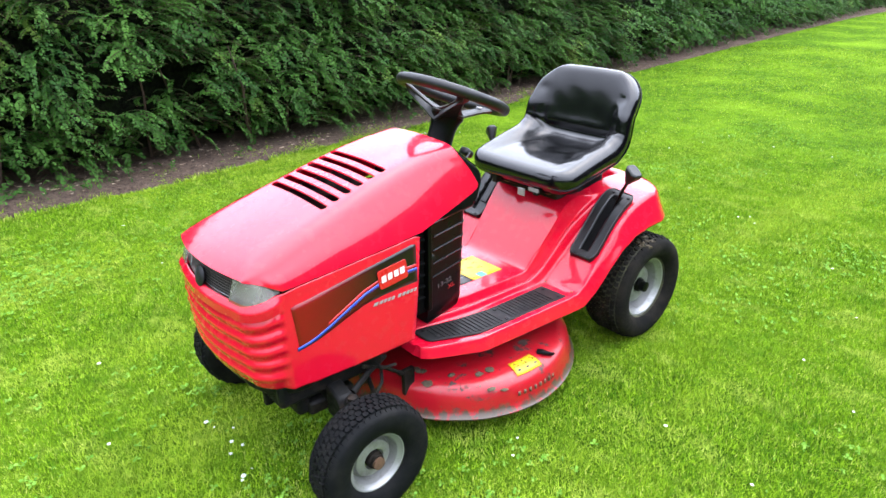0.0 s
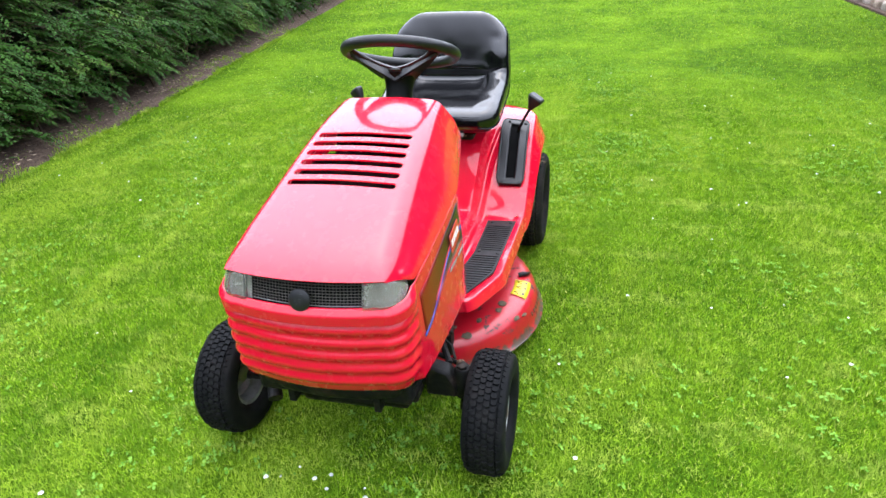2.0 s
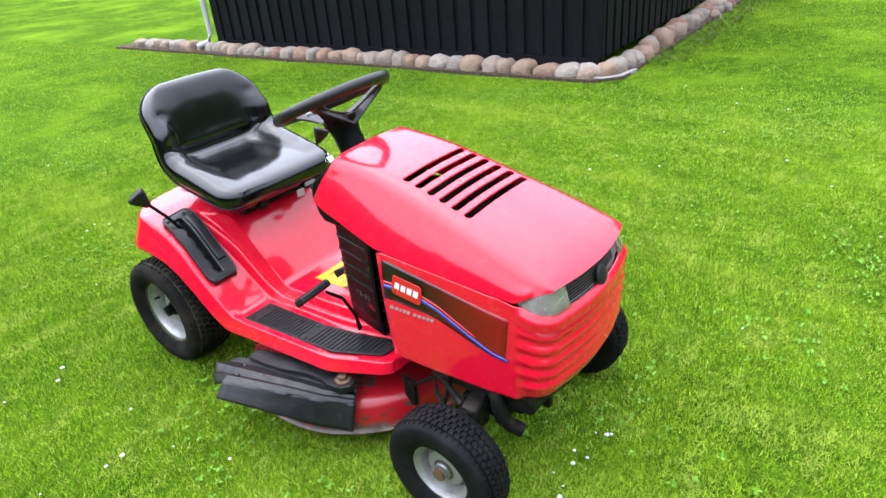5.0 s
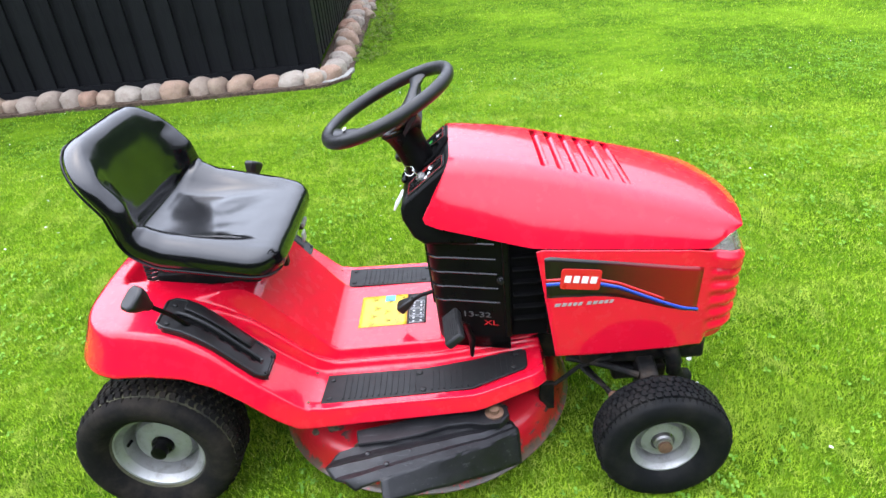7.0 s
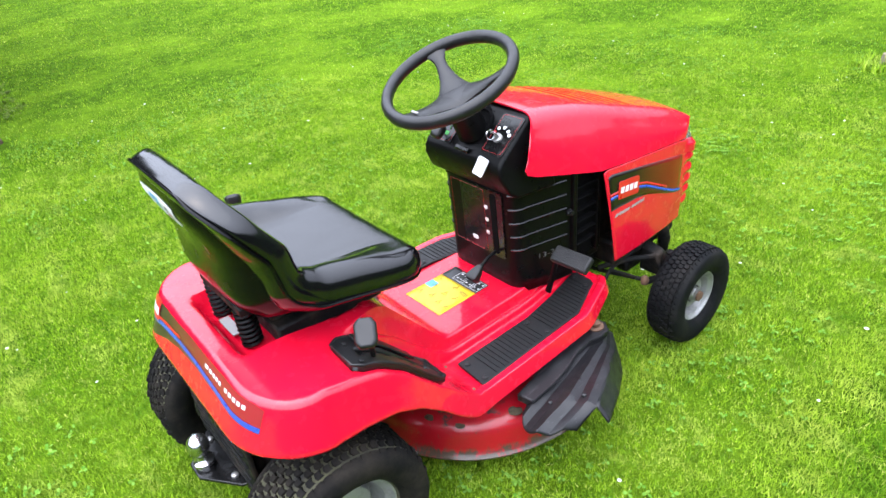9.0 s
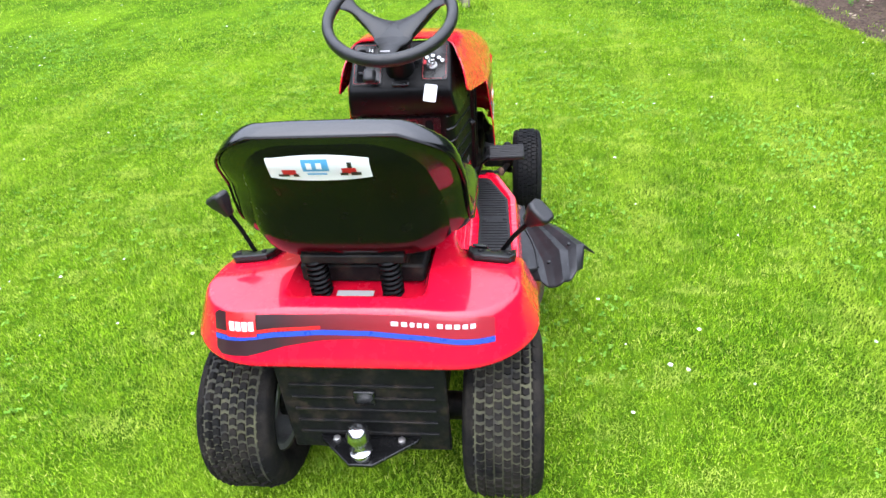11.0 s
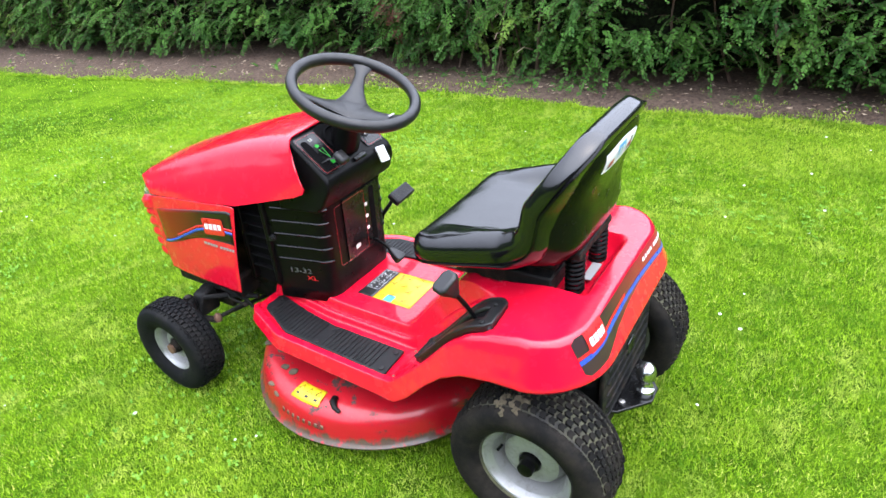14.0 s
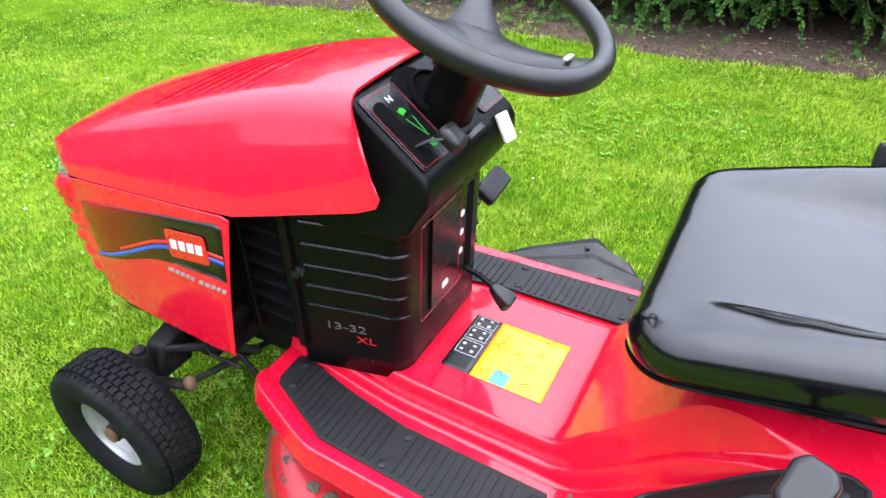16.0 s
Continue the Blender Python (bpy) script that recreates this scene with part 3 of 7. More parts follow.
def build_nose():
    """The ribbed red front below the lamps, in one piece with the side panels."""
    rows = []
    edge = [(0.352, 0.640), (0.360, 0.648), (0.44, 0.641), (0.525, 0.633), (0.61, 0.625), (0.68, 0.618), (0.735, 0.612), (0.775, 0.608)]
    low = [(0.394, 0.347), (0.50, 0.341), (0.60, 0.338), (0.70, 0.337), (0.735, 0.338), (0.775, 0.340)]

    def flank_row(t):
        """Points at one level along the left panel, from its rear edge to the nose."""
        out = []
        for k in range(23):
            u = k / 24
            x0, x1 = 0.354 + 0.4055 * u, 0.396 + 0.3635 * u
            z0, z1 = float(np.interp(x0, *zip(*edge))), float(np.interp(x1, *zip(*low)))
            x, z = x0 + (x1 - x0) * t, z0 + (z1 - z0) * t
            out.append(Vector((x, at_y(x, z), z)))
        return out

    levels = []
    z = 0.588
    for k in range(61):
        t = k / 60
        zz = 0.588 - (0.588 - 0.352) * t
        rib = 0.0
        if zz < 0.548:
            ph = ((0.548 - zz) % 0.036) / 0.036
            rib = 0.008 * (0.5 - 0.5 * math.cos(2 * math.pi * ph)) ** 0.8 - 0.004
        if zz < 0.368:
            rib = -0.003 - 0.004 * (0.368 - zz) / 0.016
        base = 0.004 * math.sin(math.pi * t) - 0.012 * t
        if zz > 0.572:
            rib = 0.006 - 0.9 * (zz - 0.572)
        elif zz > 0.548:
            rib = 0.006
        levels.append((zz, rib, base))
    plan = nose_outline(side_from=0.760)
    flat = np.array(plan)
    tang = np.gradient(flat, axis=0)
    nrm = np.stack([-tang[:, 1], tang[:, 0]], 1)
    nrm /= np.linalg.norm(nrm, axis=1)[:, None]
    for _ in range(4):
        nrm[1:-1] = nrm[:-2] + 2 * nrm[1:-1] + nrm[2:]
        nrm /= np.linalg.norm(nrm, axis=1)[:, None]
    for zz, rib, base in levels:
        row = []
        up = (zz - 0.352) / 0.236
        for (x, y), (nx, ny) in zip(plan, nrm):
            fade = float(smoothstep(np.array([x]), 0.764, 0.786)[0])
            g = (rib + base) * fade
            back = float(smoothstep(np.array([0.868 - x]), 0.0, 0.10)[0])
            drop = back * (0.018 * up - 0.016 * (1 - up))
            side = max(0.0, min(1.0, (abs(y) - 0.167) / 0.062))
            flank = (at_y(min(x, 0.80), zz + drop) - 0.229) * side
            row.append(Vector((x + nx * g, y + ny * g + math.copysign(flank, y), zz + drop)))
        left = flank_row((0.588 - zz) / 0.236)
        rows.append(left + row + [Vector((p.x, -p.y, p.z)) for p in left[::-1]])
    bm = loft(rows)
    bmesh.ops.recalc_face_normals(bm, faces=bm.faces)
    mid = max(bm.faces, key=lambda f: f.calc_center_median().x)
    if mid.normal.x < 0:
        bmesh.ops.reverse_faces(bm, faces=bm.faces)
    return part("nose_panel", bm, M["red"], mower, "red wrap-round front panel with horizontal ribs", smooth=50, thick=0.0025)


nose = build_nose()
for s in (1, -1):
    side_decal(s)


def build_lamps():
    """Wide smoked grille between two cloudy corner lamps, with a dark round emblem."""
    def front(y, z):
        base = 0.846 + 0.030 * (1 - min(1, abs(y) / 0.19) ** 2)
        return base - 0.30 * (z - 0.578) - (0.0 if abs(y) < 0.165 else (abs(y) - 0.165) ** 1.5 * 2.6)

    bm = bmesh.new()
    rows = [[Vector((front(y, z) - 0.024, y, z)) for y in np.linspace(-0.19, 0.19, 25)] for z in np.linspace(0.570, 0.640, 5)]
    loft(rows, bm)
    back = part("grille", bm, M["dark"], mower, "dark fine-barred grille", thick=0.003)
    for z in np.linspace(0.578, 0.630, 9):
        part("bar", tube([(front(y, z) - 0.010, y, z) for y in np.linspace(-0.135, 0.135, 13)], 0.0009, 5), M["silver"] if z < 0.586 else M["gridwire"], back)
    for y in np.linspace(-0.132, 0.132, 34):
        part("bar", tube([(front(y, z) - 0.0135, y, z) for z in (0.576, 0.602, 0.632)], 0.0007, 4), M["gridwire"], back)
    plan = [p for p in nose_outline(side_from=0.782) if p[1] > 0.0]
    plan = [(0.869, 0.138)] + [p for p in plan[::-1] if 0.14 < p[1] and p[0] > 0.781]
    for s in (1, -1):
        rows = []
        for t in np.linspace(0, 1, 6):
            row = []
            for x, y in plan:
                lo = float(np.interp(x, [0.782, 0.84, 0.862], [0.602, 0.587, 0.578]))
                hi = float(np.interp(x, [0.782, 0.79, 0.81, 0.831, 0.8537, 0.862], [0.610, 0.621, 0.633, 0.640, 0.645, 0.645]))
                zz = lo + (hi - lo) * t
                out = Vector((max(0.0, x - 0.80), max(0.0, y - 0.167), 0)) if y > 0.15 else Vector((1, 0, 0))
                out = out.normalized() * (-0.0046 - 0.33 * (zz - 0.585))
                row.append(Vector((x + out.x, s * (y + out.y), zz)))
            rows.append(row)
        b2 = loft(rows)
        bmesh.ops.recalc_face_normals(b2, faces=b2.faces)
        if b2.faces[0].normal.x < 0:
            bmesh.ops.reverse_faces(b2, faces=b2.faces)
        lamp = part("headlight", b2, M["lamp"], mower, "cloudy clear corner lamp", thick=0.005)
        b3 = loft([[p - Vector((0.016, 0.007 * s, 0)) for p in row] for row in rows])
        part("reflector", b3, M["dirtylamp"], lamp, thick=0.002)
    m = Matrix.Translation((0.876, 0, 0.604)) @ Matrix.Rotation(radians(73), 4, "Y")
    b4 = lathe([(0.024, -0.006), (0.0255, 0.0), (0.021, 0.004), (0.008, 0.005)], 22, "z", m=m)
    part("emblem", b4, M["flap"], back, "worn dark round emblem")


build_lamps()


def dash_and_tower():
    """Black instrument tower under the hood's rear edge, its sloping dash and the engine screens."""
    plan = []
    for cx, cy, a0 in ((0.135, 0.108, 90), (0.135, -0.108, 180)):
        for k in range(9):
            a = radians(a0 + 90 * k / 8)
            plan.append((cx + 0.042 * math.cos(a), cy + 0.042 * math.sin(a)))
    plan = [(0.28, 0.185)] + plan + [(0.28, -0.185)]
    bm = bmesh.new()
    rows = [[Vector((x + 0.008 - 0.012 * (z - 0.37) / 0.3, y, z)) for x, y in plan] for z in np.linspace(0.322, 0.690, 9)]
    loft(rows, bm, wrap=True)
    bmesh.ops.recalc_face_normals(bm, faces=bm.faces)
    tower = part("dash_tower", bm, M["plastic"], mower, "black plastic dash tower with horizontal ribs", smooth=50, thick=0.004)
    for k in range(5):
        z = 0.470 + 0.043 * k
        for s in (1, -1):
            path = [(0.270 - 0.012 * (z - 0.37) / 0.3, s * 0.1812, z)]
            for i in range(9):
                a = radians(90 + 70 * i / 8)
                path.append((0.143 + 0.0425 * math.cos(a) - 0.012 * (z - 0.37) / 0.3, s * (0.108 + 0.0425 * math.sin(a)), z - 0.002 * i / 8))
            part("rib", tube(path, 0.0034, 6), M["gloss"], tower)
    for s in (1, -1):
        # screened engine opening ahead of the tower, its shaded depth painted on a solid box
        fr = part("engine_screen", box(0.270, 0.40, min(s * 0.150, s * 0.176), max(s * 0.150, s * 0.176), 0.36, 0.66), M["dark"], mower, "black louvred engine screen")
        for k in range(6):
            z = 0.415 + 0.037 * k
            part("louvre", box(0.300, 0.385, min(s * 0.174, s * 0.192), max(s * 0.174, s * 0.192), z, z + 0.007, m=None), M["dark"], fr, bevel=0.002)
        for x in (0.285, 0.392):
            part("upright", box(x - 0.008, x + 0.008, min(s * 0.172, s * 0.196), max(s * 0.172, s * 0.196), 0.37, 0.655), M["plastic"], fr, bevel=0.003)
        b = lathe([(0.011, 0), (0.011, 0.006), (0.007, 0.008), (0.007, 0.014), (0.003, 0.015)], 14, "y", m=Matrix.Translation((0.272, s * 0.1825, 0.540)) @ Matrix.Rotation(0 if s > 0 else math.pi, 4, "Z"))
        part("knob", b, M["flap"], tower)
    prof = [(0.22, 0.828), (0.172, 0.845), (0.164, 0.845), (0.050, 0.755), (0.042, 0.738), (0.043, 0.712), (0.066, 0.665), (0.090, 0.645), (0.22, 0.645)]
    db = prism(prof, -1.0, 1.0, "y")
    for v in db.verts:
        v.co.y *= float(np.interp(v.co.z, [0.64, 0.74, 0.845], [0.184, 0.168, 0.141])) * float(np.interp(v.co.x, [0.04, 0.09, 0.16], [0.90, 0.90, 1.0]))
    dash = part("dashboard", db, M["plastic"], mower, "black sloping dashboard", bevel=0.010, seg=3)
    slope = math.atan2(0.845 - 0.752, 0.164 - 0.046)
    dm = Matrix.Translation((0.105, 0, 0.7985)) @ Matrix.Rotation(-slope, 4, "Y") @ Matrix.Diagonal((0.92, 1.0, 1, 1))
    # throttle plate on the left
    pl = part("throttle_plate", prism(rounded(-0.072, 0.075, 0.052, 0.138, 0.008), 0.0, 0.0035, "z", m=dm), M["gloss"], dash, "glossy throttle plate with thin red edge", bevel=0.001)
    ring = [dm @ Vector((x, y, 0.004)) for x, y in rounded(-0.067, 0.070, 0.057, 0.133, 0.007)]
    part("edge_line", tube(ring, 0.0004, 4, closed=True), M["redprint"], pl)
    # raised near-black patch painted for the shade inside the throttle slot
    part("slot", prism(rounded(-0.062, 0.056, 0.103, 0.126, 0.009), 0.0036, 0.0046, "z", m=dm), M["dark"], pl)
    top = Matrix.Rotation(radians(-90), 4, "Z")
    lettering("letter", "N", 0.016, dm @ Matrix.Translation((0.050, 0.088, 0.0046)) @ top, M["white"], pl)
    part("icon", prism([(0.020, 0.078), (0.028, 0.079), (0.031, 0.086), (0.027, 0.090), (0.029, 0.094), (0.023, 0.092), (0.017, 0.091)], 0.0040, 0.0048, "z", m=dm), M["green"], pl)
    tri = [(0.010, 0.075), (0.010, 0.091), (-0.030, 0.078)]
    part("icon", tube([dm @ Vector((x, y, 0.0048)) for x, y in tri], 0.0009, 4, closed=True), M["green"], pl)
    part("icon", prism([(-0.036, 0.074), (-0.036, 0.088), (-0.050, 0.088), (-0.050, 0.074)], 0.0040, 0.0048, "z", m=dm), M["green"], pl)
    lever = part("throttle_lever", tube([dm @ Vector(p) for p in ((-0.030, 0.116, 0.0), (-0.040, 0.112, 0.025), (-0.052, 0.098, 0.034))], 0.004, 8, flat=0.4), M["flap"], dash, "dull throttle lever with black knob")
    part("knob", box(-0.082, -0.038, 0.062, 0.098, 0.021, 0.046, m=dm), M["grip"], lever, bevel=0.010, seg=3)
    # ignition plate on the right
    ig = part("ignition_plate", prism(rounded(-0.060, 0.070, -0.138, -0.062, 0.008), 0.0, 0.0035, "z", m=dm), M["gloss"], dash, "glossy ignition plate with white marks", bevel=0.001)
    ring = [dm @ Vector((x, y, 0.004)) for x, y in rounded(-0.055, 0.065, -0.133, -0.067, 0.007)]
    part("edge_line", tube(ring, 0.0004, 4, closed=True), M["redprint"], ig)
    part("key_switch", lathe([(0.014, 0.003), (0.014, 0.009), (0.009, 0.011), (0.009, 0.013)], 18, "z", m=dm @ Matrix.Translation((-0.010, -0.094, 0))), M["steel"], ig)
    for x, y in ((0.020, -0.078), (0.026, -0.094), (0.018, -0.112), (0.008, -0.122)):
        part("mark", lathe([(0.0055, 0.0036), (0.0055, 0.0044), (0.002, 0.0046)], 12, "z", m=dm @ Matrix.Translation((x, y, 0))), M["white"], ig)
    part("mark", box(-0.004, 0.010, -0.076, -0.068, 0.0036, 0.0044, m=dm), M["redprint"], ig)
    key = part("key", box(-0.012, -0.008, -0.104, -0.084, 0.012, 0.034, m=dm), M["chrome"], mower, "ignition key with pale hanging tag", bevel=0.001)
    loop = [dm @ Vector((-0.020 + 0.013 * math.cos(a), -0.094 + 0.004 * math.sin(a), 0.034 + 0.011 * math.sin(a))) for a in np.linspace(0, 2 * math.pi, 14, endpoint=False)]
    part("ring", tube(loop, 0.0012, 5, closed=True), M["chrome"], key)
    tagm = Matrix.Translation((0.034, -0.090, 0.738)) @ Matrix.Rotation(radians(30), 4, "Y") @ Matrix.Rotation(radians(8), 4, "X")
    part("tag", prism(rounded(-0.018, 0.018, -0.024, 0.024, 0.004), -0.002, 0.002, "x", m=tagm), M["white"], key, "pale plastic tag")
    # cup recess behind the column, its shade a near-black disc; small clip on the lower lip
    part("boot", lathe([(0.047, -0.002), (0.047, 0.006), (0.041, 0.010), (0.038, 0.004)], 24, "z", m=dm @ Matrix.Translation((0.020, 0, 0))), M["dark"], dash)
    part("cup_recess_shade", lathe([(0.030, 0.0), (0.030, 0.003), (0.026, 0.0035)], 24, "z", m=dm @ Matrix.Translation((0.055, 0.022, 0)) @ Matrix.Diagonal((1, 1.3, 1, 1))), M["dark"], dash)
    part("catch", box(-0.082, -0.066, -0.030, 0.020, 0.0, 0.012, m=dm), M["gloss"], dash, bevel=0.004)
    # label plate on the rear face of the tower
    fm = Matrix.Translation((0.0925, 0, 0.535)) @ Matrix.Rotation(radians(-2.3), 4, "Y")
    pl2 = part("label_plate", prism(rounded(-0.105, 0.062, -0.105, 0.105, 0.006), -0.0035, 0.001, "x", m=fm), M["gloss"], tower, "glossy black label plate with thin red edge")
    ring = [fm @ Vector((-0.004, y, z)) for y, z in rounded(-0.035, 0.100, -0.100, 0.100, 0.006)]
    part("edge_line", tube(ring, 0.0005, 4, closed=True), M["redprint"], pl2)
    # near-black patch that paints the shade of the lever's slot
    part("lever_slot_shade", prism(rounded(-0.083, -0.060, -0.095, 0.098, 0.008), -0.0046, -0.0034, "x", m=fm), M["dark"], pl2)
    for z in (0.048, 0.008, -0.034):
        part("mark", prism(rounded(-0.048, -0.036, z - 0.006, z + 0.006, 0.003), -0.0046, -0.0036, "x", m=fm), M["white"], pl2)
    part("mark", prism(rounded(0.004, 0.026, -0.078, -0.064, 0.005), -0.0046, -0.0036, "x", m=fm), M["white"], pl2)
    # model number and letters on both flanks
    for s in (1, -1):
        base = Matrix.Translation((0.205, s * 0.1667, 0.428)) @ Matrix.Rotation(radians(193.6 if s > 0 else -13.6), 4, "Z") @ Matrix.Rotation(radians(90), 4, "X")
        lettering("model_number", "13-32", 0.025, base @ Matrix.Diagonal((1.35, 0.9, 1, 1)), M["wornprint"], tower)
        lettering("model_letters", "XL", 0.024, Matrix.Translation((0.036 if s < 0 else -0.036, -0.0087, -0.024)) @ base @ Matrix.Diagonal((1.3, 0.9, 1, 1)), M["redprint"], tower)
    # parking lever on the tower's rear
    lv = part("floor_lever", tube([(0.135, -0.066, 0.455), (0.06, -0.066, 0.436), (0.033, -0.065, 0.420)], 0.0055, 8), M["plastic"], mower, "black drive lever with angular knob")
    km = Matrix.Translation((0.014, -0.064, 0.408)) @ Matrix.Rotation(radians(-34), 4, "Y")
    part("knob", loft([[km @ Vector((x, w * a, h * b)) for a, b in ((1, 1), (-1, 1), (-1, -1), (1, -1))] for x, w, h in ((0.024, 0.008, 0.007), (0.002, 0.015, 0.011), (-0.020, 0.020, 0.013), (-0.026, 0.016, 0.010))], wrap=True), M["grip"], lv, bevel=0.003)


dash_and_tower()


def steering():
    col = part("steering_column", lathe([(0.042, 0.0), (0.041, 0.03), (0.041, 0.07), (0.046, 0.095), (0.055, 0.112), (0.030, 0.114)], 28, "z",
               m=Matrix.Translation((0.095, 0, 0.79)) @ Matrix.Rotation(radians(-22.6), 4, "Y")), M["plastic"], mower, "black tapered steering column")
    tilt = Matrix.Translation((0.026, 0, 0.9546)) @ Matrix.Rotation(radians(-22.6), 4, "Y")
    R, r = 0.1675, 0.0150
    rim = [tilt @ Vector((R * math.cos(a), R * math.sin(a), 0)) for a in np.linspace(0, 2 * math.pi, 72, endpoint=False)]
    wheel = part("steering_wheel", tube(rim, r, 14, closed=True, flat=1.12), M["grip"], mower, "matt black three-spoke steering wheel")
    # dished hub
    hub = lathe([(0.022, -0.080), (0.040, -0.074), (0.052, -0.066), (0.055, -0.058), (0.049, -0.051), (0.030, -0.0475), (0.008, -0.0465)], 30, "z", m=tilt)
    part("hub", hub, M["grip"], wheel, smooth=50)
    # deep shield between the two forward spokes, running down to the column
    tip, rows = Vector((0.047, 0, -0.094)), []
    for u in np.linspace(-1, 1, 25):
        s = abs(u)
        top = Vector((0.044 + 0.036 * s ** 1.5, 0.134 * u, -0.060 + 0.053 * s ** 1.35))
        low = tip.lerp(Vector((0.076, math.copysign(0.132, u), -0.026)), s ** 1.05)
        low.x += 0.012 * s * (1 - s)
        rows.append([tilt @ q for q in (top + Vector((-0.004, 0, 0.003)), top + Vector((0.002, 0, 0)), low + Vector((0.001, 0, 0.004)), low + Vector((-0.004, 0, -0.001)),
                                        Vector((0.010, low.y * 0.42, -0.078)), Vector((0.010, low.y * 0.42, -0.068)))])
    bm = loft(rows, wrap=True)
    bm.verts.ensure_lookup_table()
    bm.faces.new([bm.verts[i] for i in range(6)])
    bm.faces.new([bm.verts[len(bm.verts) - 6 + i] for i in range(6)])
    bmesh.ops.recalc_face_normals(bm, faces=bm.faces)
    part("shield", bm, M["grip"], wheel, smooth=40)
    for a0, w0, w1 in ((60, 0.030, 0.015), (-60, 0.030, 0.015), (180, 0.032, 0.023)):
        a = radians(a0)
        d, t = Vector((math.cos(a), math.sin(a), 0)), Vector((-math.sin(a), math.cos(a), 0))
        rows = []
        for k in range(9):
            u = k / 8
            rad = 0.020 + (R - 0.006 - 0.020) * u
            w = w0 + (w1 - w0) * min(1, u * 1.5) + 0.020 * (1 - min(1, u * 2.0)) ** 2 + 0.022 * (max(0, u - 0.7) / 0.3) ** 2
            z = -0.056 + 0.054 * u ** 1.25
            th = 0.012 - 0.004 * u
            c = d * rad
            rows.append([tilt @ (c + t * (w * p) + Vector((0, 0, z + th * q))) for p, q in ((1, 0), (0.8, 0.55), (0, 0.8), (-0.8, 0.55), (-1, 0), (-0.8, -0.8), (0, -1), (0.8, -0.8))])
        bm = loft(rows, wrap=True)
        bm.verts.ensure_lookup_table()
        bm.faces.new([bm.verts[i] for i in range(8)])
        bm.faces.new([bm.verts[len(bm.verts) - 8 + i] for i in range(8)])
        bmesh.ops.recalc_face_normals(bm, faces=bm.faces)
        part("spoke", bm, M["grip"], wheel, smooth=60)
    mk = tilt @ Matrix.Translation((-0.126, 0.0, -0.0075)) @ Matrix.Rotation(radians(23), 4, "Y")
    part("mark", prism(rounded(-0.004, 0.004, -0.012, 0.012, 0.002), 0, 0.002, "z", m=mk), M["silver"], wheel, "small pale maker's mark")


steering()


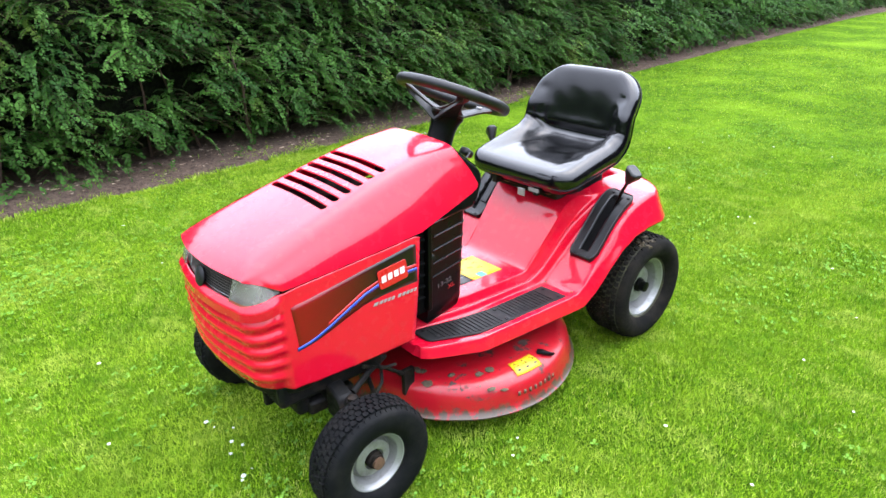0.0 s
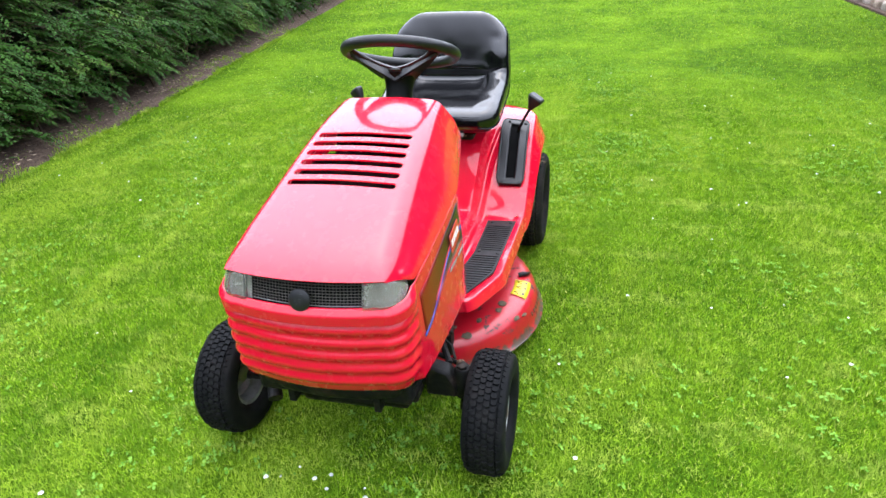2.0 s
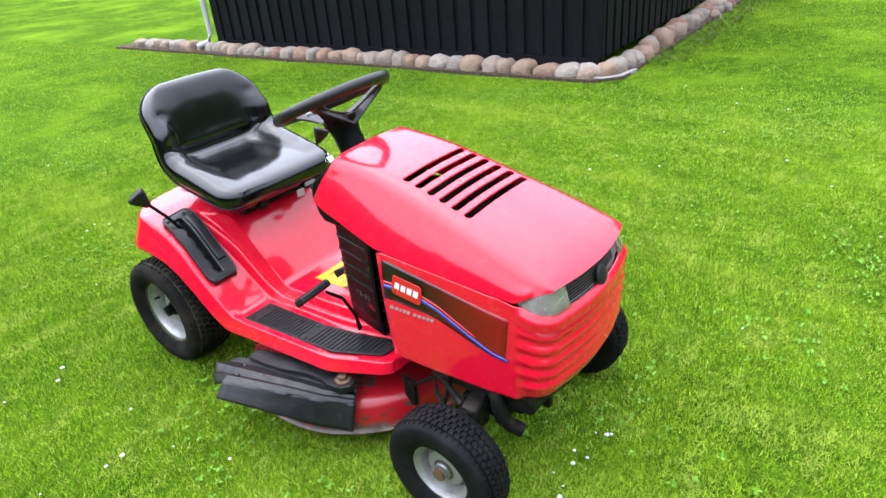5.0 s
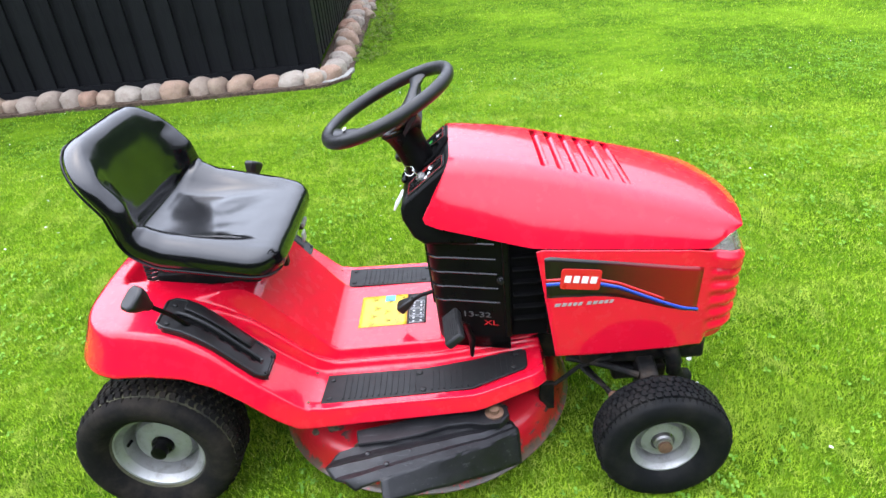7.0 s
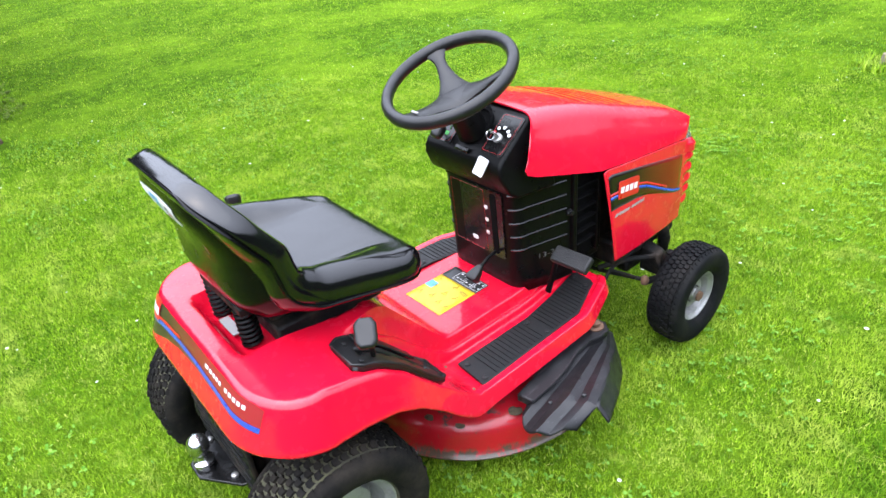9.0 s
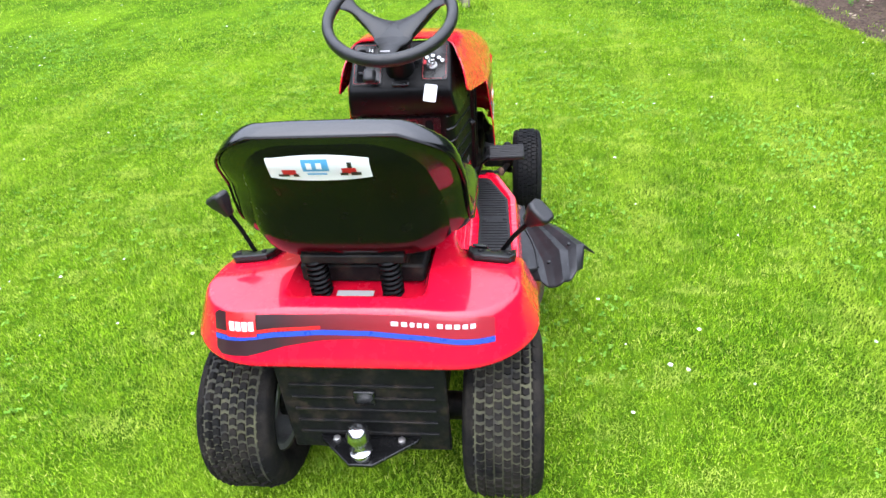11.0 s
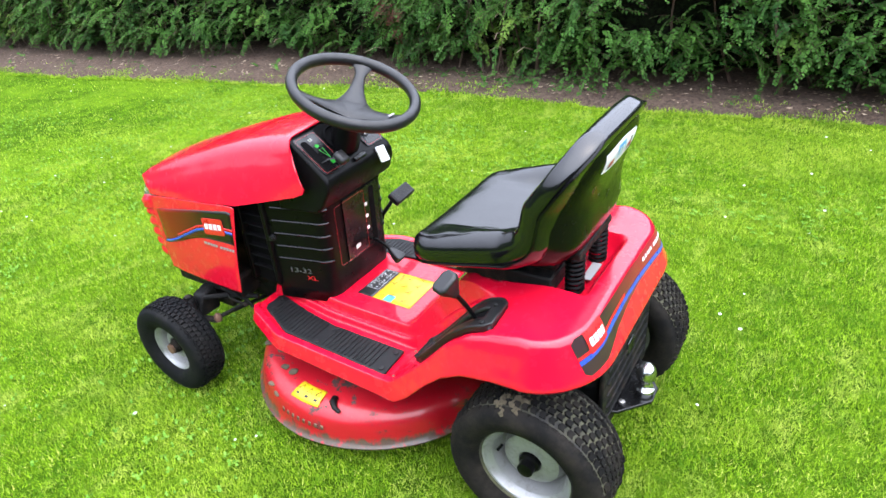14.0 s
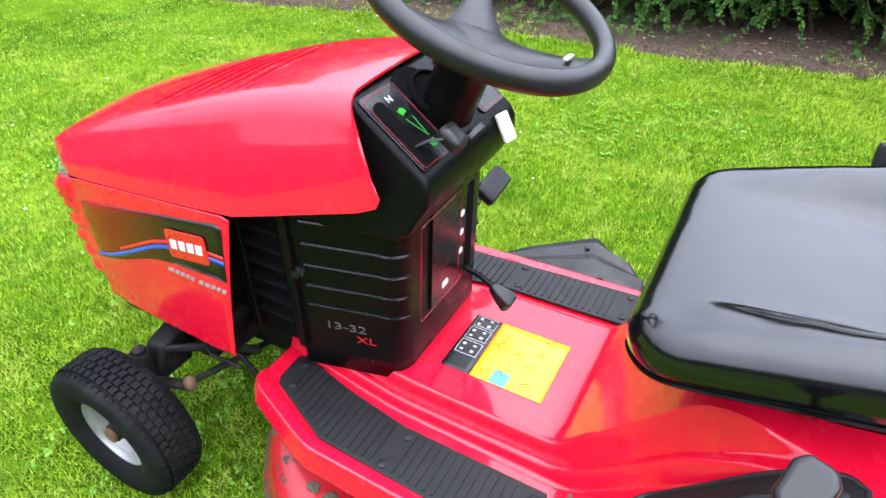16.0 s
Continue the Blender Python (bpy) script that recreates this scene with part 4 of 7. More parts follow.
def build_seat():
    """A padded bucket seat: every cross-section is a rounded pad, bent forward at its sides."""
    ctrl = np.array([(-0.256, 0.637), (-0.32, 0.651), (-0.38, 0.663), (-0.46, 0.680), (-0.54, 0.696), (-0.587, 0.710), (-0.620, 0.735), (-0.638, 0.771),
                     (-0.650, 0.807), (-0.664, 0.853), (-0.679, 0.898), (-0.695, 0.938), (-0.708, 0.965)])
    run = np.concatenate([[0], np.cumsum(np.hypot(*np.diff(ctrl, axis=0).T))])
    dense = np.linspace(0, run[-1], 300)
    cx, cz = np.interp(dense, run, ctrl[:, 0]), np.interp(dense, run, ctrl[:, 1])
    for _ in range(60):
        cx[1:-1], cz[1:-1] = (cx[:-2] + 2 * cx[1:-1] + cx[2:]) / 4, (cz[:-2] + 2 * cz[1:-1] + cz[2:]) / 4
    dense = np.concatenate([[0], np.cumsum(np.hypot(np.diff(cx), np.diff(cz)))])
    length = dense[-1]
    ends = np.array([0.0004, 0.002, 0.005, 0.010, 0.016, 0.024, 0.034, 0.046, 0.060])
    st = np.concatenate([ends, np.linspace(0.074, length - 0.074, 44), length - ends[::-1]])
    gx, gz = np.gradient(cx), np.gradient(cz)
    tl = np.hypot(gx, gz)

    def line(d):
        x, z = np.interp(d, dense, cx), np.interp(d, dense, cz)
        nx, nz = np.interp(d, dense, gz / tl), np.interp(d, dense, -gx / tl)
        return Vector((x, 0, z)), Vector((nx, 0, nz)).normalized()

    def back_at(d):
        return float(smoothstep(np.array([d]), 0.34, 0.42)[0])

    def size(d):
        h0 = 0.041 - 0.013 * back_at(d)
        k = max(0.0, 1 - min(d, length - d) / h0)
        h = h0 * math.sqrt(max(0.0004, 1 - k * k))
        w = float(np.interp(d, [0, 0.1, 0.3, 0.45, 0.55, length], [0.238, 0.243, 0.245, 0.238, 0.228, 0.214]))
        for dist, r in ((d, 0.075), (length - d, 0.115)):
            k = max(0.0, 1 - dist / r)
            w -= r - r * math.sqrt(max(0.0, 1 - k * k))
        return w, h

    def bend(v, d):
        deep = float(np.interp(d, [0, 0.28, 0.37, 0.46, length - 0.10, length], [0.003, 0.006, 0.028, 0.042, 0.026, 0.008]))
        return deep * (abs(v) / 0.23) ** 3.2

    def pad(v, d, w):
        """Relief of the padded face: sunk middle panel, side bolsters, creases and a few wrinkles."""
        back = back_at(d)
        a = abs(v) / w
        rise = float(smoothstep(np.array([a]), 0.56, 0.70)[0])
        hold = float(smoothstep(np.array([d]), 0.06, 0.11)[0]) * (1 - float(smoothstep(np.array([d]), length - 0.20, length - 0.07)[0]))
        f = 0.013 * rise * hold * (1 - back) * float(np.interp(d, [0.06, 0.32], [0.15, 1.0])) + 0.012 * float(smoothstep(np.array([a]), 0.60, 0.82)[0]) * hold * back
        f -= 0.004 * math.exp(-((a - 0.57) / 0.035) ** 2) * hold * (1 - back) * float(np.interp(d, [0.08, 0.30], [0.2, 1.0]))
        f -= 0.036 * (1 - float(smoothstep(np.array([a]), 0.44, 0.80)[0])) * float(smoothstep(np.array([d]), 0.06, 0.32)[0]) * (1 - back)
        f -= 0.010 * math.exp(-((d - 0.372) / 0.016) ** 2) * (1 - float(smoothstep(np.array([a]), 0.75, 0.95)[0]))
        f += 0.006 * back * float(smoothstep(np.array([a]), 0.62, 0.84)[0]) * (1 - float(smoothstep(np.array([d]), length - 0.10, length - 0.03)[0]))
        f += 0.003 * back * hold * math.exp(-((a - 0.80) / 0.10) ** 2) * math.exp(-((d - 0.45) / 0.05) ** 2)
        # the back bulges forward towards its top roll, and the wings fold in above the shoulders
        f += back * 0.016 * float(smoothstep(np.array([d]), 0.38, length - 0.030)[0]) * (1 - 0.5 * a ** 3)
        f -= 0.006 * back * math.exp(-((a - 0.80) / 0.09) ** 2) * math.exp(-((d - (length - 0.105)) / 0.016) ** 2)
        return f + 0.0009 * noise.noise(Vector((v * 16, d * 16, 1))) + 0.0012 * noise.noise(Vector((v * 55, d * 22, 4))) * rise

    bm = bmesh.new()
    rings, piping = [], []
    for d in st:
        p, n = line(d)
        w, h = size(d)
        flat = w - h
        loop = [(v, h, 1.0) for v in np.linspace(flat, -flat, 41)]
        loop += [(-flat - h * math.sin(a), h * math.cos(a), max(0.0, math.cos(a))) for a in np.linspace(0, math.pi, 11)[1:-1]]
        loop += [(v, -h, 0.0) for v in np.linspace(-flat, flat, 21)]
        loop += [(flat + h * math.sin(a), -h * math.cos(a), max(0.0, -math.cos(a))) for a in np.linspace(0, math.pi, 11)[1:-1]]
        ring = []
        for v, o, k in loop:
            o *= 1 - 0.5 * back_at(d) * (o < 0)
            ring.append(bm.verts.new(p + n * (o + bend(v, d) + (pad(v, d, w) * k if k > 0 else 0)) + Vector((0, v, 0))))
        rings.append(ring)
        e = flat + h * math.sin(radians(118))
        piping.append((p + n * (-h * (0.47 - 0.05 * back_at(d)) + bend(e, d)), e))
    m = len(rings[0])
    for a, b in zip(rings, rings[1:]):
        for k in range(m):
            bm.faces.new((a[k], a[(k + 1) % m], b[(k + 1) % m], b[k]))
    bm.faces.new(rings[0])
    bm.faces.new(rings[-1])
    bmesh.ops.recalc_face_normals(bm, faces=bm.faces)
    seat = part("seat", bm, M["vinyl"], mower, "black vinyl bucket seat with raised side bolsters", smooth=75)
    seam = [p + Vector((0, e + 0.0015, 0)) for p, e in piping[2:-2]] + [p - Vector((0, e + 0.0015, 0)) for p, e in piping[2:-2][::-1]]
    part("piping", tube(seam, 0.0032, 6, closed=True), M["shell"], seat)

    def lip(d):
        """How far the padding stands out past the shell on each side."""
        return 0.036 + 0.024 * float(smoothstep(np.array([d]), 0.34, 0.64)[0])

    def shell_point(d, y, lift=0.0):
        p, n = line(d)
        w, h = size(d)
        ws = max(0.05, w - lip(d))
        a = min(1.0, abs(y) / ws)
        end = float(smoothstep(np.array([length - d]), 0.004, 0.06)[0])
        off = h * (0.80 - 0.40 * back_at(d)) + (0.018 + 0.030 * math.exp(-((d - 0.37) / 0.06) ** 2)) * (1 - a ** 7) * end + lift
        return p + n * (bend(y, d) - off) + Vector((0, y, 0))

    rows = []
    for d in np.concatenate([np.linspace(0.03, length - 0.008, 46)]):
        ws = size(d)[0] - lip(d)
        rows.append([shell_point(d, ws * math.sin(math.pi / 2 * t)) for t in np.linspace(-1, 1, 31)])
    shell = loft(rows)
    bmesh.ops.recalc_face_normals(shell, faces=shell.faces)
    part("shell", shell, M["shell"], seat, "smooth black seat shell", smooth=75, thick=0.003)

    def by_height(z, y, lift):
        d = float(np.interp(z, [line(q)[0].z for q in np.linspace(0.40, length, 60)], np.linspace(0.40, length, 60)))
        return shell_point(d, y, lift)

    return seat, by_height


seat, on_shell = build_seat()


def seat_fittings():
    base = part("seat_bracket", box(-0.605, -0.34, -0.138, 0.138, 0.560, 0.606), M["oily"], mower, "black steel seat bracket with coil springs", bevel=0.006)
    part("support", prism([(-0.60, 0.604), (-0.325, 0.604), (-0.315, 0.620), (-0.60, 0.668)], -0.105, 0.105, "y"), M["oily"], base, bevel=0.006)
    part("cross_plate", box(-0.662, -0.61, -0.108, 0.108, 0.652, 0.672), M["oily"], base, bevel=0.003)
    for y in (0.084, -0.072):
        coil = []
        for k in range(90):
            a = 2 * math.pi * k / 11
            coil.append((-0.642 + 0.020 * math.cos(a), y + 0.020 * math.sin(a), 0.556 + 0.102 * k / 89))
        part("coil_spring", tube(coil, 0.0046, 6), M["plastic"], base)
    for y in (0.10, -0.10):
        part("pivot", lathe([(0.014, -0.014), (0.014, 0.014), (0.007, 0.016)], 14, "y", m=Matrix.Translation((-0.335, y, 0.590))), M["rust"], base)
        part("rail", box(-0.37, -0.27, y - 0.012, y + 0.012, 0.585, 0.618), M["oily"], base, bevel=0.003)
    part("serial_plate", box(-0.668, -0.645, -0.032, 0.048, 0.566, 0.5685), M["silver"], base, "silver type plate with dark print")
    tag = part("switch_tag", box(-0.262, -0.256, 0.030, 0.062, 0.575, 0.602), M["silver"], base, "pale switch tag under the seat", bevel=0.002)
    part("warning_mark", box(-0.268, -0.262, 0.075, 0.12, 0.600, 0.612), M["silver"], base)
    # dealer sticker on the back of the shell
    def film(y0, y1, z0, z1, material, parent, lift, name, label="", pinch=0.0):
        rr = []
        for k in range(17):
            t = k / 16
            y = y0 + (y1 - y0) * t + 0.012
            e = pinch * (2 * t - 1) ** 2
            rr.append([on_shell(z0 + e + (z1 - z0 - 2 * e) * i / 5, y, lift - 0.004) for i in range(6)])
        b = loft(rr)
        bmesh.ops.recalc_face_normals(b, faces=b.faces)
        if b.faces[0].normal.x > 0:
            bmesh.ops.reverse_faces(b, faces=b.faces)
        return part(name, b, material, parent, label)

    st = film(-0.092, 0.096, 0.878, 0.935, M["white"], seat, 0.0052, "sticker", "white dealer sticker with small coloured shapes", 0.007)
    film(-0.018, 0.030, 0.903, 0.928, M["cyan"], st, 0.0062, "shape")
    film(-0.006, 0.004, 0.909, 0.922, M["white"], st, 0.0070, "shape")
    film(0.012, 0.022, 0.909, 0.922, M["white"], st, 0.0070, "shape")
    film(-0.012, 0.024, 0.894, 0.898, M["cyan"], st, 0.0062, "shape")
    film(0.044, 0.070, 0.894, 0.907, M["redprint"], st, 0.0062, "shape")
    film(0.040, 0.050, 0.890, 0.897, M["ink"], st, 0.0068, "shape")
    film(0.058, 0.078, 0.890, 0.896, M["ink"], st, 0.0068, "shape")
    film(-0.066, -0.040, 0.896, 0.910, M["redprint"], st, 0.0062, "shape")
    film(-0.074, -0.056, 0.892, 0.900, M["ink"], st, 0.0068, "shape")
    film(-0.050, -0.036, 0.892, 0.899, M["ink"], st, 0.0068, "shape")
    film(-0.060, -0.052, 0.910, 0.922, M["ink"], st, 0.0062, "shape")


seat_fittings()


from mathutils.bvhtree import BVHTree

BODY = BVHTree.FromPolygons([v.co for v in body.data.vertices], [tuple(p.vertices) for p in body.data.polygons])


def on_body(x, y):
    hit = BODY.ray_cast(Vector((x, y, 1.5)), Vector((0, 0, -1)))
    return (hit[0], hit[1]) if hit[0] else (Vector((x, y, 0.3)), Vector((0, 0, 1)))


def draped(corners, lift, nu=16, nv=8, thick=0.0):
    """A film laid on the body between four plan corners (front left, front right, rear right, rear left)."""
    a, b, c, d = (Vector((*p, 0)) for p in corners)
    rows = []
    for i in range(nu + 1):
        u = i / nu
        row = []
        for j in range(nv + 1):
            v = j / nv
            p = a.lerp(b, v).lerp(d.lerp(c, v), u)
            q, n = on_body(p.x, p.y)
            n = n if n.z > 0 else -n
            row.append(q + n * lift)
        rows.append(row)
    bm = loft(rows)
    bmesh.ops.recalc_face_normals(bm, faces=bm.faces)
    if sum(f.normal.z for f in bm.faces) < 0:
        bmesh.ops.reverse_faces(bm, faces=bm.faces)
    return bm


def foot_pad(s):
    """A black ribbed rubber mat on one foot board, cranked inwards at its front."""
    z = 0.2945
    out = [(-0.206, 0.322), (-0.200, 0.216), (0.06, 0.212), (0.185, 0.192), (0.318, 0.160), (0.330, 0.170), (0.327, 0.226), (0.318, 0.240), (0.178, 0.302)]
    pad = part("foot_pad", prism([(x, s * y) for x, y in out], z, z + 0.006, "z"), M["mat"], mower, "black ribbed rubber foot mat", bevel=0.002)
    for k in range(30):
        x = -0.150 + 0.0152 * k
        y0 = float(np.interp(x, [-0.2, 0.06, 0.185, 0.318], [0.216, 0.212, 0.192, 0.160])) + 0.008
        y1 = float(np.interp(x, [-0.206, 0.178, 0.318], [0.322, 0.302, 0.240])) - 0.008
        if k in (13, 14):
            continue
        part("rib", box(x - 0.0022, x + 0.0022, min(s * y0, s * y1), max(s * y0, s * y1), z + 0.005, z + 0.0084), M["mat"], pad)
    for x, y in ((-0.185, 0.236), (-0.185, 0.304), (0.045, 0.230), (0.055, 0.295), (0.302, 0.182), (0.290, 0.232)):
        part("rivet", lathe([(0.008, z + 0.004), (0.008, z + 0.0085), (0.005, z + 0.010)], 14, "z", m=Matrix.Translation((x, s * y, 0))), M["mat"], pad)


for s in (1, -1):
    foot_pad(s)
    # two small screws at the board's rear inner corner
    for x, y in ((-0.232, 0.205), (-0.236, 0.318)):
        q, n = on_body(x, s * y)
        part("screw", lathe([(0.004, -0.001), (0.004, 0.002), (0.002, 0.003)], 10, "z", m=Matrix.Translation(q)), M["rust"], mower)


def fender_lever(s, notch):
    """A black slotted plate draped on one fender with an upright lever."""
    y0, y1 = 0.226, 0.330
    rows = []
    bm = bmesh.new()
    plan = []
    for k in range(21):
        u = k / 20
        x = -0.318 - 0.222 * u
        wide = 1.0 - 0.25 * max(0, abs(u - 0.5) * 2 - 0.82) / 0.18
        mid = (y0 + y1) / 2
        plan.append((x, mid, (y1 - y0) / 2 * wide))
    grid = np.array([[on_body(x, s * (mid + h * (j / 4 - 1)))[0].z for j in range(9)] for x, mid, h in plan])
    for _ in range(4):
        wide = np.pad(grid, 1, mode="edge")
        grid = (wide[:-2, 1:-1] + wide[2:, 1:-1] + 2 * grid + wide[1:-1, :-2] + wide[1:-1, 2:]) / 6
    # a fine grid with the notched slot left open
    def spot(u, y, lift):
        x = -0.318 - 0.222 * u
        half = plan[10][2] * (1.0 - 0.25 * max(0, abs(u - 0.5) * 2 - 0.82) / 0.18)
        y = plan[10][1] + max(-half, min(half, y - plan[10][1]))
        j = ((y - plan[10][1]) / plan[10][2] + 1) * 4
        j0, fr = min(7, int(max(0, j))), j - min(7, int(max(0, j)))
        za, zb = (float(np.interp(-x, [-p[0] for p in plan], grid[:, c])) for c in (j0, j0 + 1))
        return Vector((x, s * y, za + (zb - za) * fr + lift))

    nu, nv = 44, 18
    us, ys = np.linspace(0, 1, nu + 1), np.linspace(y0, y1, nv + 1)
    vs = [[bm.verts.new(spot(u, y, 0.018)) for y in ys] for u in us]
    for i in range(nu):
        for j in range(nv):
            u, y = (us[i] + us[i + 1]) / 2, (ys[j] + ys[j + 1]) / 2
            tooth = 0.010 if (i // 2) % 3 == 0 else 0.0
            slot = 0.273 < y < 0.287 + tooth if s < 0 else 0.262 < y < 0.294
            if 0.10 < u < 0.86 and slot:
                continue
            bm.faces.new((vs[i][j], vs[i + 1][j], vs[i + 1][j + 1], vs[i][j + 1]))
    bmesh.ops.delete(bm, geom=[v for v in bm.verts if not v.link_faces], context="VERTS")
    bmesh.ops.recalc_face_normals(bm, faces=bm.faces)
    if sum(f.normal.z for f in bm.faces) < 0:
        bmesh.ops.reverse_faces(bm, faces=bm.faces)
    plate = part("lever_plate", bm, M["grip"], mower, "black slotted lever plate on the fender", thick=0.016)
    # dark sheet below the open slot, giving its shade as colour
    floor_of = loft([[spot(u, y, 0.0052) for y in (0.252, 0.278, 0.304)] for u in us[2:-3]])
    part("slot", floor_of, M["dark"], plate)
    # raised panel on the inner side of the right plate's slot, and a soft rim round the whole plate
    if s < 0:
        part("raised_panel", loft([[spot(u, y, 0.0225) for y in np.linspace(0.233, 0.264, 4)] for u in np.linspace(0.20, 0.80, 16)]), M["grip"], plate, thick=0.005, bevel=0.0015)
    ring = [spot(u, y0 + 0.002, 0.0165) for u in us] + [spot(u, y1 - 0.002, 0.0165) for u in us[::-1]]
    part("rim", tube(ring, 0.0040, 8, closed=True), M["grip"], plate)
    for x, y in ((-0.332, 0.250), (-0.332, 0.314), (-0.524, 0.250), (-0.524, 0.314)):
        q, n = on_body(x, s * y)
        n = n if n.z > 0 else -n
        part("rivet", lathe([(0.006, 0.006), (0.006, 0.0205), (0.003, 0.0215)], 12, "z", m=Matrix.Translation(q) @ n.to_track_quat("Z", "Y").to_matrix().to_4x4()), M["mat"], plate)
    q, n = on_body(*notch[0])
    top = Vector(notch[1])
    lever = part("fender_lever", tube([q - n * 0.01, q.lerp(top, 0.5) + Vector((0, 0, 0.004)), top], 0.0055, 8), M["plastic"], mower, "thin black lever with angular knob")
    d = (top - q).normalized()
    km = Matrix.Translation(top) @ d.to_track_quat("Z", "Y").to_matrix().to_4x4() @ Matrix.Rotation(radians(90), 4, "Z")
    rows = []
    for z, a, b in ((-0.026, 0.010, 0.010), (-0.013, 0.014, 0.013), (0.009, 0.026, 0.019), (0.025, 0.030, 0.022), (0.032, 0.026, 0.017)):
        rows.append([km @ Vector((a * p, b * r, z)) for p, r in ((1, 0.6), (0.6, 1), (-0.6, 1), (-1, 0.6), (-1, -0.6), (-0.6, -1), (0.6, -1), (1, -0.6))])
    b3 = loft(rows, wrap=True)
    b3.verts.ensure_lookup_table()
    b3.faces.new([b3.verts[i] for i in range(8)])
    b3.faces.new([b3.verts[len(b3.verts) - 8 + i] for i in range(8)])
    bmesh.ops.recalc_face_normals(b3, faces=b3.faces)
    part("knob", b3, M["grip"], lever, bevel=0.003)


fender_lever(1, ((-0.486, 0.282), (-0.462, 0.350, 0.672)))
fender_lever(-1, ((-0.465, -0.282), (-0.524, -0.372, 0.674)))


def pedal():
    p = part("brake_pedal", tube([(0.185, -0.182, 0.31), (0.188, -0.196, 0.37), (0.176, -0.222, 0.44), (0.160, -0.262, 0.478)], 0.010, 8, flat=0.5), M["plastic"], mower, "black brake pedal with ribbed pad")
    m = Matrix.Translation((0.146, -0.300, 0.490)) @ Matrix.Rotation(radians(4), 4, "Z") @ Matrix.Rotation(radians(-38), 4, "Y")
    pad = part("pad", box(-0.024, 0.024, -0.056, 0.056, -0.011, 0.011, m=m), M["mat"], p, "ribbed rubber pedal pad", bevel=0.006)
    for k in range(7):
        x = -0.018 + 0.006 * k
        part("rib", box(x - 0.0012, x + 0.0012, -0.050, 0.050, 0.0105, 0.0128, m=m), M["mat"], pad)


pedal()


def floor_stickers():
    a = part("warning_sticker", draped(((0.004, 0.087), (0.006, -0.064), (-0.132, -0.065), (-0.133, 0.087)), 0.0012, 12, 10), M["yellow"], mower, "yellow warning sticker with black triangles", thick=0.0005)

    def tri(x, y, r, lift=0.0022):
        q, n = on_body(x + 0.015, y - 0.053)
        pts = [q + Vector((r * math.cos(t), r * math.sin(t), lift)) for t in (radians(d) for d in (0, 120, 240))]
        part("mark", tube(pts, 0.0005, 4, closed=True), M["ink"], a)
        part("mark", tube([q + Vector((r * 0.45, 0, lift)), q + Vector((-r * 0.15, 0, lift))], 0.0008, 4), M["ink"], a)

    for x, y, r in ((-0.030, 0.124, 0.013), (-0.062, 0.108, 0.011), (-0.030, 0.05, 0.012), (-0.070, 0.055, 0.012), (-0.110, 0.120, 0.012), (-0.100, 0.075, 0.012), (-0.110, 0.035, 0.012), (-0.110, 0.0, 0.011), (-0.066, 0.012, 0.011)):
        tri(x, y, r)
    part("blue_field", draped(((-0.033, 0.086), (-0.033, 0.055), (-0.063, 0.055), (-0.063, 0.086)), 0.0022, 3, 3), M["cyan"], a)
    for k in range(4):
        x = -0.014 - 0.004 * k
        part("mark", draped(((x, -0.022), (x, -0.058), (x - 0.0012, -0.058), (x - 0.0012, -0.022)), 0.0022, 1, 3), M["ink"], a)
    b = part("control_sticker", draped(((0.062, 0.087), (0.060, -0.063), (0.007, -0.064), (0.005, 0.087)), 0.0012, 5, 10), M["ink"], mower, "black control sticker with white marks", thick=0.0005)
    for y0, y1 in ((0.046, 0.011), (0.005, -0.027), (-0.033, -0.060)):
        ring = []
        for x, y in ((0.055, y0), (0.055, y1), (0.013, y1), (0.013, y0)):
            q, n = on_body(x, y)
            ring.append(q + Vector((0, 0, 0.0022)))
        part("mark", tube(ring, 0.0008, 4, closed=True), M["white"], b)
        ym = (y0 + y1) / 2
        for dx, dy, w in ((0.046, 0.008, 0.005), (0.046, -0.007, 0.006), (0.025, 0.007, 0.006), (0.025, -0.008, 0.004)):
            part("mark", draped(((dx + 0.003, ym + dy + w / 2), (dx + 0.003, ym + dy - w / 2), (dx - 0.003, ym + dy - w / 2), (dx - 0.003, ym + dy + w / 2)), 0.0024, 1, 1), M["white"], b)


floor_stickers()


